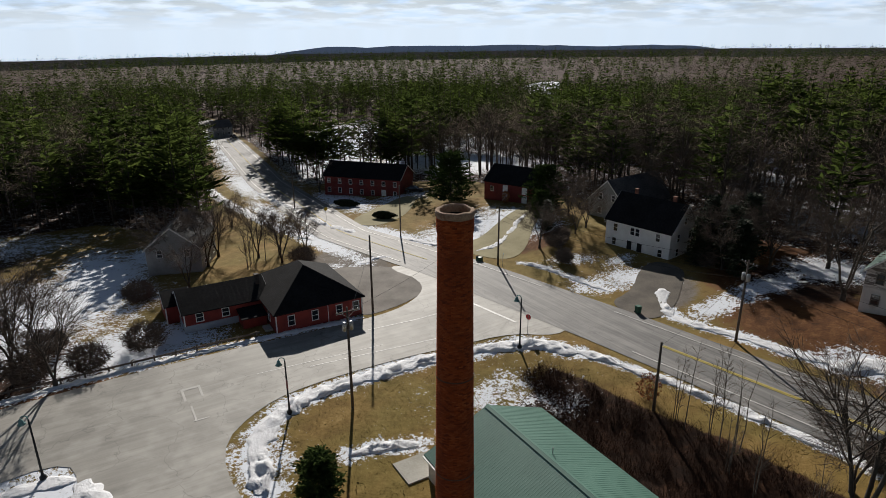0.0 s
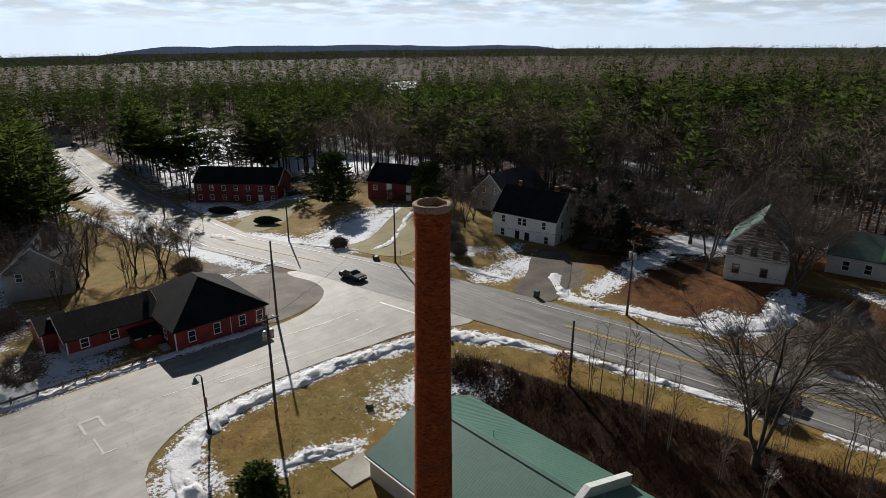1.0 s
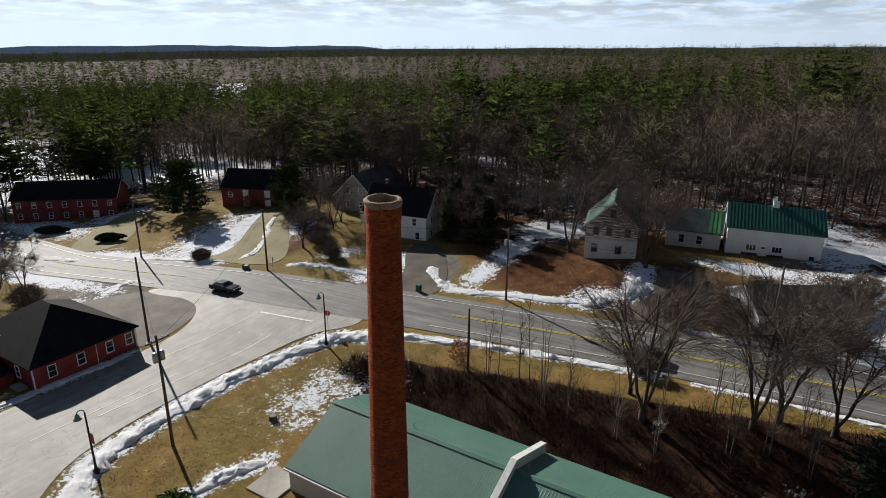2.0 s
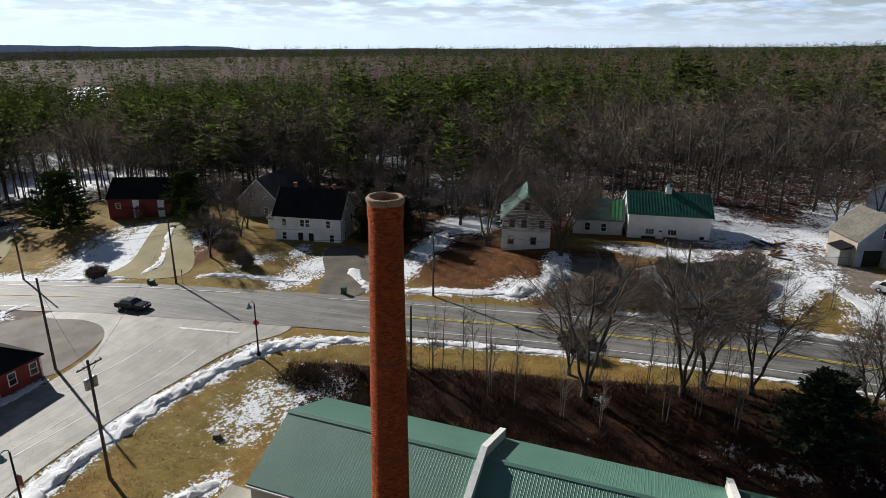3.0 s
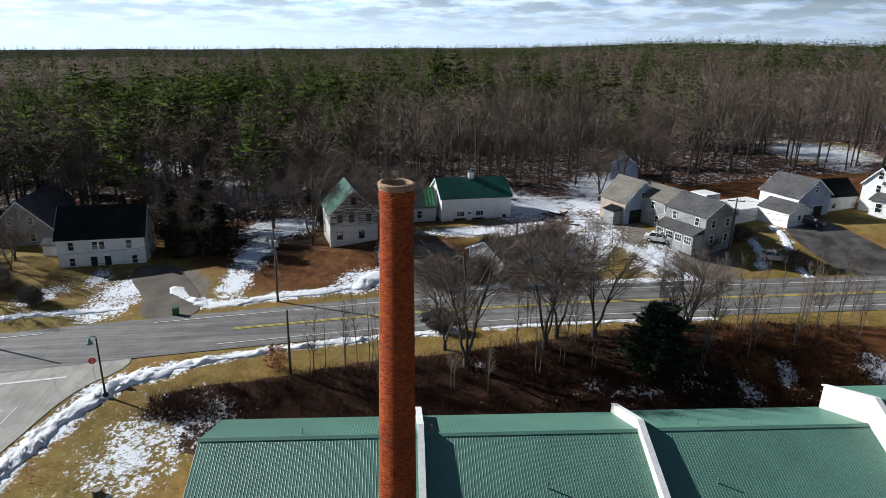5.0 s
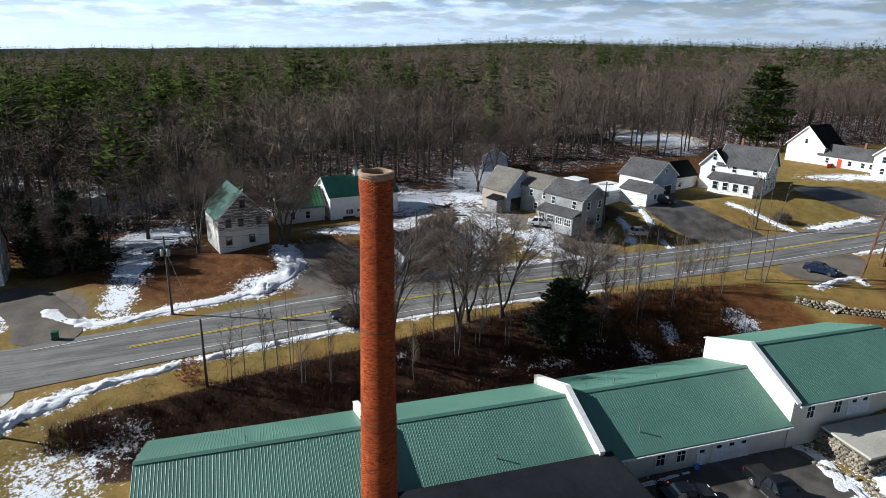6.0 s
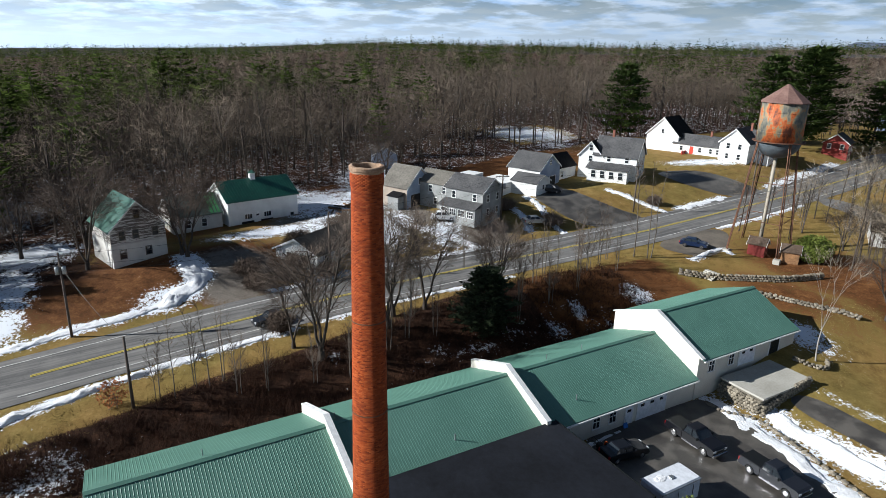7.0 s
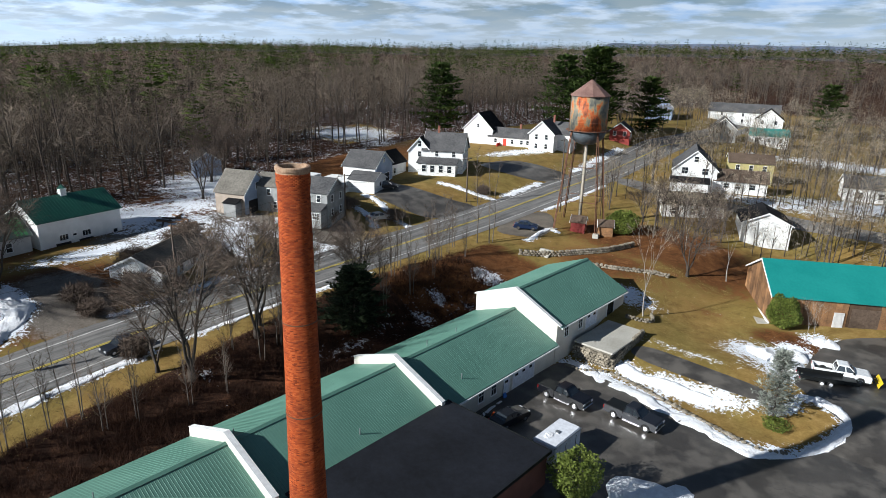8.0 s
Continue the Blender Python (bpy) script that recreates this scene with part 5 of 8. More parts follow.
# blue-grey gabled garage and grey two-storey house, joined
h = place_house("grey_farmhouse", 79.0, -24.0, 6.0, 203, "grey clapboard farmhouse with weathered shingle roofs and a glazed porch")
block(h, 6.4, 7.9, 3.7, 7.2, siding("weathered_tan_clapboard", (0.33, 0.27, 0.215), (0.45, 0.375, 0.305)), TAN_SHINGLE, cx=-15.5, cy=-0.6, base=-2.0, over=0.25)
part("gable_skin", Mesh().extrude([(-3.95, -1.5), (3.95, -1.5), (3.95, 3.6), (0, 6.85), (-3.95, 3.6)], "x", 0.0, 0.04), BLUE_SIDING, h, "blue-grey clapboard front", m=Matrix.Translation((-12.3, -0.6, 0)))
block(h, 9.4, 6.2, 4.7, 6.6, GREY_SIDING, TAN_SHINGLE, cx=-8.2, cy=2.4, base=-2.0, over=0.25)
block(h, 8.2, 6.6, 5.2, 7.2, GREY_SIDING, GREY_SHINGLE, base=-2.0, over=0.3)
# black panel on the gable wall stands for the garage's unlit inside
part("car_opening_panel", Mesh().box(-12.26, -12.2, -3.4, -0.3, -0.6, 2.2), DARK_IN, h, "near-black panel in place of the shaded garage inside")
window_on(h, -12.26, -0.6, 4.6, 0.9, 1.2, 90)
for x, z in ((-9.6, 3.6), (-6.4, 3.6), (-8.4, 1.3)):
    window_on(h, x, -0.7, z, 0.75, 1.2, 0)
for x in (-2.2, 2.4):
    window_on(h, x, -3.3, 4.0, 0.75, 1.2, 0)
for y in (-1.6, 1.5):
    for z in (1.4, 3.9):
        window_on(h, 4.1, y, z, 0.75, 1.2, 90)
part("porch", Mesh().box(-3.9, 3.9, -5.4, -3.3, -0.8, 2.35), GREY_SIDING, h)
part("porch_roof", Mesh().extrude([(-5.8, 2.3), (-3.2, 3.2), (-3.2, 3.3), (-5.8, 2.4)], "x", -4.1, 4.1), GREY_SHINGLE, h)
for x in (-2.8, -0.9, 1.0, 2.9):
    window_on(h, x, -5.4, 1.3, 1.3, 1.1, 0, sash=(3, 2))
part("lean_to", Mesh().box(-15.6, -13.0, -6.4, -4.5, -0.8, 2.1), GREY_SIDING, h)
part("lean_to_roof", Mesh().extrude([(-6.6, 2.1), (-4.4, 2.7), (-4.4, 2.8), (-6.6, 2.2)], "x", -15.8, -12.8), DARK_SHINGLE, h)
part("rear_box", Mesh().box(-7.5, -4.0, 5.6, 9.0, -1.5, 6.0), WHITE_SIDING, h, "white rear addition")
h = place_house("blue_shed", 128, -28.6, at(128, -28.6), -20, "pale blue shed at the edge of the woods", "shed")
block(h, 7, 6, 3.6, 5.6, BLUE_SIDING, GREY_SHINGLE, base=-1.5, over=0.2)

# white house with attached barn
h = place_house("white_gabled_barn_house", 91.9, -48.0, 7.2, 202, "white clapboard house with a grey-roofed gabled garage wing")
block(h, 7.8, 8.8, 4.0, 6.9, WHITE_SIDING, GREY_SHINGLE, base=-1.8, over=0.3)
part("gable_skin", Mesh().extrude([(-4.4, -1.0), (4.4, -1.0), (4.4, 3.9), (0, 6.75), (-4.4, 3.9)], "x", 3.9, 3.94), BLUE_SIDING, h, "pale blue-grey clapboard front")
block(h, 8.4, 6.0, 3.2, 5.7, WHITE_SIDING, DARK_SHINGLE, cx=0.4, cy=8.5, turn=82, base=-1.8, over=0.3)
block(h, 6.0, 5.6, 2.3, 3.6, WHITE_SIDING, GREY_SHINGLE, cx=3.2, cy=-6.8, base=-1.8, over=0.25)
window_on(h, 3.94, 0, 5.2, 0.7, 0.9, 90)
window_on(h, 3.94, -2.6, 1.4, 0.75, 1.2, 90)
door_on(h, 3.94, 1.2, 0, 2.6, 2.1, 90, DARK_IN, 0, "garage_door")
for y in (6.2, 10.6):
    window_on(h, 3.36 + (8.5 - y) * 0.14, y, 1.7, 0.8, 1.2, 82)
window_on(h, 6.2, -6.8, 1.2, 0.7, 0.9, 90)
part("terrace", Mesh().box(-6.5, 0.2, -15.0, -4.6, -1.8, 1.9), WHITE_SIDING, h, "low white rear wall")

# tall white farmhouse with a porch
h = place_house("white_farmhouse", 87.6, -66.0, 8.1, 210, "tall white clapboard farmhouse with grey roofs and a porch")
block(h, 9.5, 7.6, 5.4, 9.0, WHITE_SIDING, GREY_SHINGLE, cx=2.0, cy=1.0, base=-1.5, over=0.35)
block(h, 6.6, 5.4, 5.0, 8.0, WHITE_SIDING, DARK_SHINGLE, cx=-3.6, cy=0.6, turn=90, base=-1.5, over=0.3)
part("porch", Mesh().box(-3.2, 5.6, -5.6, -2.6, -0.8, 2.6), WHITE_SIDING, h)
part("porch_roof", Mesh().extrude([(-6.0, 2.6), (-2.6, 3.6), (-2.6, 3.72), (-6.0, 2.72)], "x", -3.6, 6.0), GREY_SHINGLE, h)
for x in (-1.8, 0.2, 2.2, 4.2):
    window_on(h, x, -5.6, 1.4, 0.95, 1.5, 0)
for x, z in ((0.6, 4.6), (4.6, 4.6)):
    window_on(h, x, -2.8, z, 0.75, 1.25, 0)
for z in (1.5, 4.2, 6.6):
    window_on(h, -3.6, -2.7, z, 0.75, 1.2, 0)
for y in (-1.4, 1.6, 3.4):
    for z in (1.5, 4.4):
        window_on(h, 6.75, y, z, 0.75, 1.25, 90)
window_on(h, 6.75, 1.0, 7.0, 0.7, 1.0, 90)
stack(h, 0.2, 1.0, 8.6, 10.4)

# far white house with a long ell and a red stoop
h = place_house("white_long_house", 93.5, -103.0, 9.9, 196, "long white clapboard house with grey roofs and a red stoop")
block(h, 9.5, 7.0, 5.0, 8.2, WHITE_SIDING, GREY_SHINGLE, cx=11.0, cy=0.0, turn=90, base=-2, over=0.35)
block(h, 7.0, 6.6, 4.8, 7.6, WHITE_SIDING, GREY_SHINGLE, cx=14.6, cy=2.6, base=-2, over=0.35)
block(h, 14.0, 6.0, 2.8, 5.0, WHITE_SIDING, GREY_SHINGLE, cx=1.4, cy=1.2, base=-2, over=0.3)
block(h, 9.0, 9.0, 4.6, 9.0, WHITE_SIDING, DARK_SHINGLE, cx=-9.0, cy=2.8, turn=90, base=-2, over=0.3)
for x in (9.6, 12.4):
    for z in (1.5, 4.0):
        window_on(h, x, -4.75, z, 0.75, 1.25, 0)
for x in (-3.4, 1.6, 4.4, 6.2):
    window_on(h, x, -1.8, 1.6, 0.75, 1.1, 0)
window_on(h, -9.0, -1.7, 5.4, 0.7, 1.0, 0)
door_on(h, -0.6, -1.8, 0.2, 1.0, 2.1, 0, RED_DOOR)
part("stoop", Mesh().box(-2.2, 1.0, -4.2, -1.8, -1.0, 0.2).box(-2.2, -2.05, -4.2, -1.8, 0.2, 1.1).box(-1.2, 0.6, -5.0, -4.2, -1.0, -0.2), RED_DOOR, h, "bright red stoop")
stack(h, 3.0, 1.2, 4.6, 6.2)
stack(h, 12.8, 0.5, 7.6, 9.4)

# village houses along the side street, in the distance
h = place_house("white_village_house", 41.5, -107.0, 6.4, 22, "white gabled village house with a black roof edge and grey roof")
block(h, 13.0, 9.6, 4.6, 8.8, WHITE_SIDING, GREY_SHINGLE, turn=90, base=-2, over=0.35)
for x in (-2.2, 2.2):
    window_on(h, x, 6.5, 4.2, 1.3, 1.4, 180, sash=(2, 2))
window_on(h, 0, 6.5, 6.9, 0.9, 1.2, 180)
block(h, 11.0, 6.5, 2.6, 4.6, WHITE_SIDING, BROWN_SHINGLE, cx=-10.0, cy=3.0, base=-2, over=0.4)
block(h, 8.0, 4.5, 2.2, 3.0, WHITE_SIDING, DARK_SHINGLE, cx=1.0, cy=8.6, base=-2, over=0.3)
for x in (-12.5, -9.5, -7.0):
    window_on(h, x, 6.25, 1.4, 1.1, 1.1, 180)
h = place_house("mustard_house", 33.5, -122.0, 6.6, 22, "mustard yellow clapboard house behind the white one")
block(h, 10.0, 8.0, 4.8, 6.4, YELLOW_SIDING, BROWN_SHINGLE, base=-2, over=0.3)
for x in (-3, 0, 3):
    window_on(h, x, 4.0, 3.6, 0.8, 1.2, 180)
h = place_house("white_garage", 17.5, -79.0, 5.0, 24, "white gable-fronted garage at the edge of the trees", "garage")
block(h, 9.0, 8.0, 2.5, 4.4, WHITE_SIDING, DARK_SHINGLE, turn=90, base=-2, over=0.3)
h = place_house("white_low_house", 32.0, -81.5, 4.9, 30, "low white house half hidden by bare trees")
block(h, 11.5, 7.0, 2.9, 4.6, WHITE_SIDING, DARK_SHINGLE, base=-2, over=0.35)
for x in (-3.6, 0, 3.6):
    window_on(h, x, 3.5, 1.5, 0.9, 1.2, 180)
h = place_house("white_ranch_house", 6.0, -122.0, 6.1, 18, "white one-storey village house with a grey roof")
block(h, 14.0, 8.0, 3.0, 5.2, WHITE_SIDING, GREY_SHINGLE, base=-2, over=0.35)
for x in (-4, 0, 4):
    window_on(h, x, 4.0, 1.5, 1.1, 1.2, 180)
for k, (x, y, L, W, e, r, wall, roof, rot, label) in enumerate((
        (95, -208, 15, 10, 5.2, 9.0, BLUE_SIDING, GREY_SHINGLE, 110, "blue-grey village house with a grey roof"),
        (49, -193, 12, 8, 3.0, 5.0, WHITE_SIDING, TEAL_METAL, 20, "low white village house with a teal roof"),
        (70, -232, 26, 9, 5.0, 8.0, WHITE_SIDING, GREY_SHINGLE, 15, "long white village building"),
        (55, -214, 9, 9, 5.5, 9.0, WHITE_SIDING, DARK_SHINGLE, 105, "white gabled village house"),
        (61, -183, 10, 8, 4.6, 8.0, GREY_SIDING, GREY_SHINGLE, 110, "grey gabled village house"),
        (77, -139, 7, 6, 3.4, 5.6, RED_SIDING, GREY_SHINGLE, 110, "small red roadside building with white windows"),
        (13.7, 116.6, 12, 9.0, 5.2, 8.8, GREY_SIDING, GREY_SHINGLE, 68, "grey gabled house behind bare trees"),
        (62, 318, 9, 8, 4.6, 7.4, GREY_SIDING, GREY_SHINGLE, 10, "pale house at the far end of the road"),
        (-10, -150, 12, 8, 3.2, 5.4, WHITE_SIDING, GREY_SHINGLE, 10, "white village house with a grey roof"))):
    h = place_house("village_house", x, y, gz(x, y), rot, label, group="village houses")
    block(h, L, W, e, r, wall, roof, base=-2.5, over=0.35)
    for i in range(3):
        for sgn, face in ((-1, 0), (1, 180)):
            for z in ((1.5, 3.9) if e > 4 else (1.6,)):
                window_on(h, (i - 1) * L * 0.3, sgn * W / 2, z, 0.8, 1.2, face)
    for sgn, face in ((-1, -90), (1, 90)):
        for yy in (-W / 4, W / 4):
            window_on(h, sgn * L / 2, yy, e - 1.0, 0.8, 1.2, face)

# wooden barn with a teal roof
h = place_house("teal_roof_barn", -1.5, -58.6, 0.3, 211, "rough brown board barn with a bright teal metal roof", "barn")
block(h, 26.0, 13.0, 4.2, 7.4, surf("dark_barn_core", (0.05, 0.03, 0.018), (0.09, 0.055, 0.03), 1, 6, 0.9, 0.2), TEAL_METAL, base=-2.5, over=0.35)
BARN = h

# barn boards, door and sill
for i in range(32):
    x = -12.6 + 0.8 * i
    if not -3.0 < x < 0.6:
        part("board", Mesh().box(x - 0.39, x + 0.39, -6.56 - 0.012 * (i % 3), -6.5, -0.6, 4.05), BARN_WOOD, BARN)
for i in range(16):
    y = -6.1 + 0.815 * i
    top = 4.2 + 3.2 * (1 - min(6.5, abs(y) + 0.4) / 6.5)
    part("board", Mesh().box(-13.06 - 0.012 * (i % 3), -13.0, y - 0.39, y + 0.39, -1.5, top - 0.05), BARN_WOOD, BARN)
part("sliding_door", Mesh().box(-2.95, 0.65, -6.58, -6.5, -0.4, 3.2), BROWN_SHINGLE, BARN, "brown sliding door")
part("notice_board", Mesh().box(-5.1, -3.8, -6.72, -6.62, 0.3, 2.5), PAINT_WHITE, BARN, "pale white notice panel")
part("sill", Mesh().box(1.2, 9.0, -7.1, -6.6, -0.5, 0.5), CONCRETE, BARN, "pale concrete sill")
part("apron", Mesh().box(-14.6, -13.3, -6.9, 6.6, -0.8, 0.12), CONCRETE, BARN, "pale concrete strip")
part("base_board", Mesh().box(-13.3, -13.1, -6.8, 6.6, -0.6, 0.35), WHITE_TRIM, BARN, "white base board")

# ---- patio, retaining walls ----
patio = thing("patio_slab", 19.3, -24.7, 0.0, "raised pale concrete patio on a field-stone wall", "patio")
part("slab", Mesh().box(-2.6, 2.7, -4.5, 4.4, 1.05, 1.25, 0.03), CONCRETE, patio)
part("footing", Mesh().box(-2.3, 2.7, -4.2, 4.1, -1.2, 1.05), surf("patio_core", (0.10, 0.09, 0.07), (0.18, 0.16, 0.13), 1, 6, 0.9, 0.3), patio)


def stone_wall(name, path, height, thick, label, seed, base=0.0, size=0.42):
    rng = random.Random(seed)
    x0, y0 = path[0]
    ob = thing(name, x0, y0, gz(x0, y0), label, "stone wall", group="field-stone walls")
    z0 = gz(x0, y0)
    shapes = []
    for k in range(6):
        m = Mesh().lathe([(0.36, -0.36), (0.52, -0.2), (0.54, 0.12), (0.4, 0.36)], 7)
        m.v = [(x * rng.uniform(0.85, 1.1), y * rng.uniform(0.85, 1.1), z * rng.uniform(0.85, 1.1)) for x, y, z in m.v]
        shapes.append(m.data("stone", STONE))
    rows = max(1, round(height / (size * 0.68)))
    for a, b in zip(path, path[1:]):
        n = max(1, int(math.dist(a, b) / (size * 0.85)))
        for i in range(n):
            for r in range(rows):
                t = (i + 0.5 * (r % 2) + rng.uniform(-0.15, 0.15)) / n
                x, y = a[0] + (b[0] - a[0]) * t, a[1] + (b[1] - a[1]) * t
                s = size * rng.uniform(0.8, 1.25)
                z = gz(x, y) + base + size * 0.68 * (r + 0.45)
                ob2 = part("stone", shapes[rng.randrange(6)], None, ob)
                ob2.matrix_local = Matrix.Translation((x - x0, y - y0, z - z0)) @ Matrix.LocRotScale(None, Euler((rng.uniform(-0.4, 0.4), rng.uniform(-0.4, 0.4), rng.uniform(0, 6.3))), (s, max(thick, s), s * 0.85))
    return ob


stone_wall("retaining_wall", rounded([(21.4, -17.6), (19.0, -17.6), (17.4, -19.6), (14.3, -19.4), (7.4, -17.6), (1.0, -16.2), (-1.6, -15.6), (-3.8, -17.0)], 2, False), 0.42, 0.5, "low field-stone retaining wall with snow beside it", 1)
stone_wall("patio_wall", [(16.8, -20.6), (16.8, -28.8)], 1.2, 0.4, "field-stone wall under the patio", 2, -0.1, 0.45)
stone_wall("patio_wall", [(21.9, -20.4), (19.5, -20.4), (17.0, -20.5)], 1.7, 0.4, "field-stone wall under the patio", 3, -0.2, 0.45)
stone_wall("lawn_wall", rounded([(44, -39.5), (40.5, -42.8), (37, -46.5), (33.5, -50.5), (31.5, -56)], 2, False), 0.9, 0.6, "dry field-stone wall across the lawn", 4, 0, 0.5)
stone_wall("lawn_wall", rounded([(35.5, -42.5), (31, -44.0), (26, -45.5), (21.5, -47.5)], 2, False), 0.7, 0.6, "dry field-stone wall behind the mill", 5, 0, 0.5)
stone_wall("tree_ring", rounded([(20.5, -31.5), (18.6, -32.2), (17.4, -33.6), (18.5, -35.0)], 2, False), 0.5, 0.4, "half ring of stones round a tree", 6, 0, 0.4)
steps = thing("stone_steps", 41.4, -42.4, gz(41.4, -42.4), "grey stone steps through the wall", "steps")
for k in range(5):
    part("step", Mesh().box(-1.2, 1.2, -0.3 - 0.3 * k, 0.3 - 0.3 * k, -0.3, 0.15 + 0.17 * k, 0.02), CONCRETE, steps)


# ---- water tower ----
TX, TY = 44.0, -58.5


def build_tower():
    z0 = gz(TX, TY)
    ob = thing("water_tower", TX, TY, z0, "rusty water tower with peeling orange-grey paint on four iron legs", "water tower", 18)
    zb, zt, R = 22.5 - z0, 28.6 - z0, 3.3
    part("tank", Mesh().lathe([(R, zb), (R, zt)], 40), TANK, ob, "peeling orange and grey tank shell", True)
    seams = Mesh()
    for k in range(1, 4):
        z = zb + (zt - zb) * k / 4
        seams.lathe([(R, z - 0.04), (R + 0.03, z - 0.03), (R + 0.03, z + 0.03), (R, z + 0.04)], 40, caps=False)
    part("seam", seams, TANK, ob)
    part("belly", Mesh().lathe([(R * math.cos(a), zb - 2.7 * math.sin(a)) for a in [i * math.pi / 2 / 8 for i in range(9)]][:-1] + [(0.3, zb - 2.68)], 40), TANK_BELLY, ob, "blue-grey bowl bottom", True)
    part("roof", Mesh().lathe([(R + 0.35, zt - 0.1), (R + 0.35, zt + 0.02), (0.15, zt + 2.7)], 10), RUST_ROOF, ob, "rusty conical roof")
    part("hatch", Mesh().box(-0.4, 0.4, -2.1, -1.4, zt + 1.2, zt + 1.75, 0.04), RUST, ob)
    part("balcony", Mesh().lathe([(R, zb - 0.05), (R + 0.55, zb - 0.05), (R + 0.55, zb + 0.06), (R, zb + 0.06)], 32, caps=False), RUST, ob)
    feet, tops = [], []
    for k in range(4):
        a = math.pi / 4 + k * math.pi / 2
        f, t = Vector((5.6 * math.cos(a), 5.6 * math.sin(a), -0.6)), Vector((R * math.cos(a), R * math.sin(a), zb))
        leg = Mesh()
        for dx in (-0.16, 0.16):
            d = Vector((-math.sin(a), math.cos(a), 0)) * dx
            leg.tube(f + d, t + d, 0.09, 0.09, 5)
        n = 16
        for i in range(n):
            p, q = f.lerp(t, i / n), f.lerp(t, (i + 1) / n)
            d = Vector((-math.sin(a), math.cos(a), 0)) * 0.16 * (1 if i % 2 else -1)
            leg.tube(p + d, q - d, 0.035, 0.035, 4)
        part("leg", leg, RUST, ob, "rusty laced iron leg")
        part("footing", Mesh().box(f.x - 0.5, f.x + 0.5, f.y - 0.5, f.y + 0.5, -0.8, 0.25), CONCRETE, ob)
        feet.append(f)
        tops.append(t)
    br = Mesh()
    for k in range(4):
        for lo, hi in ((0.33, 0.66),):
            for s in (lo, hi):
                br.tube(feet[k].lerp(tops[k], s), feet[(k + 1) % 4].lerp(tops[(k + 1) % 4], s), 0.06, 0.06, 5)
        for a, b in ((0.0, 0.33), (0.33, 0.66), (0.66, 1.0)):
            br.tube(feet[k].lerp(tops[k], a), feet[(k + 1) % 4].lerp(tops[(k + 1) % 4], b), 0.018, 0.018, 4)
            br.tube(feet[k].lerp(tops[k], b), feet[(k + 1) % 4].lerp(tops[(k + 1) % 4], a), 0.018, 0.018, 4)
    part("brace", br, RUST, ob, "thin rusty tie rods")
    part("riser_pipe", Mesh().tube((0, 0, -0.5), (0, 0, zb - 2.6), 0.32, 0.32, 14), surf("pale_riser_paint", (0.30, 0.26, 0.20), (0.46, 0.41, 0.33), 0.7, 5, 0.8, 0.2), ob, "pale riser pipe", True)
    lad = Mesh()
    for dx in (-0.22, 0.22):
        lad.tube((R + 0.12, dx, zb - 0.5), (R + 0.12, dx, zt + 0.3), 0.03, 0.03, 4)
    for i in range(22):
        lad.tube((R + 0.12, -0.22, zb + 0.3 * i), (R + 0.12, 0.22, zb + 0.3 * i), 0.02, 0.02, 4)
    part("ladder", lad, RUST, ob, "rusty ladder")


build_tower()
for x, y, rot, wall, label in ((43.2, -57.0, 20, DARK_RED_SIDING, "small weathered red pump shed under the tower"), (38.5, -58.5, 30, BARN_WOOD, "open wooden lean-to shed")):
    h = thing("pump_shed", x, y, gz(x, y), label, "shed", rot)
    block(h, 2.6, 2.2, 1.9, 2.8, wall, BROWN_SHINGLE, base=-0.5, over=0.2)
    # black panel on the front stands for the shade inside the shed
    part("doorway", Mesh().box(-0.5, 0.5, -1.16, -1.1, 0, 1.6), DARK_IN, h, "near-black panel in place of the shaded shed inside")


# ---- poles, wires, lamps, signs ----
def utility_pole(x, y, h, arm, rot, label, can=False, group="utility poles"):
    ob = thing("utility_pole", x, y, gz(x, y), label, "utility pole", rot, group)
    part("post", Mesh().tube((0, 0, -0.5), (0, 0, h), 0.17, 0.11, 10), POLE_WOOD, ob, "dark weathered wood", True)
    for k in range(arm):
        z = h - 0.5 - 0.9 * k
        part("crossarm", Mesh().box(-1.25, 1.25, -0.19, -0.09, z, z + 0.12), POLE_WOOD, ob)
        for sx in (-1.1, -0.6, 0.6, 1.1):
            part("insulator", Mesh().lathe([(0.05, z + 0.12), (0.06, z + 0.2), (0.03, z + 0.28)], 8, sx, -0.14), STEEL, ob)
        br = Mesh()
        for sx in (-0.7, 0.7):
            br.tube((sx, -0.14, z), (0, -0.14, z - 0.6), 0.02, 0.02, 4)
        part("brace", br, STEEL, ob)
    if can:
        for s in (-1, 1):
            part("transformer", Mesh().lathe([(0.24, h - 2.6), (0.25, h - 1.75), (0.14, h - 1.65)], 14, 0.36 * s, 0.05), STEEL, ob, "grey transformer can", True)
    return ob


POLES = {"c": (21.1, 55.4, 11.9, 1, 0, True), "d": (54.3, 109.6, 10.6, 0, 30, False), "a": (59.2, 82.3, 10.5, 0, 30, False), "e": (66.7, 41.9, 10.8, 1, 80, True),
         "f": (46.6, 36.9, 7.8, 0, 0, False), "g": (75.2, -27.6, 8.6, 1, 70, True), "h": (69.4, -55.6, 9.5, 1, 85, False), "i": (66.2, -88.0, 10, 1, 85, False), "j": (53.5, -84, 8.5, 0, 0, False), "k": (33, 76.3, 11.5, 0, 0, False), "l": (68.5, 8, 10, 0, 0, False), "n": (45, 150, 10, 0, 0, False)}
for key, (x, y, h, arm, rot, can) in POLES.items():
    utility_pole(x, y, h, arm, rot, "dark wooden utility pole with transformer cans" if can else "dark wooden utility pole beside the road", can)


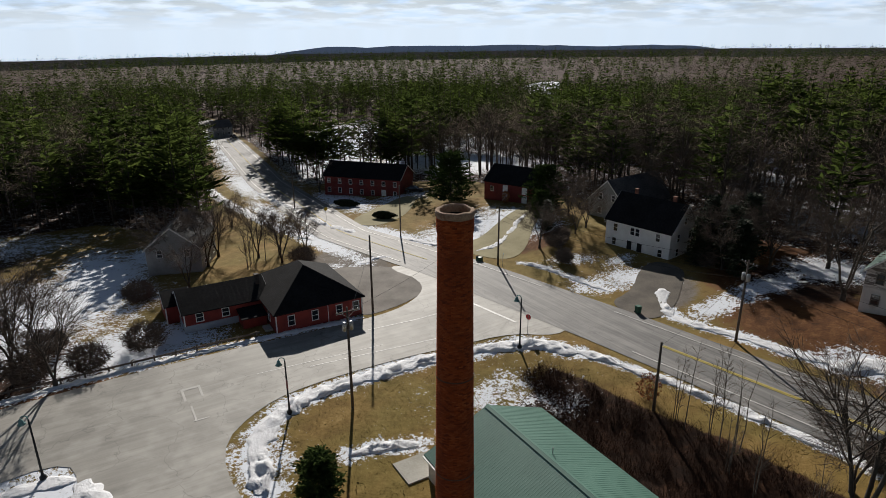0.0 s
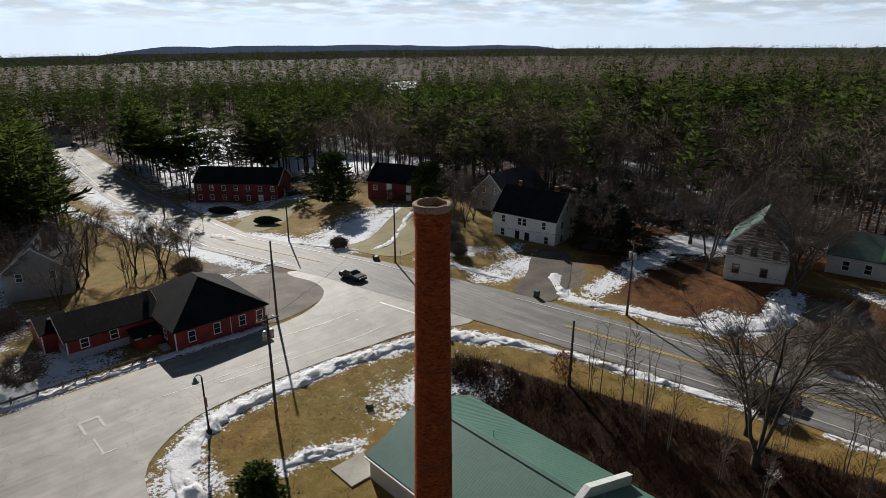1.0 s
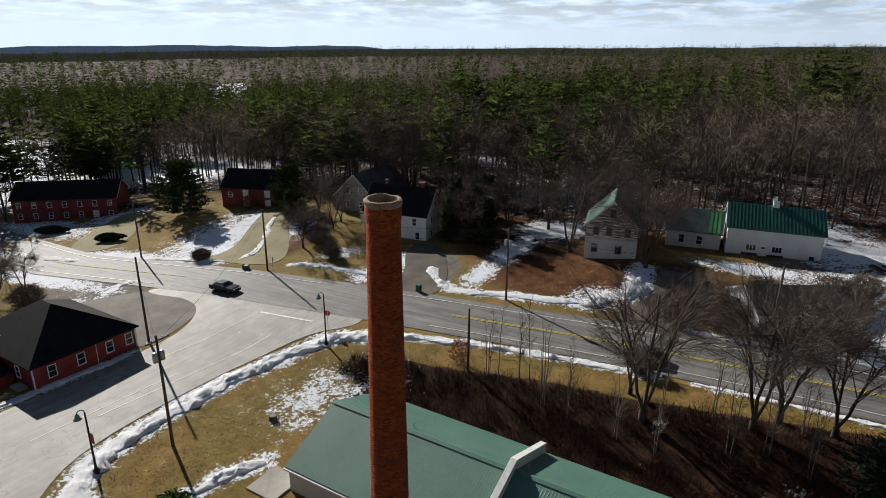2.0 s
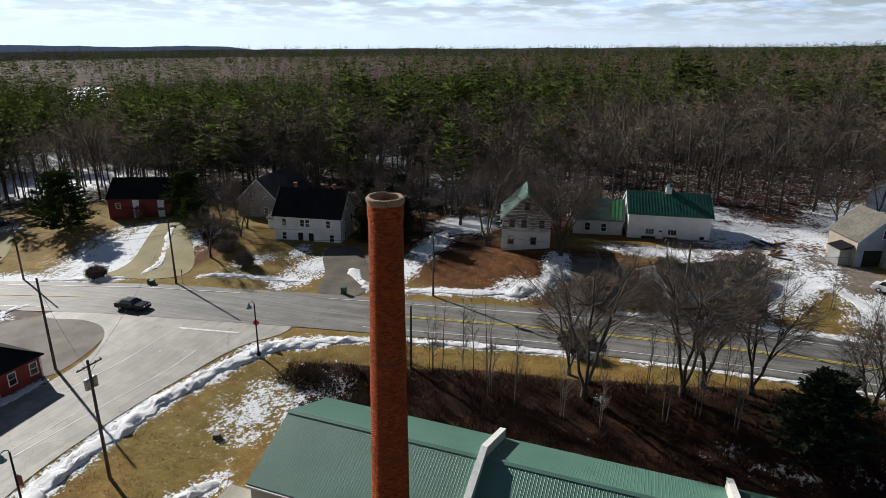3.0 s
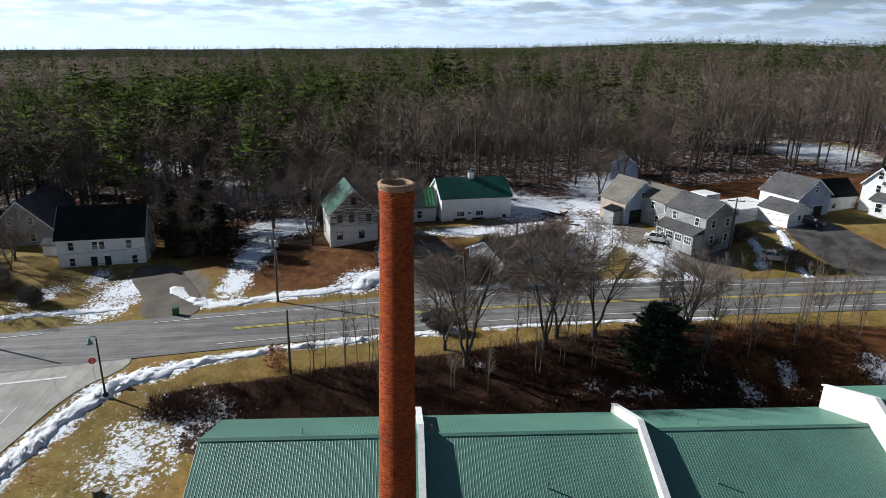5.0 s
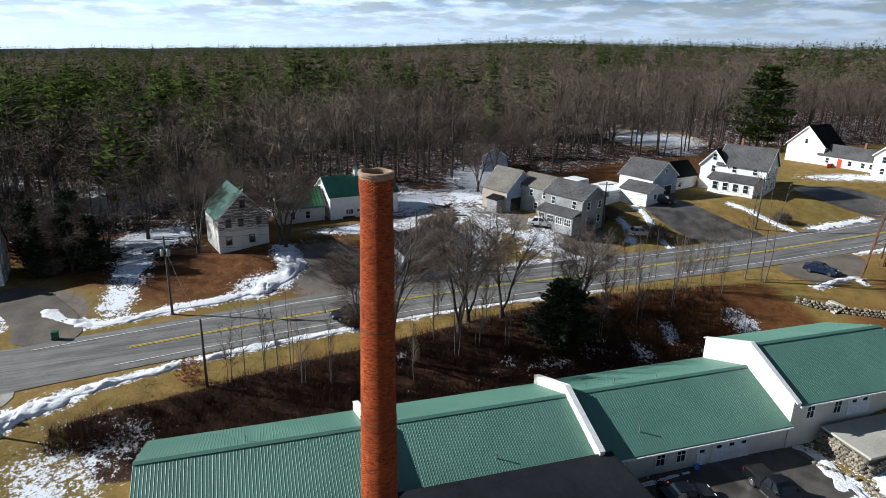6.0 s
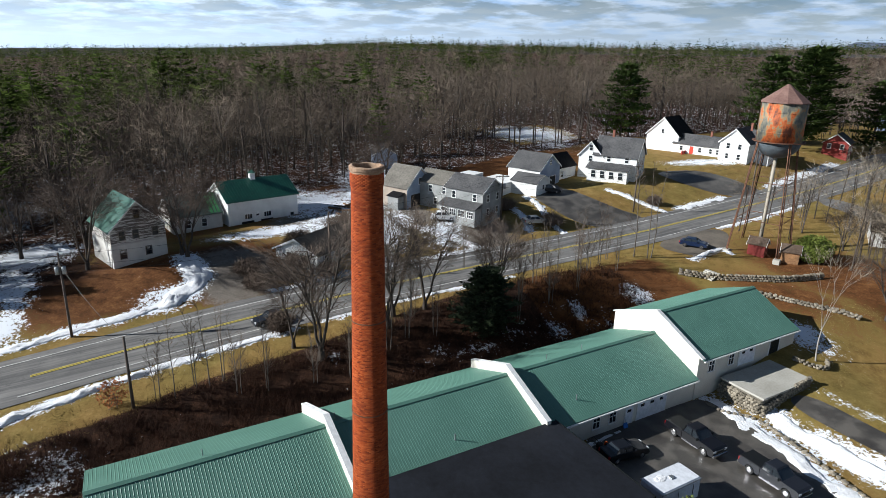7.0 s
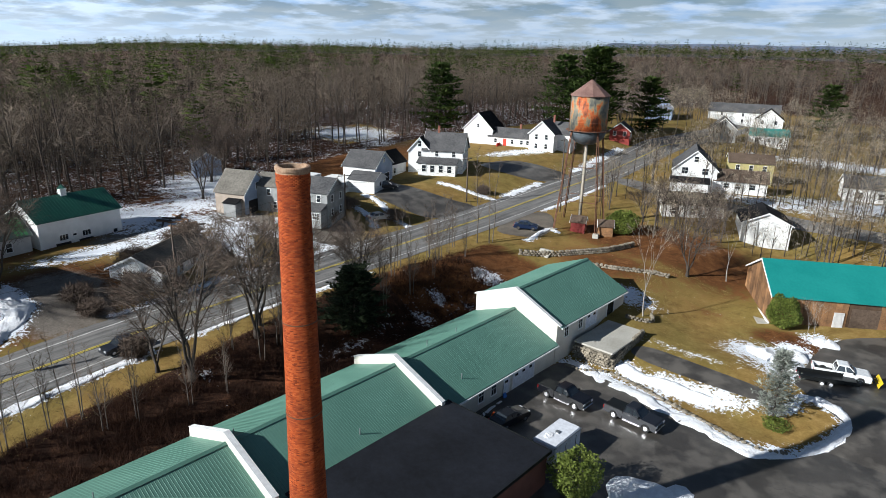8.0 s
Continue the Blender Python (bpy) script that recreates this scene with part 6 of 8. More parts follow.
def wire(a, b, ha, hb, sag=0.9, name="power_line", off=(0, 0)):
    ax, ay, bx, by = POLES[a][0] + off[0], POLES[a][1] + off[1], POLES[b][0] + off[0], POLES[b][1] + off[1]
    za, zb = gz(POLES[a][0], POLES[a][1]) + POLES[a][2] + ha, gz(POLES[b][0], POLES[b][1]) + POLES[b][2] + hb
    n = 14
    p = [Vector((ax + (bx - ax) * i / n, ay + (by - ay) * i / n, za + (zb - za) * i / n - sag * 4 * (i / n) * (1 - i / n))) for i in range(n + 1)]
    d = (p[-1] - p[0]).normalized()
    u = d.cross(Vector((0, 0, 1))).normalized() * 0.016
    w = u.cross(d)
    m = Mesh().add([q + k for q in p for k in (u, w, -u, -w)], [(4 * i + k, 4 * i + (k + 1) % 4, 4 * i + 4 + (k + 1) % 4, 4 * i + 4 + k) for i in range(n) for k in range(4)])
    return tagged(part(name, m, IRON), "thin black overhead wire between poles", "power line", "overhead wires")


for a, b in (("n", "d"), ("d", "a"), ("a", "e"), ("e", "l"), ("l", "g"), ("g", "h"), ("h", "i")):
    for k, (dh, off) in enumerate(((-0.15, (0.0, 0.0)), (-1.6, (0.1, 0.0)), (-2.3, (-0.1, 0.0)))):
        wire(a, b, dh, dh, 1.0 + 0.2 * k, off=off)
wire("a", "c", -0.8, -0.5, 1.2)
wire("c", "k", -1.2, -1.0, 0.7)
wire("f", "e", -0.3, -1.5, 0.6)


def street_lamp(x, y, h, rot):
    ob = thing("street_lamp", x, y, gz(x, y), "slim dark lamp post with a green bell-shaped head", "street lamp", rot, "street lamps")
    part("post", Mesh().lathe([(0.3, -0.4), (0.3, 0.35), (0.13, 0.5), (0.1, 1.2), (0.075, h - 0.3)], 12), IRON, ob, smooth=True)
    arm = Mesh()
    pts = [(0, 0, h - 0.35), (0.05, 0, h - 0.05), (0.3, 0, h + 0.08), (0.55, 0, h), (0.62, 0, h - 0.2)]
    for a, b in zip(pts, pts[1:]):
        arm.tube(a, b, 0.05, 0.045, 8)
    part("arm", arm, LAMP_TEAL, ob)
    part("shade", Mesh().lathe([(0.06, h - 0.18), (0.16, h - 0.3), (0.24, h - 0.62), (0.36, h - 0.74), (0.3, h - 0.74), (0.2, h - 0.6)], 16, 0.62, 0), LAMP_TEAL, ob, "verdigris green bell shade", True)
    part("globe", Mesh().lathe([(0.2, h - 0.68), (0.2, h - 0.8), (0.1, h - 0.9)], 12, 0.62, 0), plain("lamp_glass", (0.5, 0.52, 0.52), 0.2), ob, "pale glass", True)
    return ob


street_lamp(14.9, 57.8, 6.7, 165)
street_lamp(43.8, 55.8, 7.1, 120)
street_lamp(-7.6, 59.2, 6.7, 160)
banner = thing("lamp_banner", 14.75, 57.4, gz(14.9, 57.8) + 3.6, "small dark red banner hung on the lamp post", "banner")
part("cloth", Mesh().box(-0.05, -0.02, -0.65, -0.1, 0, 1.0), DARK_RED_SIDING, banner)
part("bracket", Mesh().tube((-0.03, 0.4, 1.02), (-0.03, -0.7, 1.02), 0.02, 0.02, 5), IRON, banner)


def road_sign(x, y, h, shape, material, label, rot):
    ob = thing("road_sign", x, y, gz(x, y), label, "road sign", rot)
    part("post", Mesh().box(-0.03, 0.03, -0.03, 0.03, -0.3, h), STEEL, ob)
    n, r, t = {"diamond": (4, 0.55, 0), "stop": (8, 0.4, math.pi / 8), "plate": (4, 0.45, math.pi / 4)}[shape]
    m = Mesh().extrude([(r * math.cos(2 * math.pi * i / n + t), h - 0.3 + r * math.sin(2 * math.pi * i / n + t)) for i in range(n)], "y", -0.05, -0.03)
    part("plate", m, material, ob)


road_sign(47.0, 133.0, 2.9, "diamond", plain("sign_yellow", (0.65, 0.40, 0.02), 0.5), "yellow diamond warning sign on a steel post", 20)
road_sign(46.9, 58.2, 2.6, "stop", plain("sign_red", (0.45, 0.02, 0.02), 0.5), "red octagonal stop sign at the junction", 110)
road_sign(59.4, 81.2, 2.4, "plate", plain("sign_blue", (0.04, 0.28, 0.42), 0.5), "small blue street sign near the pole", 60)

# guard rail along the side road
rail = thing("guard_rail", -36, 76.6, -0.7, "low dark timber guard rail along the snowy verge", "guard rail")
for i in range(22):
    part("rail_post", Mesh().box(-0.1, 0.1, -0.1, 0.1, -0.4, 0.75, 0.02), POLE_WOOD, rail, m=Matrix.Translation((i * 2.5, 0.02 * i, 0)))
part("rail_beam", Mesh().box(0, 53, -0.16, -0.1, 0.42, 0.66), POLE_WOOD, rail, m=pose(0, 0, 0, 0, 0, 0.5))
rail = thing("guard_rail", -18, 55.5, -1.0, "low dark timber rail on the snowy corner", "guard rail", 8)
for i in range(4):
    part("rail_post", Mesh().box(-0.1, 0.1, -0.1, 0.1, -0.4, 0.8, 0.02), POLE_WOOD, rail, m=Matrix.Translation((i * 2.4, 0, 0)))
part("rail_beam", Mesh().box(-0.3, 7.6, -0.16, -0.1, 0.45, 0.7), POLE_WOOD, rail)

for x, y, rot, label in ((56.4, 86.4, 20, "dark green wheeled bin tipped over at the kerb"), (62.5, 55.0, -5, "dark green wheeled bin at the road edge")):
    tipped = "tipped" in label
    ob = thing("wheeled_bin", x + 1.2, y, gz(x, y) + (0.1 if not tipped else 0.4), label, "bin", rot)
    b = Mesh().extrude([(-0.27, 0), (0.27, 0), (0.34, 0.95), (-0.34, 0.95)], "y", -0.33, 0.33)
    bod = part("body", b, GREEN_BIN, ob, m=pose(0, 0, 0, 88 if tipped else 0, 0, 0))
    part("lid", Mesh().box(-0.37, 0.37, -0.4, 0.36, 0.95, 1.03, 0.03), GREEN_BIN, bod)
    part("wheel", Mesh().tube((-0.3, 0.33, 0.1), (0.3, 0.33, 0.1), 0.11, 0.11, 12), TYRE, bod)

pad = thing("concrete_pad", 22.4, 43.2, -1.0, "small pale concrete slab at the mill's gable door", "slab")
part("slab", Mesh().box(-1.8, 1.8, -1.8, 1.5, -0.2, 0.14, 0.02), CONCRETE, pad)
st = thing("tree_stump", 29.4, 50.4, -1.0, "cut grey stump in the grass", "stump")
part("trunk", Mesh().lathe([(0.55, -0.2), (0.42, 0.1), (0.38, 0.5)], 12), BARK, st)
part("cut_face", Mesh().lathe([(0.36, 0.5), (0.35, 0.52)], 12), PALE_BARK, st)


# ---- trees ----
def limb(rng, V, T, a, b, r0, r1, sides=3):
    a, b = np.array(a, float), np.array(b, float)
    d = b - a
    d /= np.linalg.norm(d) + 1e-9
    u = np.cross(d, (0.3, 0.2, 0.93) if abs(d[2]) < 0.9 else (1, 0, 0))
    u /= np.linalg.norm(u) + 1e-9
    w = np.cross(d, u)
    o = len(V)
    if sides < 3:
        V.extend((a - u * r0, a + u * r0, b))
        T.append((o, o + 1, o + 2))
        return
    for c, r in ((a, r0), (b, r1)):
        for i in range(sides):
            t = 2 * math.pi * i / sides
            V.append(c + (u * math.cos(t) + w * math.sin(t)) * r)
    for i in range(sides):
        j = (i + 1) % sides
        T += [(o + i, o + j, o + sides + j), (o + i, o + sides + j, o + sides + i)]


def hardwood(seed, h, levels, twig, spread=0.55, trunk=0.02, twigs_per=6, low=0.25, forks=(2, 3), sides=(6, 4, 3), stems=1, along=0.4, fine=2):
    """A bare deciduous tree: (wood vertices, triangles), (twig vertices, triangles)."""
    rng = random.Random(seed)
    W, WT, K, KT = [], [], [], []

    def sprig(p, d, length, n):
        for _ in range(n):
            d2 = (Vector(d) + Vector((rng.uniform(-1, 1), rng.uniform(-1, 1), rng.uniform(-0.25, 0.9))) * 0.7).normalized()
            L = length * rng.uniform(0.5, 1.25)
            end = Vector(p) + d2 * L
            s = d2.orthogonal().normalized() * twig
            s.rotate(Matrix.Rotation(rng.uniform(0, 3.14), 3, d2))
            o = len(K)
            K.extend([Vector(p) - s, Vector(p) + s, end])
            KT.append((o, o + 1, o + 2))
            for _ in range(fine):
                q = Vector(p).lerp(end, rng.uniform(0.25, 0.8))
                e2 = q + (d2 + Vector((rng.uniform(-1, 1), rng.uniform(-1, 1), rng.uniform(-0.2, 0.8))) * 0.8).normalized() * L * rng.uniform(0.35, 0.65)
                o = len(K)
                K.extend([q - s * 0.75, q + s * 0.75, e2])
                KT.append((o, o + 1, o + 2))

    def grow(p, d, length, r, level):
        n = 3 if level < 2 else 2
        for _ in range(n):
            d2 = (Vector(d) + Vector((rng.uniform(-1, 1), rng.uniform(-1, 1), rng.uniform(-0.1, 0.45))) * 0.10).normalized()
            q = p + d2 * (length / n)
            limb(rng, W, WT, p, q, r, r * 0.86, sides[min(level, 2)])
            p, r, d = q, r * 0.86, d2
            if level >= 1 and rng.random() < along:
                sprig(p, d, min(length * 0.7, h * 0.11), 2)
        if level >= levels:
            sprig(p, d, min(length * 0.95, h * 0.13), twigs_per)
            return
        k = rng.randint(*forks)
        base = rng.uniform(0, 6.28)
        for i in range(k):
            az = base + i * 6.283 / k + rng.uniform(-0.4, 0.4)
            side = Vector(d).orthogonal().normalized()
            side.rotate(Matrix.Rotation(az, 3, Vector(d)))
            sp = spread * rng.uniform(0.55, 1.25)
            d3 = (Vector(d) + side * sp + Vector((0, 0, 0.16))).normalized()
            grow(p, d3, length * rng.uniform(0.66, 0.88), r * rng.uniform(0.58, 0.76), level + 1)

    for k in range(stems):
        a = 6.283 * k / stems + rng.uniform(-0.5, 0.5)
        out = 0.0 if stems == 1 else rng.uniform(0.12, 0.34)
        grow(Vector((0.02 * h * math.cos(a) * (stems > 1), 0.02 * h * math.sin(a) * (stems > 1), -0.4)), Vector((out * math.cos(a), out * math.sin(a), 1)).normalized(), h * low * rng.uniform(0.8, 1.2) + 0.4, h * trunk * rng.uniform(0.8, 1.1), 0)
    s = h / max(v[2] for v in K)
    return (np.array(W) * s, np.array(WT)), (np.array(K) * s, np.array(KT))


def pine(seed, h, whorls, per, tufts, tuft, reach=0.26, bare=0.18, droop=0.0, narrow=1.0, sides=(6, 3)):
    """A conifer: a trunk and whorls of boughs, each set with many small needle tufts."""
    rng = random.Random(seed)
    W, WT, K, KT = [], [], [], []
    limb(rng, W, WT, (0, 0, -0.3), (0, 0, h * 0.97), h * 0.016, h * 0.003, sides[0])
    for k in range(whorls):
        f = bare + (1 - bare) * (k + rng.uniform(-0.3, 0.3)) / whorls
        f = min(0.985, max(bare, f))
        z = h * f
        g = (1 - f) / (1 - bare)
        base = reach * h * narrow * (0.25 + 0.95 * g ** 0.8) * min(1.0, 0.55 + 2.2 * (f - bare))
        a0 = rng.uniform(0, 6.28)
        for i in range(per):
            a = a0 + 6.283 * i / per + rng.uniform(-0.35, 0.35)
            L = base * rng.uniform(0.55, 1.2)
            up = rng.uniform(0.02, 0.28) - droop
            tip = Vector((math.cos(a) * L, math.sin(a) * L, z + L * up))
            limb(rng, W, WT, (0, 0, z), tip, h * 0.0035, h * 0.001, sides[1])
            for t in range(tufts):
                s = rng.uniform(0.3, 1.05)
                c = Vector((0, 0, z)).lerp(tip, s)
                c += Vector((rng.gauss(0, 1), rng.gauss(0, 1), rng.gauss(0, 0.35))) * tuft * 0.55
                d = Vector((math.cos(a), math.sin(a), up)) + Vector((rng.uniform(-1, 1), rng.uniform(-1, 1), rng.uniform(-0.25, 0.6))) * 0.9
                d.normalize()
                sd = d.orthogonal().normalized()
                sd.rotate(Matrix.Rotation(rng.uniform(-0.7, 0.7), 3, d))
                if abs(sd.z) > 0.75:
                    sd = Vector((-d.y, d.x, 0.2)).normalized()
                w = tuft * rng.uniform(0.17, 0.32)
                l = tuft * rng.uniform(0.7, 1.3)
                o = len(K)
                K.extend([c - d * l * 0.4, c + sd * w, c + d * l * 0.8])
                K.extend([c - d * l * 0.4, c + d * l * 0.8, c - sd * w + Vector((0, 0, 0.1 * l))])
                KT += [(o, o + 1, o + 2), (o + 3, o + 4, o + 5)]
    return (np.array(W), np.array(WT)), (np.array(K), np.array(KT))


def tree_thing(name, shapes, x, y, rot, s, label, category, mats, parts=("trunk", "crown"), group=""):
    """A tree that stands by itself, with its trunk and its crown."""
    ob = thing(name, x, y, gz(x, y), label, category, rot, group)
    ob.scale = (s, s, s)
    for nm, (v, t), m in zip(parts, shapes, mats):
        me = soup(nm, v, t, m)
        part(nm, me, None, ob)
    return ob


def tree_copies(first, spots):
    for x, y, rot, s in spots:
        c = copy_thing(first, pose(x, y, gz(x, y), 0, 0, rot))
        c.scale = (s, s, s)


HARD = "bare deciduous tree with dark limbs and fine twigs"


def vase_tree(seed, h, w, boughs, stems=3):
    """A yard maple: a few stems from low down, boughs bending outwards, a round crown of fine twigs."""
    rng = random.Random(seed)
    W, WT, K, KT = [], [], [], []
    centre = Vector((0, 0, h * 0.6))

    def bend(a, b, r0, r1, lift, n=3, sides=4):
        prev = Vector(a)
        for i in range(1, n + 1):
            t = i / n
            p = Vector(a).lerp(b, t) + Vector((rng.uniform(-1, 1) * 0.015 * h, rng.uniform(-1, 1) * 0.015 * h, lift * math.sin(math.pi * t))) * (i < n)
            limb(rng, W, WT, prev, p, r0 + (r1 - r0) * (i - 1) / n, r0 + (r1 - r0) * t, sides)
            prev = p

    def twigs(a, b, n, length):
        for _ in range(n):
            p = a.lerp(b, 0.15 + 0.9 * rng.random()) + Vector((rng.gauss(0, 1), rng.gauss(0, 1), rng.gauss(0, 1))) * w * 0.02
            d = ((p - centre).normalized() * 0.7 + Vector((rng.uniform(-1, 1), rng.uniform(-1, 1), rng.uniform(-0.3, 1.0))) * 0.8).normalized()
            e = p + d * length * rng.uniform(0.5, 1.3)
            s = d.orthogonal().normalized()
            s.rotate(Matrix.Rotation(rng.uniform(0, 3.14), 3, d))
            s *= 0.013
            for q0, q1, k in ((p, e, 1.0), (p.lerp(e, 0.35), p.lerp(e, 0.4) + (d + Vector((rng.uniform(-1, 1), rng.uniform(-1, 1), rng.uniform(-0.5, 0.8)))).normalized() * length * 0.55, 0.7)):
                o = len(K)
                K.extend([q0 - s * k, q0 + s * k, q1])
                KT.append((o, o + 1, o + 2))

    limb(rng, W, WT, (0, 0, -0.4), (0, 0, h * 0.06), h * 0.024, h * 0.02, 7)
    for k in range(stems):
        a = 6.283 * k / stems + rng.uniform(-0.4, 0.4)
        top = Vector((math.cos(a) * w * 0.16, math.sin(a) * w * 0.16, h * rng.uniform(0.5, 0.66)))
        bend((0, 0, h * 0.05), top, h * 0.0105, h * 0.0055, 0, 4, 5)
        for i in range(boughs):
            f = 0.35 + 0.65 * i / max(1, boughs - 1)
            p = Vector((0, 0, h * 0.05)).lerp(top, f)
            az = a + rng.uniform(-1.5, 1.5) + (3.14 if i % 4 == 3 else 0)
            up = -0.35 + 1.3 * rng.random() * (0.5 + 0.5 * f)
            c = math.sqrt(max(0.06, 1 - min(0.97, abs(up)) ** 2))
            e = centre + Vector((math.cos(az) * c * w / 2, math.sin(az) * c * w / 2, min(0.97, up) * h * 0.38)) * rng.uniform(0.7, 0.95)
            bend(p, e, h * 0.0040, h * 0.0013, h * 0.035, 3, 3)
            twigs(p.lerp(e, 0.3), e, 26, h * 0.085)
            for j in range(3):
                q = p.lerp(e, rng.uniform(0.35, 0.75))
                d = ((e - p).normalized() + Vector((rng.uniform(-1, 1), rng.uniform(-1, 1), rng.uniform(-0.4, 0.9))) * 0.7).normalized()
                g = q + d * (e - p).length * rng.uniform(0.3, 0.5)
                limb(rng, W, WT, q, g, h * 0.0018, h * 0.0008, 3)
                twigs(q, g, 17, h * 0.07)
    return (np.array(W), np.array(WT)), (np.array(K), np.array(KT))


big = [vase_tree(40 + k, 14.0, 11.5 + k, 11 + k, 3) for k in range(3)]
SPOTS = (
    # big bare trees between the mill and the road
    [(46.9, 17.2, 10, 1.38), (49.4, 7.6, 190, 1.3), (51.8, 1.0, 120, 1.12), (84.6, 39.2, 0, 1.2), (80.6, 26.0, 140, 1.15), (95.5, 39.0, 30, 1.2), (87, 62, 100, 0.9), (95, 35, 100, 1.1), (97, 48, 210, 1.1), (-14, 79, 20, 0.95), (34.5, 110, 20, 0.62), (31, 115, 50, 0.62), (37, 122, 0, 0.6), (57, 165, 0, 0.9), (27, 138, 90, 0.7), (26, 112, 10, 0.9), (20, 118, 30, 1.0), (99, 70, 50, 1.1), (12, 101, 80, 0.7)],
    [(50.2, 19.4, 250, 0.85), (17, 112, 10, 0.9), (-6.5, 76.5, 0, 0.95), (52, -11, 310, 0.85), (119, -25, 60, 1.1), (122, -30, 200, 1.15), (106, -16, 20, 0.9), (113, -32, 120, 1.1), (-11, 84, 200, 1.0), (84, 57, 270, 0.8), (104, 84, 200, 1.1), (50, -9, 70, 0.8)],
    [(20.0, -51.0, 0, 0.95), (25, -70, 30, 0.75), (31, -72.5, 90, 0.8), (36.5, -70, 10, 0.7), (-9.5, 81.5, 140, 1.1), (10.5, 113, 80, 0.95), (70, 84.5, 20, 0.75), (52.0, 5.6, 20, 1.2), (82.0, 26.6, 30, 1.1), (82.5, 86, 140, 0.7), (28.5, 105.5, 0, 0.8), (90, 53, 200, 0.95), (95, 60, 20, 1.0), (86, 95, 60, 0.8), (78.5, 84.5, 60, 0.6)],
)
LABELS = ("spreading bare tree with dark forked trunk beside the road", "tall bare tree with crooked dark limbs", "wide-crowned bare maple with fine twigs")
for shapes, spots, lab in zip(big, SPOTS, LABELS):
    x, y, r, s = spots[0]
    tr = tree_thing("bare_tree", shapes, x, y, r, s, lab, "tree", (BARK, TWIG), group="bare trees")
    tree_copies(tr, spots[1:])

def sapling(seed, h, stems):
    """A young tree: straight slim stems with short rising side shoots."""
    rng = random.Random(seed)
    W, WT, K, KT = [], [], [], []
    for k in range(stems):
        a = 6.283 * k / stems + rng.uniform(-0.6, 0.6)
        hh = h * (1.0 if k == 0 else rng.uniform(0.7, 0.95))
        foot = Vector((math.cos(a), math.sin(a), 0)) * (0.0 if stems == 1 else rng.uniform(0.15, 0.5))
        lean = Vector((math.cos(a), math.sin(a), 0)) * hh * rng.uniform(0.01, 0.09)
        pts = [foot + lean * (t * t) + Vector((rng.uniform(-1, 1), rng.uniform(-1, 1), 0)) * 0.012 * hh * (t > 0) + Vector((0, 0, hh * t - 0.2)) for t in (0, 0.3, 0.6, 0.82, 1.0)]
        for i, (p, q) in enumerate(zip(pts, pts[1:])):
            limb(rng, W, WT, p, q, hh * 0.0066 * (1 - 0.22 * i), hh * 0.0066 * (0.78 - 0.22 * i), 5)
        for i in range(44):
            t = 0.22 + 0.76 * rng.random()
            j = min(3, [t >= v for v in (0.3, 0.6, 0.82)].count(True))
            lo, hi = (0, 0.3, 0.6, 0.82)[j], (0.3, 0.6, 0.82, 1.0)[j]
            p = pts[j].lerp(pts[j + 1], (t - lo) / (hi - lo))
            az = rng.uniform(0, 6.283)
            d = Vector((math.cos(az), math.sin(az), rng.uniform(0.7, 1.8))).normalized()
            L = hh * (0.07 + 0.16 * (1 - t)) * rng.uniform(0.5, 1.2)
            e = p + d * L
            s = d.orthogonal().normalized() * 0.016
            for q0, q1 in [(p, e)] + [(p.lerp(e, f), p.lerp(e, f) + (d + Vector((rng.uniform(-1, 1), rng.uniform(-1, 1), rng.uniform(-0.2, 0.8))) * 0.7).normalized() * L * 0.5) for f in (0.3, 0.5, 0.65, 0.8)]:
                o = len(K)
                K.extend([q0 - s, q0 + s, q1])
                KT.append((o, o + 1, o + 2))
    return (np.array(W), np.array(WT)), (np.array(K), np.array(KT))


thin = [sapling(60 + k, 11.5, 1 + k) for k in range(3)]
THIN = (
    [(46.5, 33.0, 0, 0.85), (47.0, 29.5, 80, 0.9), (55.5, -16.5, 10, 0.8), (51.9, -37.7, 0, 1.45), (54.5, -24, 30, 0.8), (26.0, 107, 30, 1.0)],
    [(47.4, 30.8, 30, 0.8), (47.6, 28.0, 160, 0.85), (53.8, -20.5, 200, 0.9), (50.2, -39.4, 90, 1.4), (54.0, -28, 20, 0.75), (24.0, 108.5, 30, 1.05), (62, -11.5, 0, 0.8), (53.2, -33, 0, 0.8), (44.5, 24, 20, 0.8), (46, 9, 70, 0.85), (45.5, -10, 10, 0.8), (43.5, 15, 0, 0.7), (47.5, -22, 0, 0.8), (46.2, 2.5, 50, 0.75), (52.2, -30.5, 0, 0.9), (50.5, 16, 0, 0.7), (49, 11, 0, 0.8)],
    [(49.5, -13.0, 10, 0.9), (47.0, 34.5, 200, 0.75), (53.0, -26.5, 140, 0.85), (55.0, 8.5, 30, 0.7), (29.5, 110.5, 0, 1.0), (74, -10, 0, 0.6), (78, -17, 0, 0.55), (22.5, 105.0, 120, 0.9), (45, 27, 0, 0.8), (44, 19, 0, 0.75), (47, 6, 190, 0.9), (48, -6, 0, 0.85), (46.5, -16, 0, 0.9), (51, -27, 10, 0.9), (49, -31, 60, 0.8), (50.5, 3.5, 0, 0.75), (51.5, -17, 0, 0.85)],
)
for shapes, spots in zip(thin, THIN):
    x, y, r, s = spots[0]
    tr = tree_thing("slender_tree", shapes, x, y, r, s, "slender bare young tree on the bank", "tree", (GREY_BARK, TWIG), group="slender trees")
    tree_copies(tr, spots[1:])

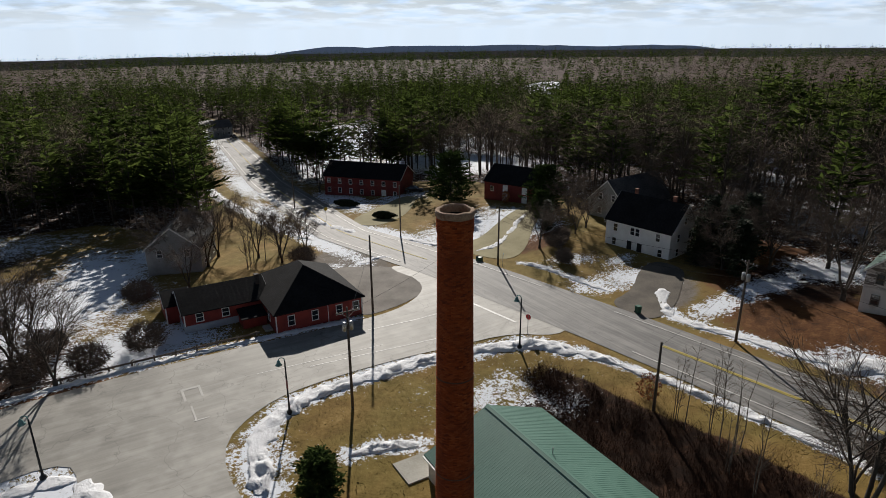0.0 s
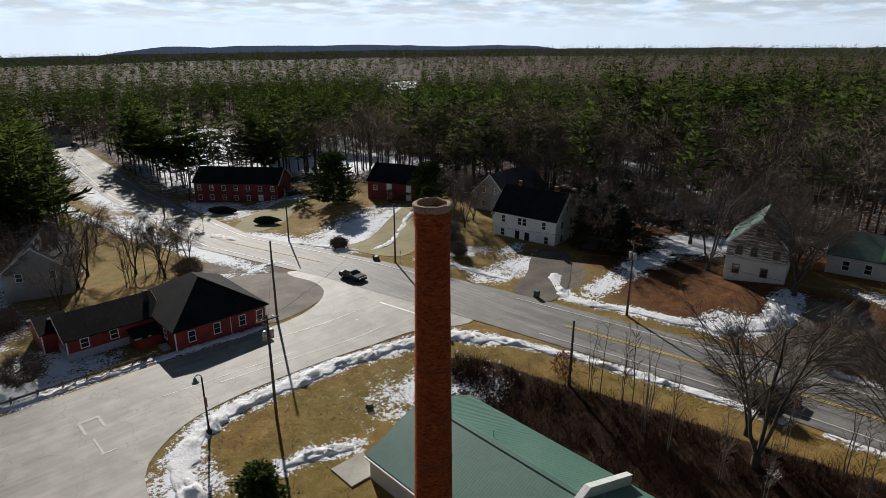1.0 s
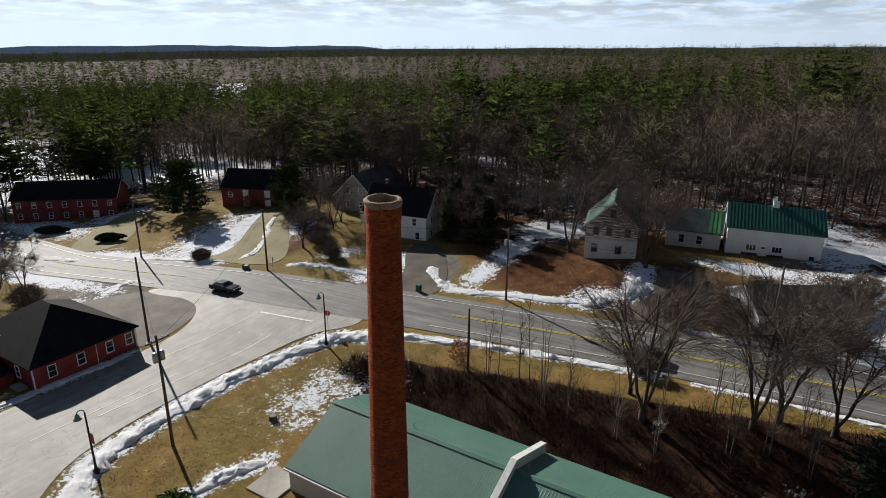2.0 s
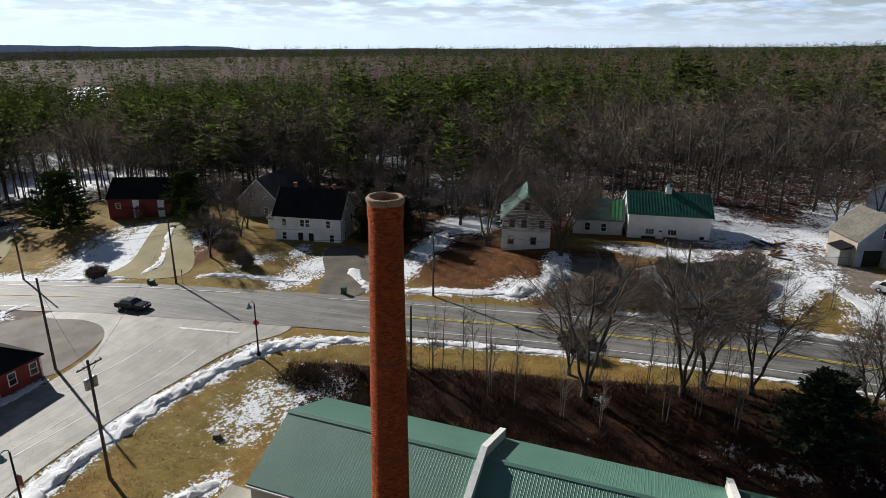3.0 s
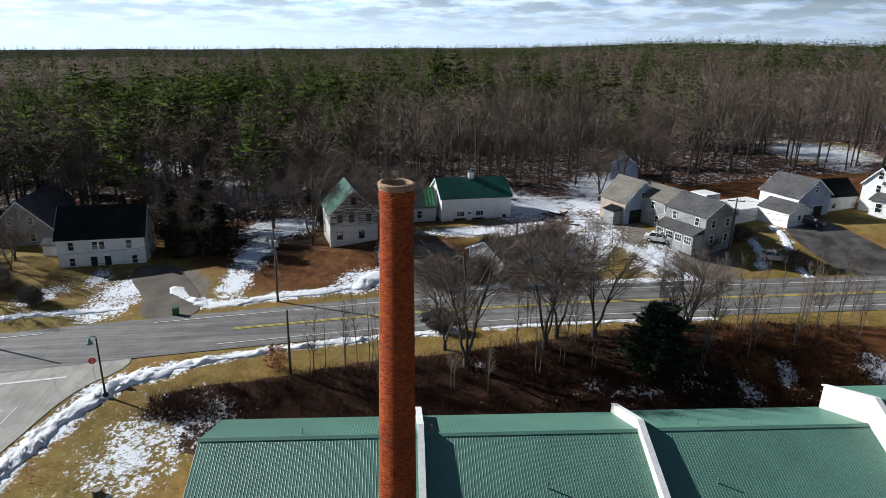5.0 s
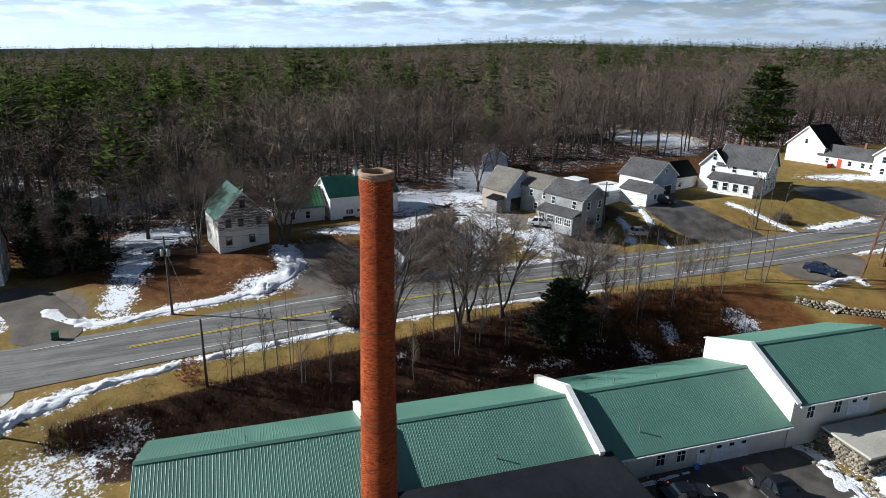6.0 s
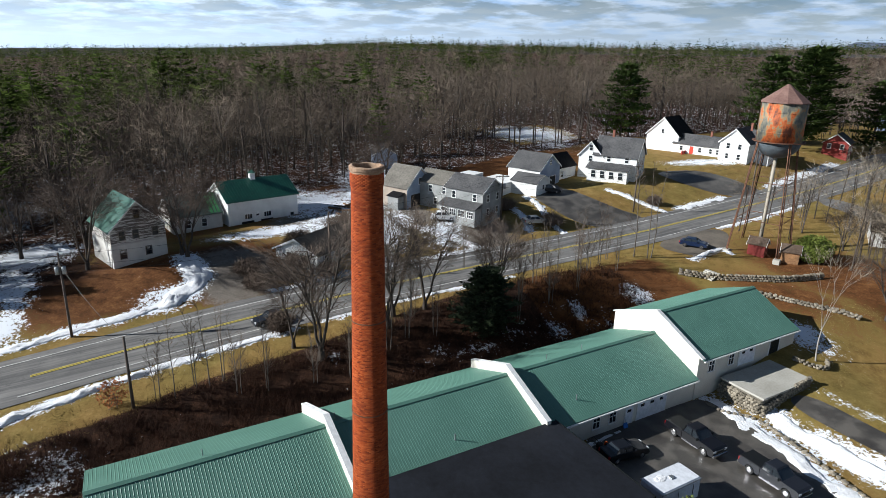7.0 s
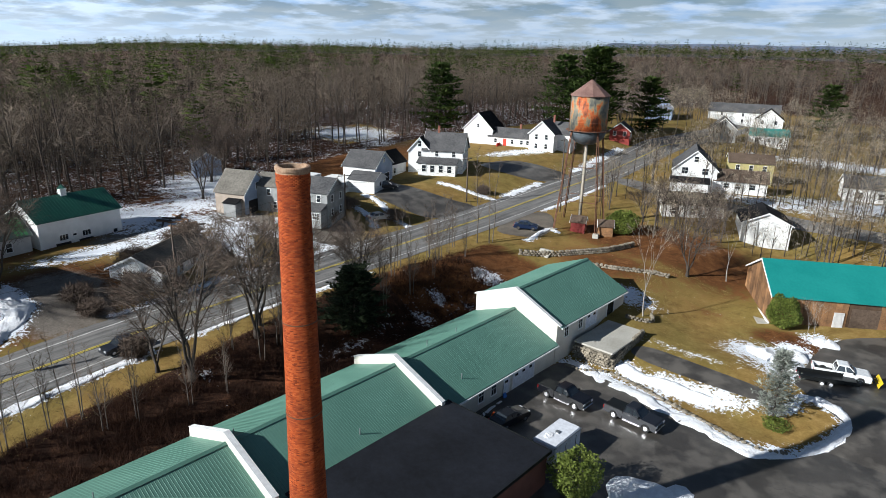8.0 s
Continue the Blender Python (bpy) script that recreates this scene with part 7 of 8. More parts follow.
pale = hardwood(71, 11, 3, 0.014, 0.4, 0.012, 5, 0.35)
tr = tree_thing("birch", pale, 19.2, -34.0, 0, 1.3, "white-barked leaning birch beside the patio", "tree", (PALE_BARK, PALE_TWIG), group="birches")
tree_copies(tr, [(1.0, -44.2, 0, 0.55), (0.5, -44.8, 140, 0.5), (15.5, -56, 0, 1.1), (24, -60, 40, 1.0)])

# conifers that stand by themselves
first = tree_thing("pine_tree", pine(3, 12, 20, 7, 44, 0.75, 0.50, 0.04), 76.2, 126.0, 0, 1.0, "broad dark green pine on the snowy lawn", "tree", (BARK, SUNNY_NEEDLES), group="lawn pines")
tree_copies(first, [(80.2, 97.0, 60, 0.5), (87, 104.0, 100, 0.8)])
first = tree_thing("fir_tree", pine(4, 8.5, 22, 7, 64, 0.5, 0.50, 0.02), 45.2, -4.2, 0, 1.0, "dense dark green fir on the bank", "tree", (BARK, DARK_NEEDLES))
tree_thing("spruce_tree", pine(6, 6.9, 24, 7, 24, 0.26, 0.27, 0.03, -0.1), -0.9, -22.4, 0, 1.1, "frosty grey-green blue spruce in the planted island", "tree", (BARK, BLUE_NEEDLES))
tree_thing("round_pine", pine(8, 4.6, 16, 8, 46, 0.36, 0.46, 0.02), 13.4, 44.2, 0, 1.0, "young bushy pine on the lawn", "tree", (BARK, SUNNY_NEEDLES))
first = tree_thing("tall_pine", pine(9, 25, 20, 6, 40, 1.15, 0.34, 0.14, 0.02), 96, -135, 0, 1.0, "tall dark pine standing above the houses", "tree", (BARK, SUNNY_NEEDLES), group="tall pines")
tree_copies(first, [(83, -131, 70, 1.05), (88, -142, 20, 1.1), (40, -232, 0, 0.8), (74, -150, 0, 0.8), (118, -100, 0, 0.9)])
first = tree_thing("garden_spruce", pine(11, 8, 20, 6, 24, 0.45, 0.22, 0.02), 83.5, 54.0, 0, 1.1, "slim dark spruce beside the white house", "tree", (BARK, DARK_NEEDLES), group="garden spruces")
tree_copies(first, [(86, 57.5, 40, 1.25), (88, 63, 80, 1.3), (91, 58, 20, 1.4), (83, 61, 150, 1.0), (76.5, 90.5, 10, 0.75)])


def bush(name, x, y, w, h, seed, material, label, n=900, leaf=0.14, twiggy=False, category="shrub"):
    rng = random.Random(seed)
    V, T, W, WT = [], [], [], []
    for i in range(22):
        a, rr = rng.uniform(0, 6.28), rng.random() ** 0.5
        limb(rng, W, WT, (rng.uniform(-0.15, 0.15) * w, rng.uniform(-0.15, 0.15) * w, -0.1), (math.cos(a) * w * 0.42 * rr, math.sin(a) * w * 0.42 * rr, h * rng.uniform(0.5, 0.95)), 0.02, 0.008)
    for i in range(n):
        a, b = rng.uniform(0, 6.283), rng.random()
        r = (0.55 + 0.45 * rng.random()) * (0.8 + 0.35 * noise.noise((math.cos(a) * 1.5, math.sin(a) * 1.5, b * 2 + seed)))
        c = Vector((math.cos(a) * w / 2 * r * math.sin(b * 2.2 + 0.5), math.sin(a) * w / 2 * r * math.sin(b * 2.2 + 0.5), h * (0.06 + 0.92 * b * (0.7 + 0.3 * r))))
        d = Vector((rng.gauss(0, 1), rng.gauss(0, 1), rng.gauss(0.3, 0.8))).normalized()
        s = d.orthogonal().normalized() * leaf * (0.12 if twiggy else 0.5)
        o = len(V)
        L = leaf * (3.0 if twiggy else 1.0) * rng.uniform(0.6, 1.3)
        V += [c - s, c + s, c + d * L]
        T.append((o, o + 1, o + 2))
    return tree_thing(name, ((np.array(W), np.array(WT)), (np.array(V), np.array(T))), x, y, 0, 1.0, label, category, (BARK, material), ("stems", "leaves"))


bush("green_shrub", 8.2, 2.6, 5.6, 4.4, 1, SHRUB, "rounded green shrub beside the car park", 5200, 0.2)
bush("thuja_bush", 4.6, -46.0, 5.4, 4.8, 2, SHRUB, "big rounded green thuja at the barn corner", 6200, 0.24)
for x, y, long, seed in ((58.2, 126.2, 2.1, 3), (56.2, 143.8, 2.7, 4)):
    hedge = bush("clipped_hedge", x, y, 3.2, 1.7, seed, DARK_NEEDLES, "long dark clipped evergreen hedge on the snowy verge", 3200, 0.25, category="hedge")
    hedge.matrix_world = pose(x, y, gz(x, y), 0, 0, -43) @ Matrix.Diagonal((long, 0.95, 1, 1))
bush("beech_sapling", 47.6, 38.6, 3.4, 3.2, 5, RUSSET, "young beech still holding russet leaves", 480, 0.2)
bush("juniper_bush", -1.6, -20.6, 3.6, 1.1, 16, SHRUB, "low green juniper spreading under the blue spruce", 1500, 0.16)
bush("beech_sapling", 82.8, 112.8, 2.4, 3.2, 15, RUSSET, "russet-leaved shrub before the red barn", 900, 0.18)
bush("evergreen_thicket", 36.5, -61, 7.5, 4.6, 6, SHRUB, "dense green thicket beside the water tower", 5200, 0.28)
for k, (x, y, w, hh) in enumerate(((55.2, 19.5, 3.6, 2.4), (68.8, 76.5, 3.5, 2.4), (70.5, -62.5, 3.2, 1.6), (72.5, 83, 5, 2.2), (75, 84.5, 4, 2.4), (76, -24, 5, 2.2), (79, -31, 5, 2), (71, -36, 5.5, 1.7), (70, 14, 4, 2), (80, 2, 7, 3.2), (77, 10, 6, 3), (83, -1, 6, 2.6), (-3, 79, 6, 3), (-7, 86, 6, 3.2), (3.5, 81.5, 7, 3.2), (-9, 79.5, 7, 3.4), (-14, 81, 7, 3.4), (4.5, 99, 6, 3), (58, 97.5, 4, 2), (84, 60, 5, 3), (73, 19, 5, 2.2), (69.5, 19, 4, 1.8), (72, 12, 5, 2.4), (69, 8, 4.5, 2), (71, 0, 5, 2), (31.5, 103, 6, 3))):
    bush("bare_shrub", x, y, w, hh, 20 + k, TWIG, "tangled grey-brown leafless shrub", 1500, 0.36, True)

# brambles and brush on the bank behind the mill
rng = random.Random(77)
V, T = [], []
for i in range(15000):
    y = rng.uniform(-30, 51)
    edge = float(np.interp(y, BANK_TOP_Y, BANK_TOP_X)) - 0.3
    x = 36.6 + (edge - 36.6) * rng.random()
    clump = noise.noise((x * 0.45, y * 0.45, 2.0))
    if clump < -0.22 + 0.5 * rng.random() - 0.25 or (y > 44 and x < 40):
        continue
    z = gz(x, y)
    for k in range(4):
        d = Vector((rng.gauss(0, 0.6), rng.gauss(0, 0.6), rng.uniform(0.4, 1.0))).normalized()
        L = rng.uniform(0.4, 1.3) * (1.1 + 1.3 * max(0, clump))
        s = Vector((-d.y, d.x, 0)).normalized() * 0.017
        o = len(V)
        b = Vector((x, y, z))
        V += [b - s, b + s, b + d * L]
        T.append((o, o + 1, o + 2))
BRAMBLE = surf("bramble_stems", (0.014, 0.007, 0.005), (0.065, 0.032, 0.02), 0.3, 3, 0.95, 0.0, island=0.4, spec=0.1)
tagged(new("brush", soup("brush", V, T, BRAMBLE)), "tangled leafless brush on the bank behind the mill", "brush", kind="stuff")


# rough winter grass on the verges and lawns
def rough_grass():
    r = np.random.RandomState(21)
    lawns = ([(10.5, 42), (10.8, 52), (14, 57.5), (22, 59.2), (34, 59), (43, 56.5), (45, 50), (42.5, 44), (38, 41.8), (22, 41.8)], [(11, 24), (11, 41.8), (21.8, 41.8), (21.8, 24)],
             [(1.5, -29.5), (16, -28.8), (22, -36), (26, -44), (24, -52), (14, -53), (8, -45.5), (6.5, -38)], [(66.5, 70), (67.5, 62), (76, 66), (77, 76), (70, 82)])
    xs, ys = [], []
    for poly in lawns:
        px, py = [p[0] for p in poly], [p[1] for p in poly]
        n = int((max(px) - min(px)) * (max(py) - min(py)) * 22)
        x, y = r.uniform(min(px), max(px), n), r.uniform(min(py), max(py), n)
        k = inside(x, y, poly)
        xs.append(x[k])
        ys.append(y[k])
    y = r.uniform(-42, 52, 24000)
    a, b = np.interp(y, BANK_TOP_Y, BANK_TOP_X) - 1.5, road_x(y) - 6.6
    xs.append(a + (b - a) * r.uniform(0, 1, len(y)))
    ys.append(y)
    x, y = np.concatenate(xs), np.concatenate(ys)
    tuft = np.array([noise.noise((p * 0.5, q * 0.5, 9.0)) + 0.6 * noise.noise((p * 1.9, q * 1.9, 4.0)) for p, q in zip(x, y)])
    keep = tuft > -0.25
    x, y, tuft = x[keep], y[keep], tuft[keep]
    n = len(x)
    h = (0.04 + 0.07 * np.clip(tuft + 0.3, 0, 1)) * r.uniform(0.5, 1.3, n)
    t = r.uniform(0, 6.283, n)
    w = r.uniform(0.02, 0.06, n)
    base = np.stack((x, y, ground_z(x, y)), 1)
    side = np.stack((np.cos(t) * w, np.sin(t) * w, 0 * w), 1)
    tip = base + np.stack((r.normal(0, 0.6, n) * h, r.normal(0, 0.6, n) * h, h), 1)
    v = np.stack((base - side, base + side, tip), 1).reshape(-1, 3)
    straw = surf("winter_straw", (0.14, 0.105, 0.036), (0.33, 0.25, 0.10), 0.4, 3, 0.95, 0.0, island=0.35, spec=0.1)
    tagged(new("grass", soup("grass", v, np.arange(3 * n).reshape(-1, 3), straw)), "rough straw-coloured winter grass", "grass", kind="stuff")


rough_grass()


# ---- the woods ----
def round_tree(seed, h, w, limbs, twigs, tw, sides=3):
    """A bare forest tree with a rounded crown of fine twigs."""
    rng = random.Random(seed)
    W, WT, K, KT = [], [], [], []
    lean = Vector((rng.uniform(-0.05, 0.05) * h, rng.uniform(-0.05, 0.05) * h, 0))
    mid = Vector((0, 0, h * 0.45)) + lean * 0.5
    top = Vector((0, 0, h * 0.84)) + lean
    limb(rng, W, WT, (0, 0, -0.3), mid, h * 0.0115, h * 0.0085, max(3, sides))
    limb(rng, W, WT, mid, top, h * 0.0085, h * 0.002, 3)
    centre = Vector((lean.x, lean.y, h * 0.64))
    for i in range(limbs):
        a = 6.283 * (i * 0.382) + rng.uniform(-0.3, 0.3)
        up = rng.uniform(-0.55, 1.0)
        c = math.sqrt(max(0.05, 1 - up * up))
        end = centre + Vector((math.cos(a) * c * w / 2, math.sin(a) * c * w / 2, up * h * 0.345)) * rng.uniform(0.72, 0.95)
        start = Vector((0, 0, 0)).lerp(top, min(0.95, max(0.36, (end.z / h) * 0.78 - 0.04)))
        limb(rng, W, WT, start, end, h * 0.0042, h * 0.0012, sides)
        for j in range(twigs // limbs):
            p = start.lerp(end, 0.3 + 0.75 * math.sqrt(rng.random())) + Vector((rng.gauss(0, 1), rng.gauss(0, 1), rng.gauss(0, 0.8))) * w * 0.05
            d = ((p - centre).normalized() * 0.7 + Vector((rng.uniform(-1, 1), rng.uniform(-1, 1), rng.uniform(-0.6, 0.9))) * 0.9).normalized()
            s = d.orthogonal().normalized()
            s.rotate(Matrix.Rotation(rng.uniform(0, 3.14), 3, d))
            s *= tw
            o = len(K)
            K.extend([p - s, p + s, p + d * h * rng.uniform(0.045, 0.11)])
            KT.append((o, o + 1, o + 2))
    return (np.array(W), np.array(WT)), (np.array(K), np.array(KT))


def tier_pine(seed, h, whorls, per, side, reach=0.24, bare=0.3):
    """A forest pine: flat tiers of tapering boughs, each with side sprays."""
    rng = random.Random(seed)
    W, WT, K, KT = [], [], [], []
    limb(rng, W, WT, (0, 0, -0.3), (0, 0, h * 0.98), h * 0.013, h * 0.002, 3)

    def spray(a, d, length, width):
        up = Vector((0, 0, 1))
        sd = d.cross(up).normalized() * width * rng.uniform(0.7, 1.2) + up * width * rng.uniform(-0.3, 0.3)
        mid = a + d * length * rng.uniform(0.45, 0.65) - up * 0.05 * length
        tip = a + d * length + up * length * rng.uniform(-0.06, 0.12)
        o = len(K)
        K.extend([a, mid + sd, tip, a, tip, mid - sd])
        KT.extend([(o, o + 1, o + 2), (o + 3, o + 4, o + 5)])

    for k in range(whorls):
        f = bare + (1 - bare) * (k + rng.uniform(-0.35, 0.35)) / whorls
        f = min(0.97, max(bare, f))
        g = (1 - f) / (1 - bare)
        base = reach * h * (0.16 + 0.95 * g ** 0.75) * min(1.0, 0.6 + 1.8 * (f - bare)) * rng.uniform(0.75, 1.2)
        a0 = rng.uniform(0, 6.28)
        for i in range(per):
            a = a0 + 6.283 * i / per + rng.uniform(-0.4, 0.4)
            L = base * rng.uniform(0.55, 1.2)
            d = Vector((math.cos(a), math.sin(a), rng.uniform(-0.05, 0.3))).normalized()
            root = Vector((0, 0, h * f))
            spray(root, d, L, L * (0.13 if side else 0.24))
            for j in range(side):
                t = rng.uniform(0.3, 0.9)
                d2 = (d + Vector((-d.y, d.x, 0)) * rng.choice((-1, 1)) * rng.uniform(0.4, 1.1) + Vector((0, 0, rng.uniform(-0.1, 0.35)))).normalized()
                ln = L * (0.62 - 0.3 * t) * rng.uniform(0.8, 1.3)
                spray(root + d * L * t, d2, ln, ln * 0.26)
    for i in range(3):
        a = 6.283 * i / 3
        spray(Vector((0, 0, h * 0.93)), Vector((math.cos(a) * 0.3, math.sin(a) * 0.3, 1)).normalized(), h * 0.055, h * 0.014)
    return (np.array(W), np.array(WT)), (np.array([tuple(p) for p in K]), np.array(KT))


def forest():
    rng = np.random.RandomState(11)
    cams = np.array((-8.0, 20.0))
    near_p = [tier_pine(100 + k, 22, 15, 6, 4, 0.25, 0.26) for k in range(6)]
    near_h = [round_tree(110 + k, 18.5, 10.0 + 0.8 * k, 18, 504, 0.025, 1) for k in range(5)]
    mid_p = [tier_pine(120 + k, 21, 11, 5, 2, 0.25, 0.3) for k in range(5)]
    mid_h = [round_tree(130 + k, 18, 9.5 + k, 10, 130, 0.07, 1) for k in range(4)]
    far_p = [tier_pine(140 + k, 19, 7, 4, 0, 0.27, 0.3) for k in range(4)]
    far_h = [round_tree(150 + k, 17, 14 + k, 5, 55, 0.18, 1) for k in range(4)]
    bins = {k: ([], [], []) for k in ("wood", "needle", "twig", "pale")}

    def put(kind, shape, x, y, z, rot, s, sz, near=True):
        v, t = shape
        c, sn = math.cos(rot), math.sin(rot)
        w = np.empty_like(v)
        w[:, 0] = (v[:, 0] * c - v[:, 1] * sn) * s + x
        w[:, 1] = (v[:, 0] * sn + v[:, 1] * c) * s + y
        w[:, 2] = v[:, 2] * sz + z
        bins[kind][0].append(w)
        bins[kind][1].append(t)
        if kind != "wood":
            n = np.empty_like(v)
            mid = 0.58 * v[:, 2].max()
            n[:, :2] = (w[:, :2] - (x, y)) / (0.2 * v[:, 2].max() * s)
            n[:, 2] = 0.05 + (1.0 if near else 0.25) * (v[:, 2] - mid) / (0.36 * v[:, 2].max())
            n += 0.35 * np.repeat(np.random.RandomState(len(v)).normal(0, 1, (len(v) // 3, 3)), 3, 0)
            n /= np.linalg.norm(n, axis=1)[:, None] + 1e-9
            tri = w[t]
            g = np.cross(tri[:, 1] - tri[:, 0], tri[:, 2] - tri[:, 0])
            flip = (g * n[t[:, 0]]).sum(1) < 0
            t = t.copy()
            t[flip] = t[flip][:, ::-1]
            bins[kind][1][-1] = t
            bins[kind][2].append(n)

    for r0, r1, gap, P, H in ((40, 250, 5.5, near_p, near_h), (250, 520, 8.0, mid_p, mid_h), (520, 1500, 15.5, far_p, far_h)):
        n = int(2 * r1 / gap)
        gx, gy = np.meshgrid(np.arange(n) * gap - r1, np.arange(n) * gap - r1)
        gx = gx + rng.uniform(-0.48, 0.48, gx.shape) * gap + cams[0]
        gy = gy + rng.uniform(-0.48, 0.48, gy.shape) * gap + cams[1]
        r = np.hypot(gx - cams[0], gy - cams[1])
        az = np.degrees(np.arctan2(gx - cams[0], gy - cams[1]))
        ok = (r >= r0) & (r < r1) & (az > -14) & (az < 182) & (wooded(gx, gy) > 0)
        xs, ys = gx[ok], gy[ok]
        zs, rr = ground_z(xs, ys), r[ok]
        for x, y, z, d in zip(xs, ys, zs, rr):
            patch = noise.noise((x * 0.011, y * 0.011, 3.0)) + 0.4 * noise.noise((x * 0.04, y * 0.04, 5.0))
            left = float(sstep(45, 20, x) * sstep(95, 120, y))
            north = float(sstep(40, 110, y) * sstep(330, 200, x - 0.3 * (y - 100))) * (1 - left)
            edge = float(sstep(100, 50, y) * sstep(165, 140, x) * sstep(60, 90, x))
            belt = float(sstep(165, 190, x) * sstep(300, 250, x) * sstep(-60, 0, y))
            far = float(sstep(300, 480, d))
            west = float(sstep(52, 22, math.degrees(math.atan2(x - cams[0], y - cams[1]))))
            deep = float(sstep(165, 225, d) * sstep(430, 340, d))
            east = float(sstep(600, 800, d)) * (1 - west)
            share = 0.05 + 0.45 * east + 0.42 * left + north * (0.24 + 0.22 * deep) + 0.42 * belt + far * (0.08 + 0.5 * west) * (1 - left) - 0.03 * edge + 0.95 * patch * (1 - 0.7 * edge) * (0.5 + 0.5 * max(left, north, far))
            pines = rng.rand() < share
            if x > 100 and y < 100 and not pines and rng.rand() < 0.1:
                continue
            s = rng.uniform(0.75, 1.2) if pines else rng.uniform(0.75, 1.15) * (1.12 if d < 200 else 1.0)
            if y < -70 and x < 62:
                if rng.rand() < 0.35:
                    continue
                s *= 0.8
            k = rng.randint(len(P if pines else H))
            shape = (P if pines else H)[k]
            rot, sz = rng.uniform(0, 6.28), s * rng.uniform(0.85, 1.12)
            if d < 520:
                put("wood", shape[0], x, y, z - 0.2, rot, s, sz)
            put("needle" if pines else "twig", shape[1], x, y, z - 0.2, rot, s, sz, d < 250)
    vill = np.random.RandomState(5)
    vt = [round_tree(160 + k, 14, 7.5, 11, 190, 0.03, 1) for k in range(3)]
    for _ in range(1350):
        x, y = vill.uniform(-40, 112), vill.uniform(-272, -62)
        if x > 56 and y > -150:
            continue
        if abs(x - float(road_x(y))) < 9 or (abs(y + 91) < 5 and x < 58) or min(math.hypot(x - hx, y - hy) for hx, hy in ((41.5, -107), (30, -105), (33.5, -122), (17.5, -79), (32, -81.5), (6, -122), (95, -208), (49, -193), (64, -234), (76, -230), (55, -214), (61, -183), (77, -139), (44, -58))) < 9:
            continue
        shape = vt[vill.randint(3)]
        s = vill.uniform(0.55, 1.0)
        for kind, sh in (("wood", shape[0]), ("pale", shape[1])):
            put(kind, sh, x, y, gz(x, y) - 0.2, vill.uniform(0, 6.28), s, s)
    for _ in range(420):
        x, y = vill.uniform(-32, 34), vill.uniform(-104, -66)
        if math.hypot(x + 1.5, y + 58.6) < 19 or (abs(y + 90) < 5) or min(math.hypot(x - hx, y - hy) for hx, hy in ((17.5, -79), (32, -81.5), (30, -105))) < 7:
            continue
        shape = vt[vill.randint(3)]
        s = vill.uniform(0.45, 0.8)
        turn = vill.uniform(0, 6.28)
        for kind, sh in (("wood", shape[0]), ("pale", shape[1])):
            put(kind, sh, x, y, gz(x, y) - 0.2, turn, s, s)
    for kind, m, label in (("wood", BARK, "trunks and boughs of the woods"), ("needle", NEEDLES, "dark green pine crowns of the woods"), ("twig", HARD_CROWN, "bare brown twigs of the hardwoods"), ("pale", PALE_TWIG, "pale bare crowns of the village trees")):
        vs, ts, ns = bins[kind]
        off = np.cumsum([0] + [len(v) for v in vs[:-1]])
        me = soup("woods_" + kind, np.concatenate(vs), np.concatenate([t + o for t, o in zip(ts, off)]), m)
        if ns:
            me.shade_smooth()
            me.attributes.new("custom_normal", "FLOAT_VECTOR", "POINT").data.foreach_set("vector", np.concatenate(ns).astype(np.float32).ravel())
        tagged(new("woods_" + kind, me), label, "woods", kind="stuff")


forest()

# the last wooded rise before the horizon, faint haze painted as a glow
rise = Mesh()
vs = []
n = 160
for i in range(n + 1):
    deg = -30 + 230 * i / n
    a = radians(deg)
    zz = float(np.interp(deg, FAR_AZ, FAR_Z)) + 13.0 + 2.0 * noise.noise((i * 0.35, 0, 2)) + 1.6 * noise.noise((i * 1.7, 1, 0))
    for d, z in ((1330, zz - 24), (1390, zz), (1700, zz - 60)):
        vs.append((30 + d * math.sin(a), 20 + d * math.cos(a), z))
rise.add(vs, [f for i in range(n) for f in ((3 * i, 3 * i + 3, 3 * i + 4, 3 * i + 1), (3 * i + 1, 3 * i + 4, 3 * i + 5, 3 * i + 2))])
tagged(part("backdrop_woods", rise, distant("hazy_brown_woods", (0.035, 0.034, 0.034), (0.085, 0.078, 0.074), (0.016, 0.017, 0.021))), "far brown woods along the horizon", "woods", kind="structure")

# a low ridge on the skyline, its blue haze painted as a glow
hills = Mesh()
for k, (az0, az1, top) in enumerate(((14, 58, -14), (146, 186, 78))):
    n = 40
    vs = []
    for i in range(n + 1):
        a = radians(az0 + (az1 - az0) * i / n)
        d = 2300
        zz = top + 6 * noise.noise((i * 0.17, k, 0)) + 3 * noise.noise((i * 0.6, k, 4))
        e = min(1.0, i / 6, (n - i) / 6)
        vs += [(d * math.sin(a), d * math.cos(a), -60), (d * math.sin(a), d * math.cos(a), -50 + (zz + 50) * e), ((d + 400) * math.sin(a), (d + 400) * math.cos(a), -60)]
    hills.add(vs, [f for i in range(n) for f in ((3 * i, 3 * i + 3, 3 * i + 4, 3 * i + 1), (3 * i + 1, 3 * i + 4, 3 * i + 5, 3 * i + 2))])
tagged(part("backdrop_hills", hills, distant("hazy_blue_woods", (0.06, 0.07, 0.09), (0.09, 0.10, 0.12), (0.050, 0.070, 0.115))), "low wooded ridge on the horizon", "hills", kind="structure")


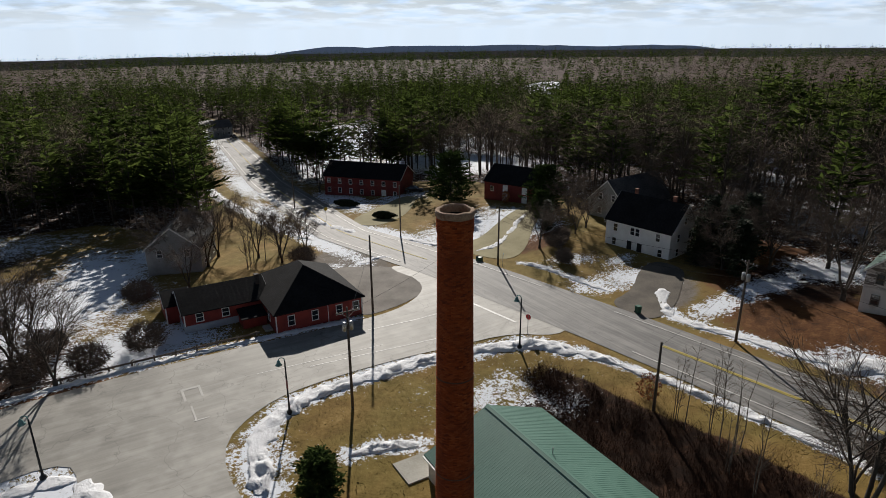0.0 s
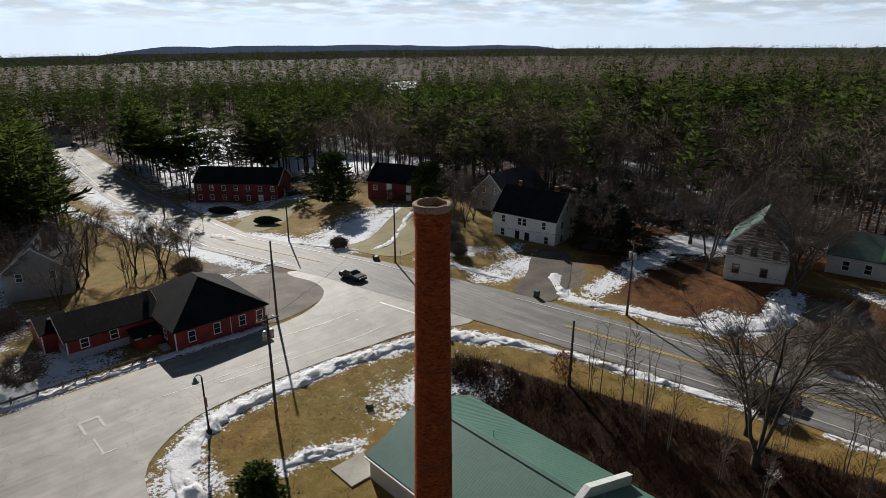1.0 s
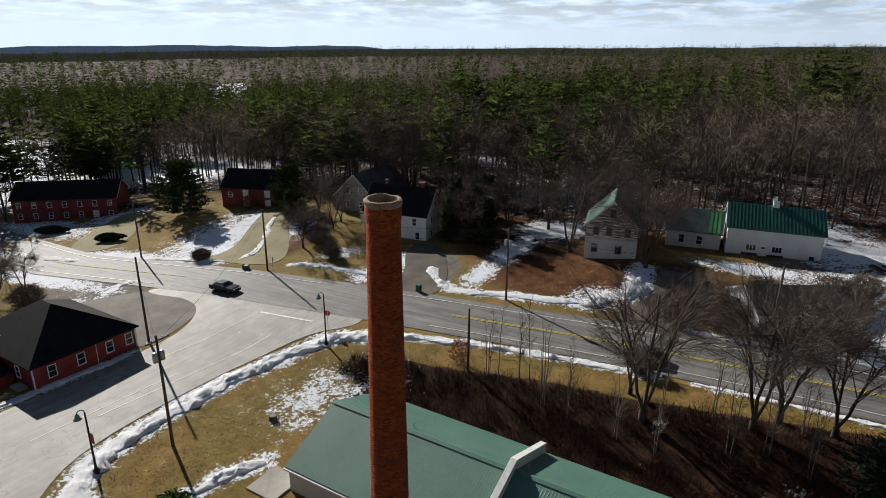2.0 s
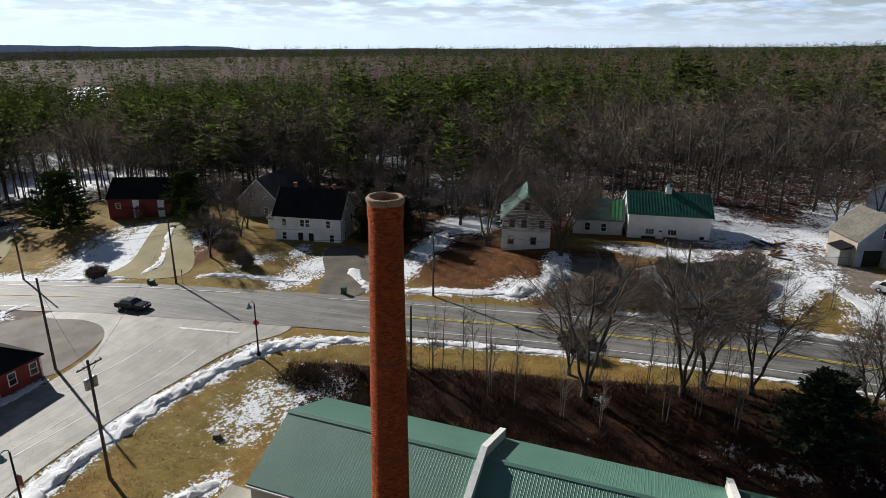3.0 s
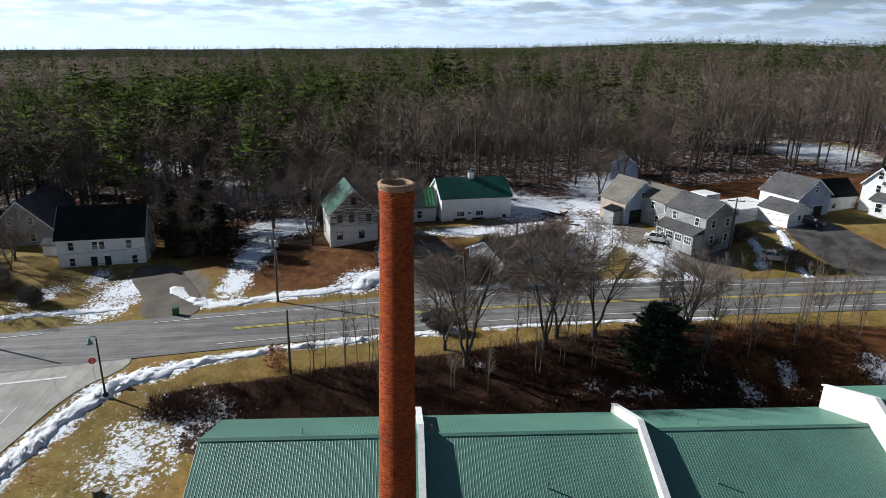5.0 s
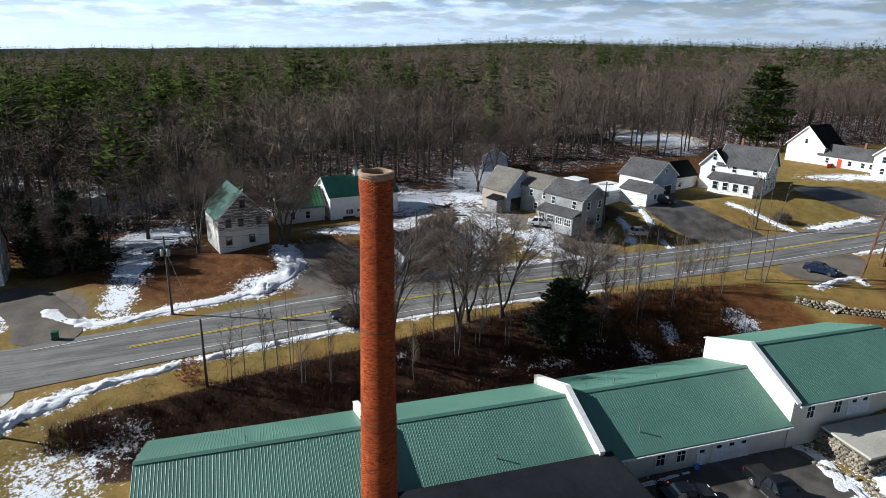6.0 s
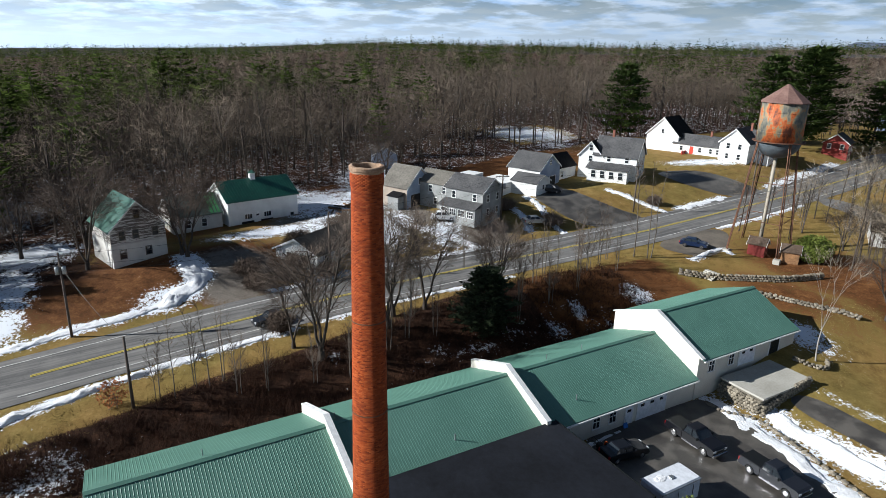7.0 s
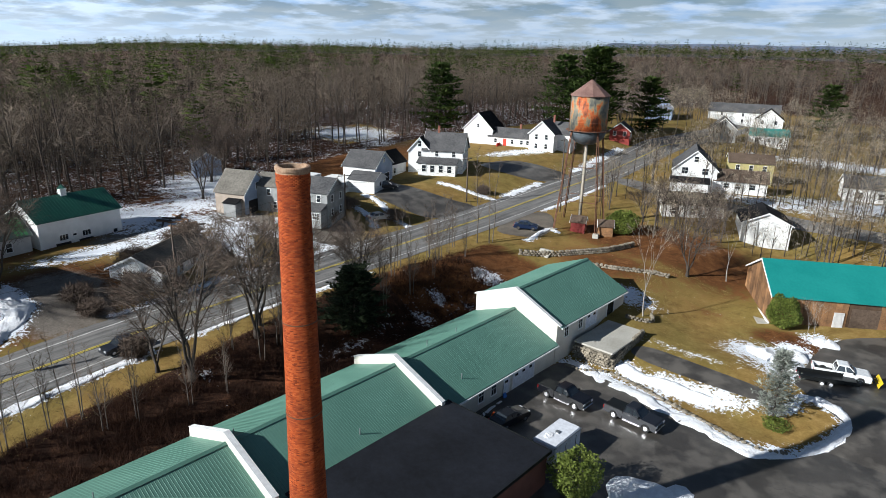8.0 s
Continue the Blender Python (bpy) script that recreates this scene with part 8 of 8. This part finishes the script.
# ---- vehicles ----
def frustum(m, x0, x1, w0, z0, X0, X1, w1, z1):
    vs = [(x0, -w0, z0), (x1, -w0, z0), (x1, w0, z0), (x0, w0, z0), (X0, -w1, z1), (X1, -w1, z1), (X1, w1, z1), (X0, w1, z1)]
    return m.add(vs, [(3, 2, 1, 0), (4, 5, 6, 7), (0, 1, 5, 4), (1, 2, 6, 5), (2, 3, 7, 6), (3, 0, 4, 7)])


RED_LIGHT = plain("red_tail_light", (0.45, 0.01, 0.01), 0.3)
HEADLIGHT = plain("clear_headlight", (0.55, 0.56, 0.58), 0.15)


def vehicle(name, x, y, rot, paint, label, L=4.6, W=1.8, H=1.5, hood=0.95, cab=(-1.6, 1.0), roof=(-1.1, 0.25), wheel=0.33, bed=None, z=0.06, pitch=0.0, group="parked vehicles", category="car"):
    ob = thing(name, x, y, gz(x, y) + z, label, category, rot, group)
    w, f = W / 2, L / 2
    b = Mesh()
    # hull: side outline with rounded nose and tail, drawn across, pinched at the top edge
    prof = [(-f, 0.42), (-f + 0.05, hood - 0.05), (-f + 0.15, hood), (cab[0], hood + 0.02), (cab[1], hood + 0.02), (f - 0.35, hood - 0.08), (f - 0.05, hood - 0.22), (f, 0.5), (f - 0.08, 0.3), (-f + 0.08, 0.3)]
    n = len(prof)
    rows = [(-w, 0.97, 0.0), (-w + 0.05, 1.0, 0.03), (w - 0.05, 1.0, 0.03), (w, 0.97, 0.0)]
    vs = [(px * k, yy, pz + (dz if pz > 0.6 else 0)) for yy, k, dz in rows for px, pz in prof]
    fs = [tuple(range(n - 1, -1, -1)), tuple(3 * n + i for i in range(n))]
    for r in range(3):
        fs += [(r * n + i, r * n + (i + 1) % n, (r + 1) * n + (i + 1) % n, (r + 1) * n + i) for i in range(n)]
    b.add(vs, fs)
    part("body", b, paint, ob)
    g = frustum(Mesh(), cab[0], cab[1], w - 0.07, hood, roof[0], roof[1], w - 0.24, H - 0.05)
    part("glasshouse", g, GLASS, ob, "dark tinted glass")
    r = frustum(Mesh(), roof[0] - 0.04, roof[1] + 0.04, w - 0.22, H - 0.06, roof[0] + 0.05, roof[1] - 0.08, w - 0.3, H)
    part("roof", r, paint, ob)
    for s in (-1, 1):
        for (xa, xb) in ((cab[0], roof[0]), (cab[1], roof[1]), ((cab[0] + cab[1]) / 2 - 0.05, (roof[0] + roof[1]) / 2)):
            part("pillar", Mesh().tube((xa, s * (w - 0.07), hood), (xb, s * (w - 0.24), H - 0.04), 0.045, 0.04, 5), paint, ob)
    for k, (wx, s) in enumerate((a, s) for a in (-f * 0.6, f * 0.62) for s in (-1, 1)):
        y0, y1 = (s * (w - 0.2), s * (w + 0.02))
        wh = part("wheel", Mesh().tube((wx, y0, wheel), (wx, y1, wheel), wheel, wheel, 18), TYRE, ob)
        part("rim", Mesh().tube((wx, y1 - 0.01 * s, wheel), (wx, y1 + 0.012 * s, wheel), wheel * 0.62, wheel * 0.55, 14), CHROME, wh, "bright metal rim")
    for s in (-1, 1):
        part("headlight", Mesh().box(f - 0.12, f + 0.01, s * (w - 0.35) - 0.17, s * (w - 0.35) + 0.17, hood - 0.34, hood - 0.16), HEADLIGHT, ob)
        part("tail_light", Mesh().box(-f - 0.01, -f + 0.1, s * (w - 0.12) - 0.09, s * (w - 0.12) + 0.09, hood - 0.36, hood - 0.02), RED_LIGHT, ob, "red tail light")
        part("mirror", Mesh().box(cab[1] - 0.5, cab[1] - 0.32, s * (w + 0.09) - 0.09, s * (w + 0.09) + 0.09, hood + 0.05, hood + 0.22, 0.02), paint, ob)
    part("bumper", Mesh().box(f - 0.06, f + 0.07, -w + 0.08, w - 0.08, 0.35, 0.55, 0.03), CHROME if bed else paint, ob)
    part("bumper", Mesh().box(-f - 0.08, -f + 0.04, -w + 0.08, w - 0.08, 0.4, 0.58, 0.03), CHROME if bed else paint, ob)
    part("grille", Mesh().box(f - 0.05, f + 0.02, -w + 0.55, w - 0.55, 0.58, hood - 0.16), CHROME if bed else IRON, ob)
    if bed:
        part("bed_cover", Mesh().box(-f + 0.12, cab[0] - 0.08, -w + 0.1, w - 0.1, hood, hood + 0.07, 0.02), bed, ob, "flat dark bed cover")
    return ob


BLACK_PAINT = plain("black_car_paint", (0.006, 0.0065, 0.009), 0.3, 0.0, 0.35, 0.25)
CHARCOAL_PAINT = plain("charcoal_car_paint", (0.018, 0.02, 0.026), 0.3, 0.2, 0.4, 0.3)
BLUE_PAINT = plain("blue_car_paint", (0.010, 0.022, 0.06), 0.3, 0.2, 0.4, 0.3)
SILVER_PAINT = plain("silver_car_paint", (0.42, 0.43, 0.44), 0.3, 0.4, 0.5, 0.5)
WHITE_PAINT = plain("white_car_paint", (0.72, 0.73, 0.73), 0.3, 0.0, 0.5, 0.4)
ORANGE = plain("orange_machine_paint", (0.75, 0.10, 0.01), 0.45)
YELLOW_PLOW = plain("yellow_plow_paint", (0.72, 0.52, 0.02), 0.5)


def pickup(name, x, y, rot, paint, label, cover=None, load=None):
    """A crew-cab pickup: arched flanks, tall nose, cab with pillars, open bed."""
    ob = thing(name, x, y, gz(x, y) + 0.06, label, "pickup truck", rot, "parked vehicles")
    w, f, R = 0.98, 2.95, 0.48

    def arch(cx):
        return [(cx + R * math.cos(a), 0.42 + R * math.sin(a)) for a in [math.pi * (1 - i / 8) for i in range(9)]]

    rear, front = -1.75, 1.85
    part("cab_body", Mesh().extrude([(-0.75, 0.42)] + arch(front) + [(f - 0.05, 0.42), (f, 0.85), (f - 0.06, 1.12), (f - 0.25, 1.2), (1.35, 1.27), (-0.75, 1.25)], "y", -w, w), paint, ob)
    part("floor_pan", Mesh().box(-f + 0.1, f - 0.3, -w + 0.25, w - 0.25, 0.3, 0.6), IRON, ob)
    for s in (-1, 1):
        flank = [(-f, 0.5)] + arch(rear) + [(-0.8, 0.42), (-0.8, 1.22), (-f, 1.22)]
        part("bed_side", Mesh().extrude(flank, "y", s * w, s * (w - 0.12)), paint, ob)
        part("mirror", Mesh().box(1.0, 1.12, s * (w + 0.13) - 0.1, s * (w + 0.13) + 0.1, 1.22, 1.48, 0.02), IRON, ob)
        part("headlight", Mesh().box(f - 0.1, f + 0.015, s * 0.76 - 0.16, s * 0.76 + 0.16, 0.86, 1.06), HEADLIGHT, ob)
        part("tail_light", Mesh().box(-f - 0.01, -f + 0.08, s * 0.9 - 0.08, s * 0.9 + 0.08, 0.8, 1.15), RED_LIGHT, ob, "red tail light")
        for xa, xb in ((-0.72, -0.5), (1.3, 0.6), (0.3, 0.18)):
            part("pillar", Mesh().tube((xa, s * (w - 0.06), 1.24), (xb, s * (w - 0.2), 1.88), 0.05, 0.045, 5), paint, ob)
        part("sill_step", Mesh().box(-0.7, 1.25, s * (w + 0.02) - 0.08, s * (w + 0.02) + 0.08, 0.36, 0.43), CHROME, ob)
        part("door_handle", Mesh().box(-0.05, 0.12, s * w - 0.02, s * w + 0.025, 1.08, 1.12), CHROME, ob)
        for wx in (rear, front):
            wh = part("wheel", Mesh().tube((wx, s * (w - 0.24), 0.41), (wx, s * (w + 0.01), 0.41), 0.41, 0.41, 20), TYRE, ob)
            part("rim", Mesh().tube((wx, s * (w + 0.0), 0.41), (wx, s * (w + 0.025), 0.41), 0.27, 0.23, 14), CHROME, wh, "bright metal rim")
    part("tailgate", Mesh().box(-f, -f + 0.1, -w + 0.12, w - 0.12, 0.6, 1.2), paint, ob)
    part("bed_floor", Mesh().box(-f + 0.1, -0.8, -w + 0.12, w - 0.12, 0.66, 0.72), IRON, ob)
    if cover:
        part("bed_cover", Mesh().box(-f + 0.06, -0.82, -w + 0.05, w - 0.05, 1.225, 1.275, 0.02), cover, ob, "flat black bed cover")
    part("glasshouse", frustum(Mesh(), -0.74, 1.33, w - 0.08, 1.24, -0.52, 0.6, w - 0.22, 1.87), GLASS, ob, "dark tinted glass")
    part("roof", frustum(Mesh(), -0.6, 0.68, w - 0.17, 1.86, -0.5, 0.52, w - 0.28, 1.95), paint, ob)
    part("bumper", Mesh().box(f - 0.05, f + 0.1, -w + 0.03, w - 0.03, 0.42, 0.66, 0.04), CHROME, ob)
    part("bumper", Mesh().box(-f - 0.12, -f + 0.02, -w + 0.06, w - 0.06, 0.46, 0.64, 0.03), CHROME, ob)
    part("grille", Mesh().box(f - 0.04, f + 0.025, -0.56, 0.56, 0.72, 1.06), CHROME, ob)
    part("grille_insert", Mesh().box(f + 0.0, f + 0.035, -0.5, 0.5, 0.77, 1.0), IRON, ob)
    return ob


pickup("pickup_truck", 17.1, -10.3, 178, BLACK_PAINT, "black crew-cab pickup parked by the snow bank", IRON)
pickup("pickup_truck", 9.7, -11.7, 178, CHARCOAL_PAINT, "charcoal crew-cab pickup with a covered bed parked behind the mill", IRON)
vehicle("black_car", 18.9, -2.6, -98, BLACK_PAINT, "black car parked in the mill's shade", L=4.6, W=1.8, H=1.45)
pickup("white_pickup", -4.4, -36.0, 199, WHITE_PAINT, "white work pickup with an open bed and a yellow plough")
vehicle("blue_car", 50.1, -49.8, -150, BLUE_PAINT, "dark blue hatchback parked below the water tower", L=4.4, W=1.8, H=1.5)
vehicle("silver_car", 72.0, -33.2, -108, SILVER_PAINT, "silver saloon parked on the frosty verge")
vehicle("dark_suv", 83.8, -46.2, -139, CHARCOAL_PAINT, "dark grey estate car parked before the white house", H=1.65)
vehicle("white_suv", 79.0, -17.6, -120, WHITE_PAINT, "white car parked beside the grey farmhouse", H=1.6)
vehicle("black_saloon", 49.3, 81.0, -83, BLACK_PAINT, "black saloon car on the road at the junction", L=4.7, W=1.85, H=1.45, group="cars on the road")
vehicle("dark_suv", 58.2, 19.8, 96, CHARCOAL_PAINT, "dark estate car standing at the road edge behind the trees", H=1.6, group="cars on the road")
vehicle("dark_suv", 70.8, 147.6, -40, CHARCOAL_PAINT, "dark car parked before the long red building", H=1.6)
vehicle("dark_suv", 76.0, 144.6, -40, BLACK_PAINT, "dark car parked at the lane by the pine", H=1.6)
vehicle("dark_suv", 65.5, 306, -80, BLACK_PAINT, "dark car far up the road", H=1.6)

plow = thing("snow_plow", -7.9, -37.3, gz(-7.9, -37.3), "yellow snow plough blade mounted at the truck's nose", "snow plough", 199)
arc = [(0.35 - 0.35 * math.cos(a), 0.15 + 0.75 * (a / 1.5)) for a in [i * 0.25 for i in range(7)]]
part("blade", Mesh().extrude(arc + [(px - 0.05, pz) for px, pz in reversed(arc)], "y", -1.2, 1.2), YELLOW_PLOW, plow)
part("push_frame", Mesh().tube((-0.9, -0.5, 0.5), (0.2, -0.5, 0.5), 0.06, 0.06, 6).tube((-0.9, 0.5, 0.5), (0.2, 0.5, 0.5), 0.06, 0.06, 6).tube((-0.2, -0.6, 0.9), (-0.2, 0.6, 0.9), 0.06, 0.06, 6), IRON, plow)

flat = thing("flatbed_trailer", -3.9, -33.6, gz(-3.9, -33.6), "empty black twin-axle equipment trailer with low sides", "trailer", 205)
part("deck", Mesh().box(-3.4, 2.6, -1.05, 1.05, 0.5, 0.62, 0.02), IRON, flat)
part("side_rail", Mesh().box(-3.4, 2.6, 0.98, 1.05, 0.62, 0.95), IRON, flat)
part("side_rail", Mesh().box(-3.4, 2.6, -1.05, -0.98, 0.62, 0.95), IRON, flat)
part("drawbar", Mesh().tube((2.6, 0.6, 0.5), (4.0, 0, 0.5), 0.05, 0.05, 6).tube((2.6, -0.6, 0.5), (4.0, 0, 0.5), 0.05, 0.05, 6), IRON, flat)
for wx in (-1.2, -0.3):
    for s in (-1, 1):
        wh = part("wheel", Mesh().tube((wx, s * 1.06, 0.33), (wx, s * 1.26, 0.33), 0.33, 0.33, 16), TYRE, flat)
        part("rim", Mesh().tube((wx, s * 1.26, 0.33), (wx, s * 1.275, 0.33), 0.21, 0.19, 12), WHITE_PAINT, wh, "white rim")
part("tail_light", Mesh().box(-3.45, -3.39, 0.75, 0.95, 0.5, 0.6), RED_LIGHT, flat)
part("tail_light", Mesh().box(-3.45, -3.39, -0.95, -0.75, 0.5, 0.6), RED_LIGHT, flat)

tr = thing("cargo_trailer", 12.5, -1.3, gz(12.5, -1.3) + 0.06, "white enclosed cargo trailer with snow on its roof", "trailer", 90)
part("body", Mesh().box(-2.35, 2.35, -1.2, 1.2, 0.45, 2.4, 0.12), plain("white_trailer_skin", (0.66, 0.68, 0.72), 0.35), tr)
part("corner_trim", Mesh().box(-2.38, 2.38, -1.23, -1.15, 2.2, 2.3).box(-2.38, 2.38, 1.15, 1.23, 2.2, 2.3), STEEL, tr)
part("side_door", Mesh().box(-0.4, 0.5, 1.2, 1.225, 0.65, 2.1), WHITE_PAINT, tr)
part("door_bar", Mesh().box(0.42, 0.46, 1.225, 1.25, 0.7, 2.0), IRON, tr)
part("door_bar", Mesh().box(-1.42, -1.38, 1.2, 1.24, 0.7, 2.0), IRON, tr)
part("roof_vent", Mesh().box(-0.2, 0.25, -0.2, 0.25, 2.4, 2.5, 0.02), STEEL, tr)
part("drawbar", Mesh().tube((2.3, 0.6, 0.5), (3.6, 0, 0.5), 0.05, 0.05, 6).tube((2.3, -0.6, 0.5), (3.6, 0, 0.5), 0.05, 0.05, 6), IRON, tr)
for wx in (-0.5, 0.4):
    for s in (-1, 1):
        part("wheel", Mesh().tube((wx, s * 1.0, 0.34), (wx, s * 1.22, 0.34), 0.34, 0.34, 16), TYRE, tr)
rs = Mesh()
rng = random.Random(9)
ring = [((0.55 + 0.25 * rng.random()) * math.cos(i * 0.42), (0.3 + 0.2 * rng.random()) * math.sin(i * 0.42)) for i in range(15)]
rs.add([(1.0 + x, -0.3 + y, 2.405) for x, y in ring] + [(1.0 + x * 0.8, -0.3 + y * 0.8, 2.45) for x, y in ring] + [(1.0, -0.3, 2.47)], [(i, (i + 1) % 15, 15 + (i + 1) % 15, 15 + i) for i in range(15)] + [(15 + i, 15 + (i + 1) % 15, 30) for i in range(15)])
sn = tagged(part("snow_patch", rs, SNOW), "thin patch of snow on the trailer roof", "snow")
sn.matrix_world = tr.matrix_world

blower = thing("snow_blower", 20.6, -1.2, gz(20.6, -1.2) + 0.06, "orange snow blower standing behind the black car", "snow blower", 200)
part("auger_housing", Mesh().extrude([(0.3, 0.05), (0.75, 0.05), (0.7, 0.5), (0.35, 0.55)], "y", -0.4, 0.4), ORANGE, blower)
part("engine", Mesh().box(-0.35, 0.28, -0.25, 0.25, 0.3, 0.75, 0.06), IRON, blower)
part("chute", Mesh().tube((0.4, 0, 0.5), (0.45, 0, 1.1), 0.11, 0.09, 10).tube((0.45, 0, 1.08), (0.65, 0, 1.22), 0.09, 0.1, 10), ORANGE, blower)
part("handlebar", Mesh().tube((-0.3, -0.25, 0.6), (-0.9, -0.25, 1.0), 0.025, 0.025, 6).tube((-0.3, 0.25, 0.6), (-0.9, 0.25, 1.0), 0.025, 0.025, 6).tube((-0.9, -0.25, 1.0), (-0.9, 0.25, 1.0), 0.025, 0.025, 6), IRON, blower)
for s in (-1, 1):
    part("wheel", Mesh().tube((0, s * 0.25, 0.2), (0, s * 0.4, 0.2), 0.2, 0.2, 14), TYRE, blower)
shovel = thing("snow_shovel", 22.3, -6.2, -0.95, "blue plastic snow shovel leaning by the door", "shovel", 0)
part("blade", Mesh().extrude([(-0.25, 0.02), (-0.05, 0.05), (-0.0, 0.5), (-0.06, 0.5)], "y", -0.25, 0.25), plain("blue_plastic", (0.03, 0.16, 0.5), 0.5), shovel)
part("shaft", Mesh().tube((-0.03, 0, 0.45), (0.16, 0, 1.35), 0.018, 0.018, 6), POLE_WOOD, shovel)

# snow-free crate of timber and clutter behind the barn
rng = random.Random(31)
for k in range(14):
    x, y = 93 + rng.uniform(-4, 4), -4 + rng.uniform(-2.5, 2.5)
    lg = thing("timber", x, y, gz(x, y), "loose grey timber lying on the snow", "timber", rng.uniform(0, 180), "timber pile")
    part("beam", Mesh().box(-1.4, 1.4, -0.12, 0.12, 0.02, 0.26, 0.02), BARN_WOOD if k % 3 else BARK, lg)
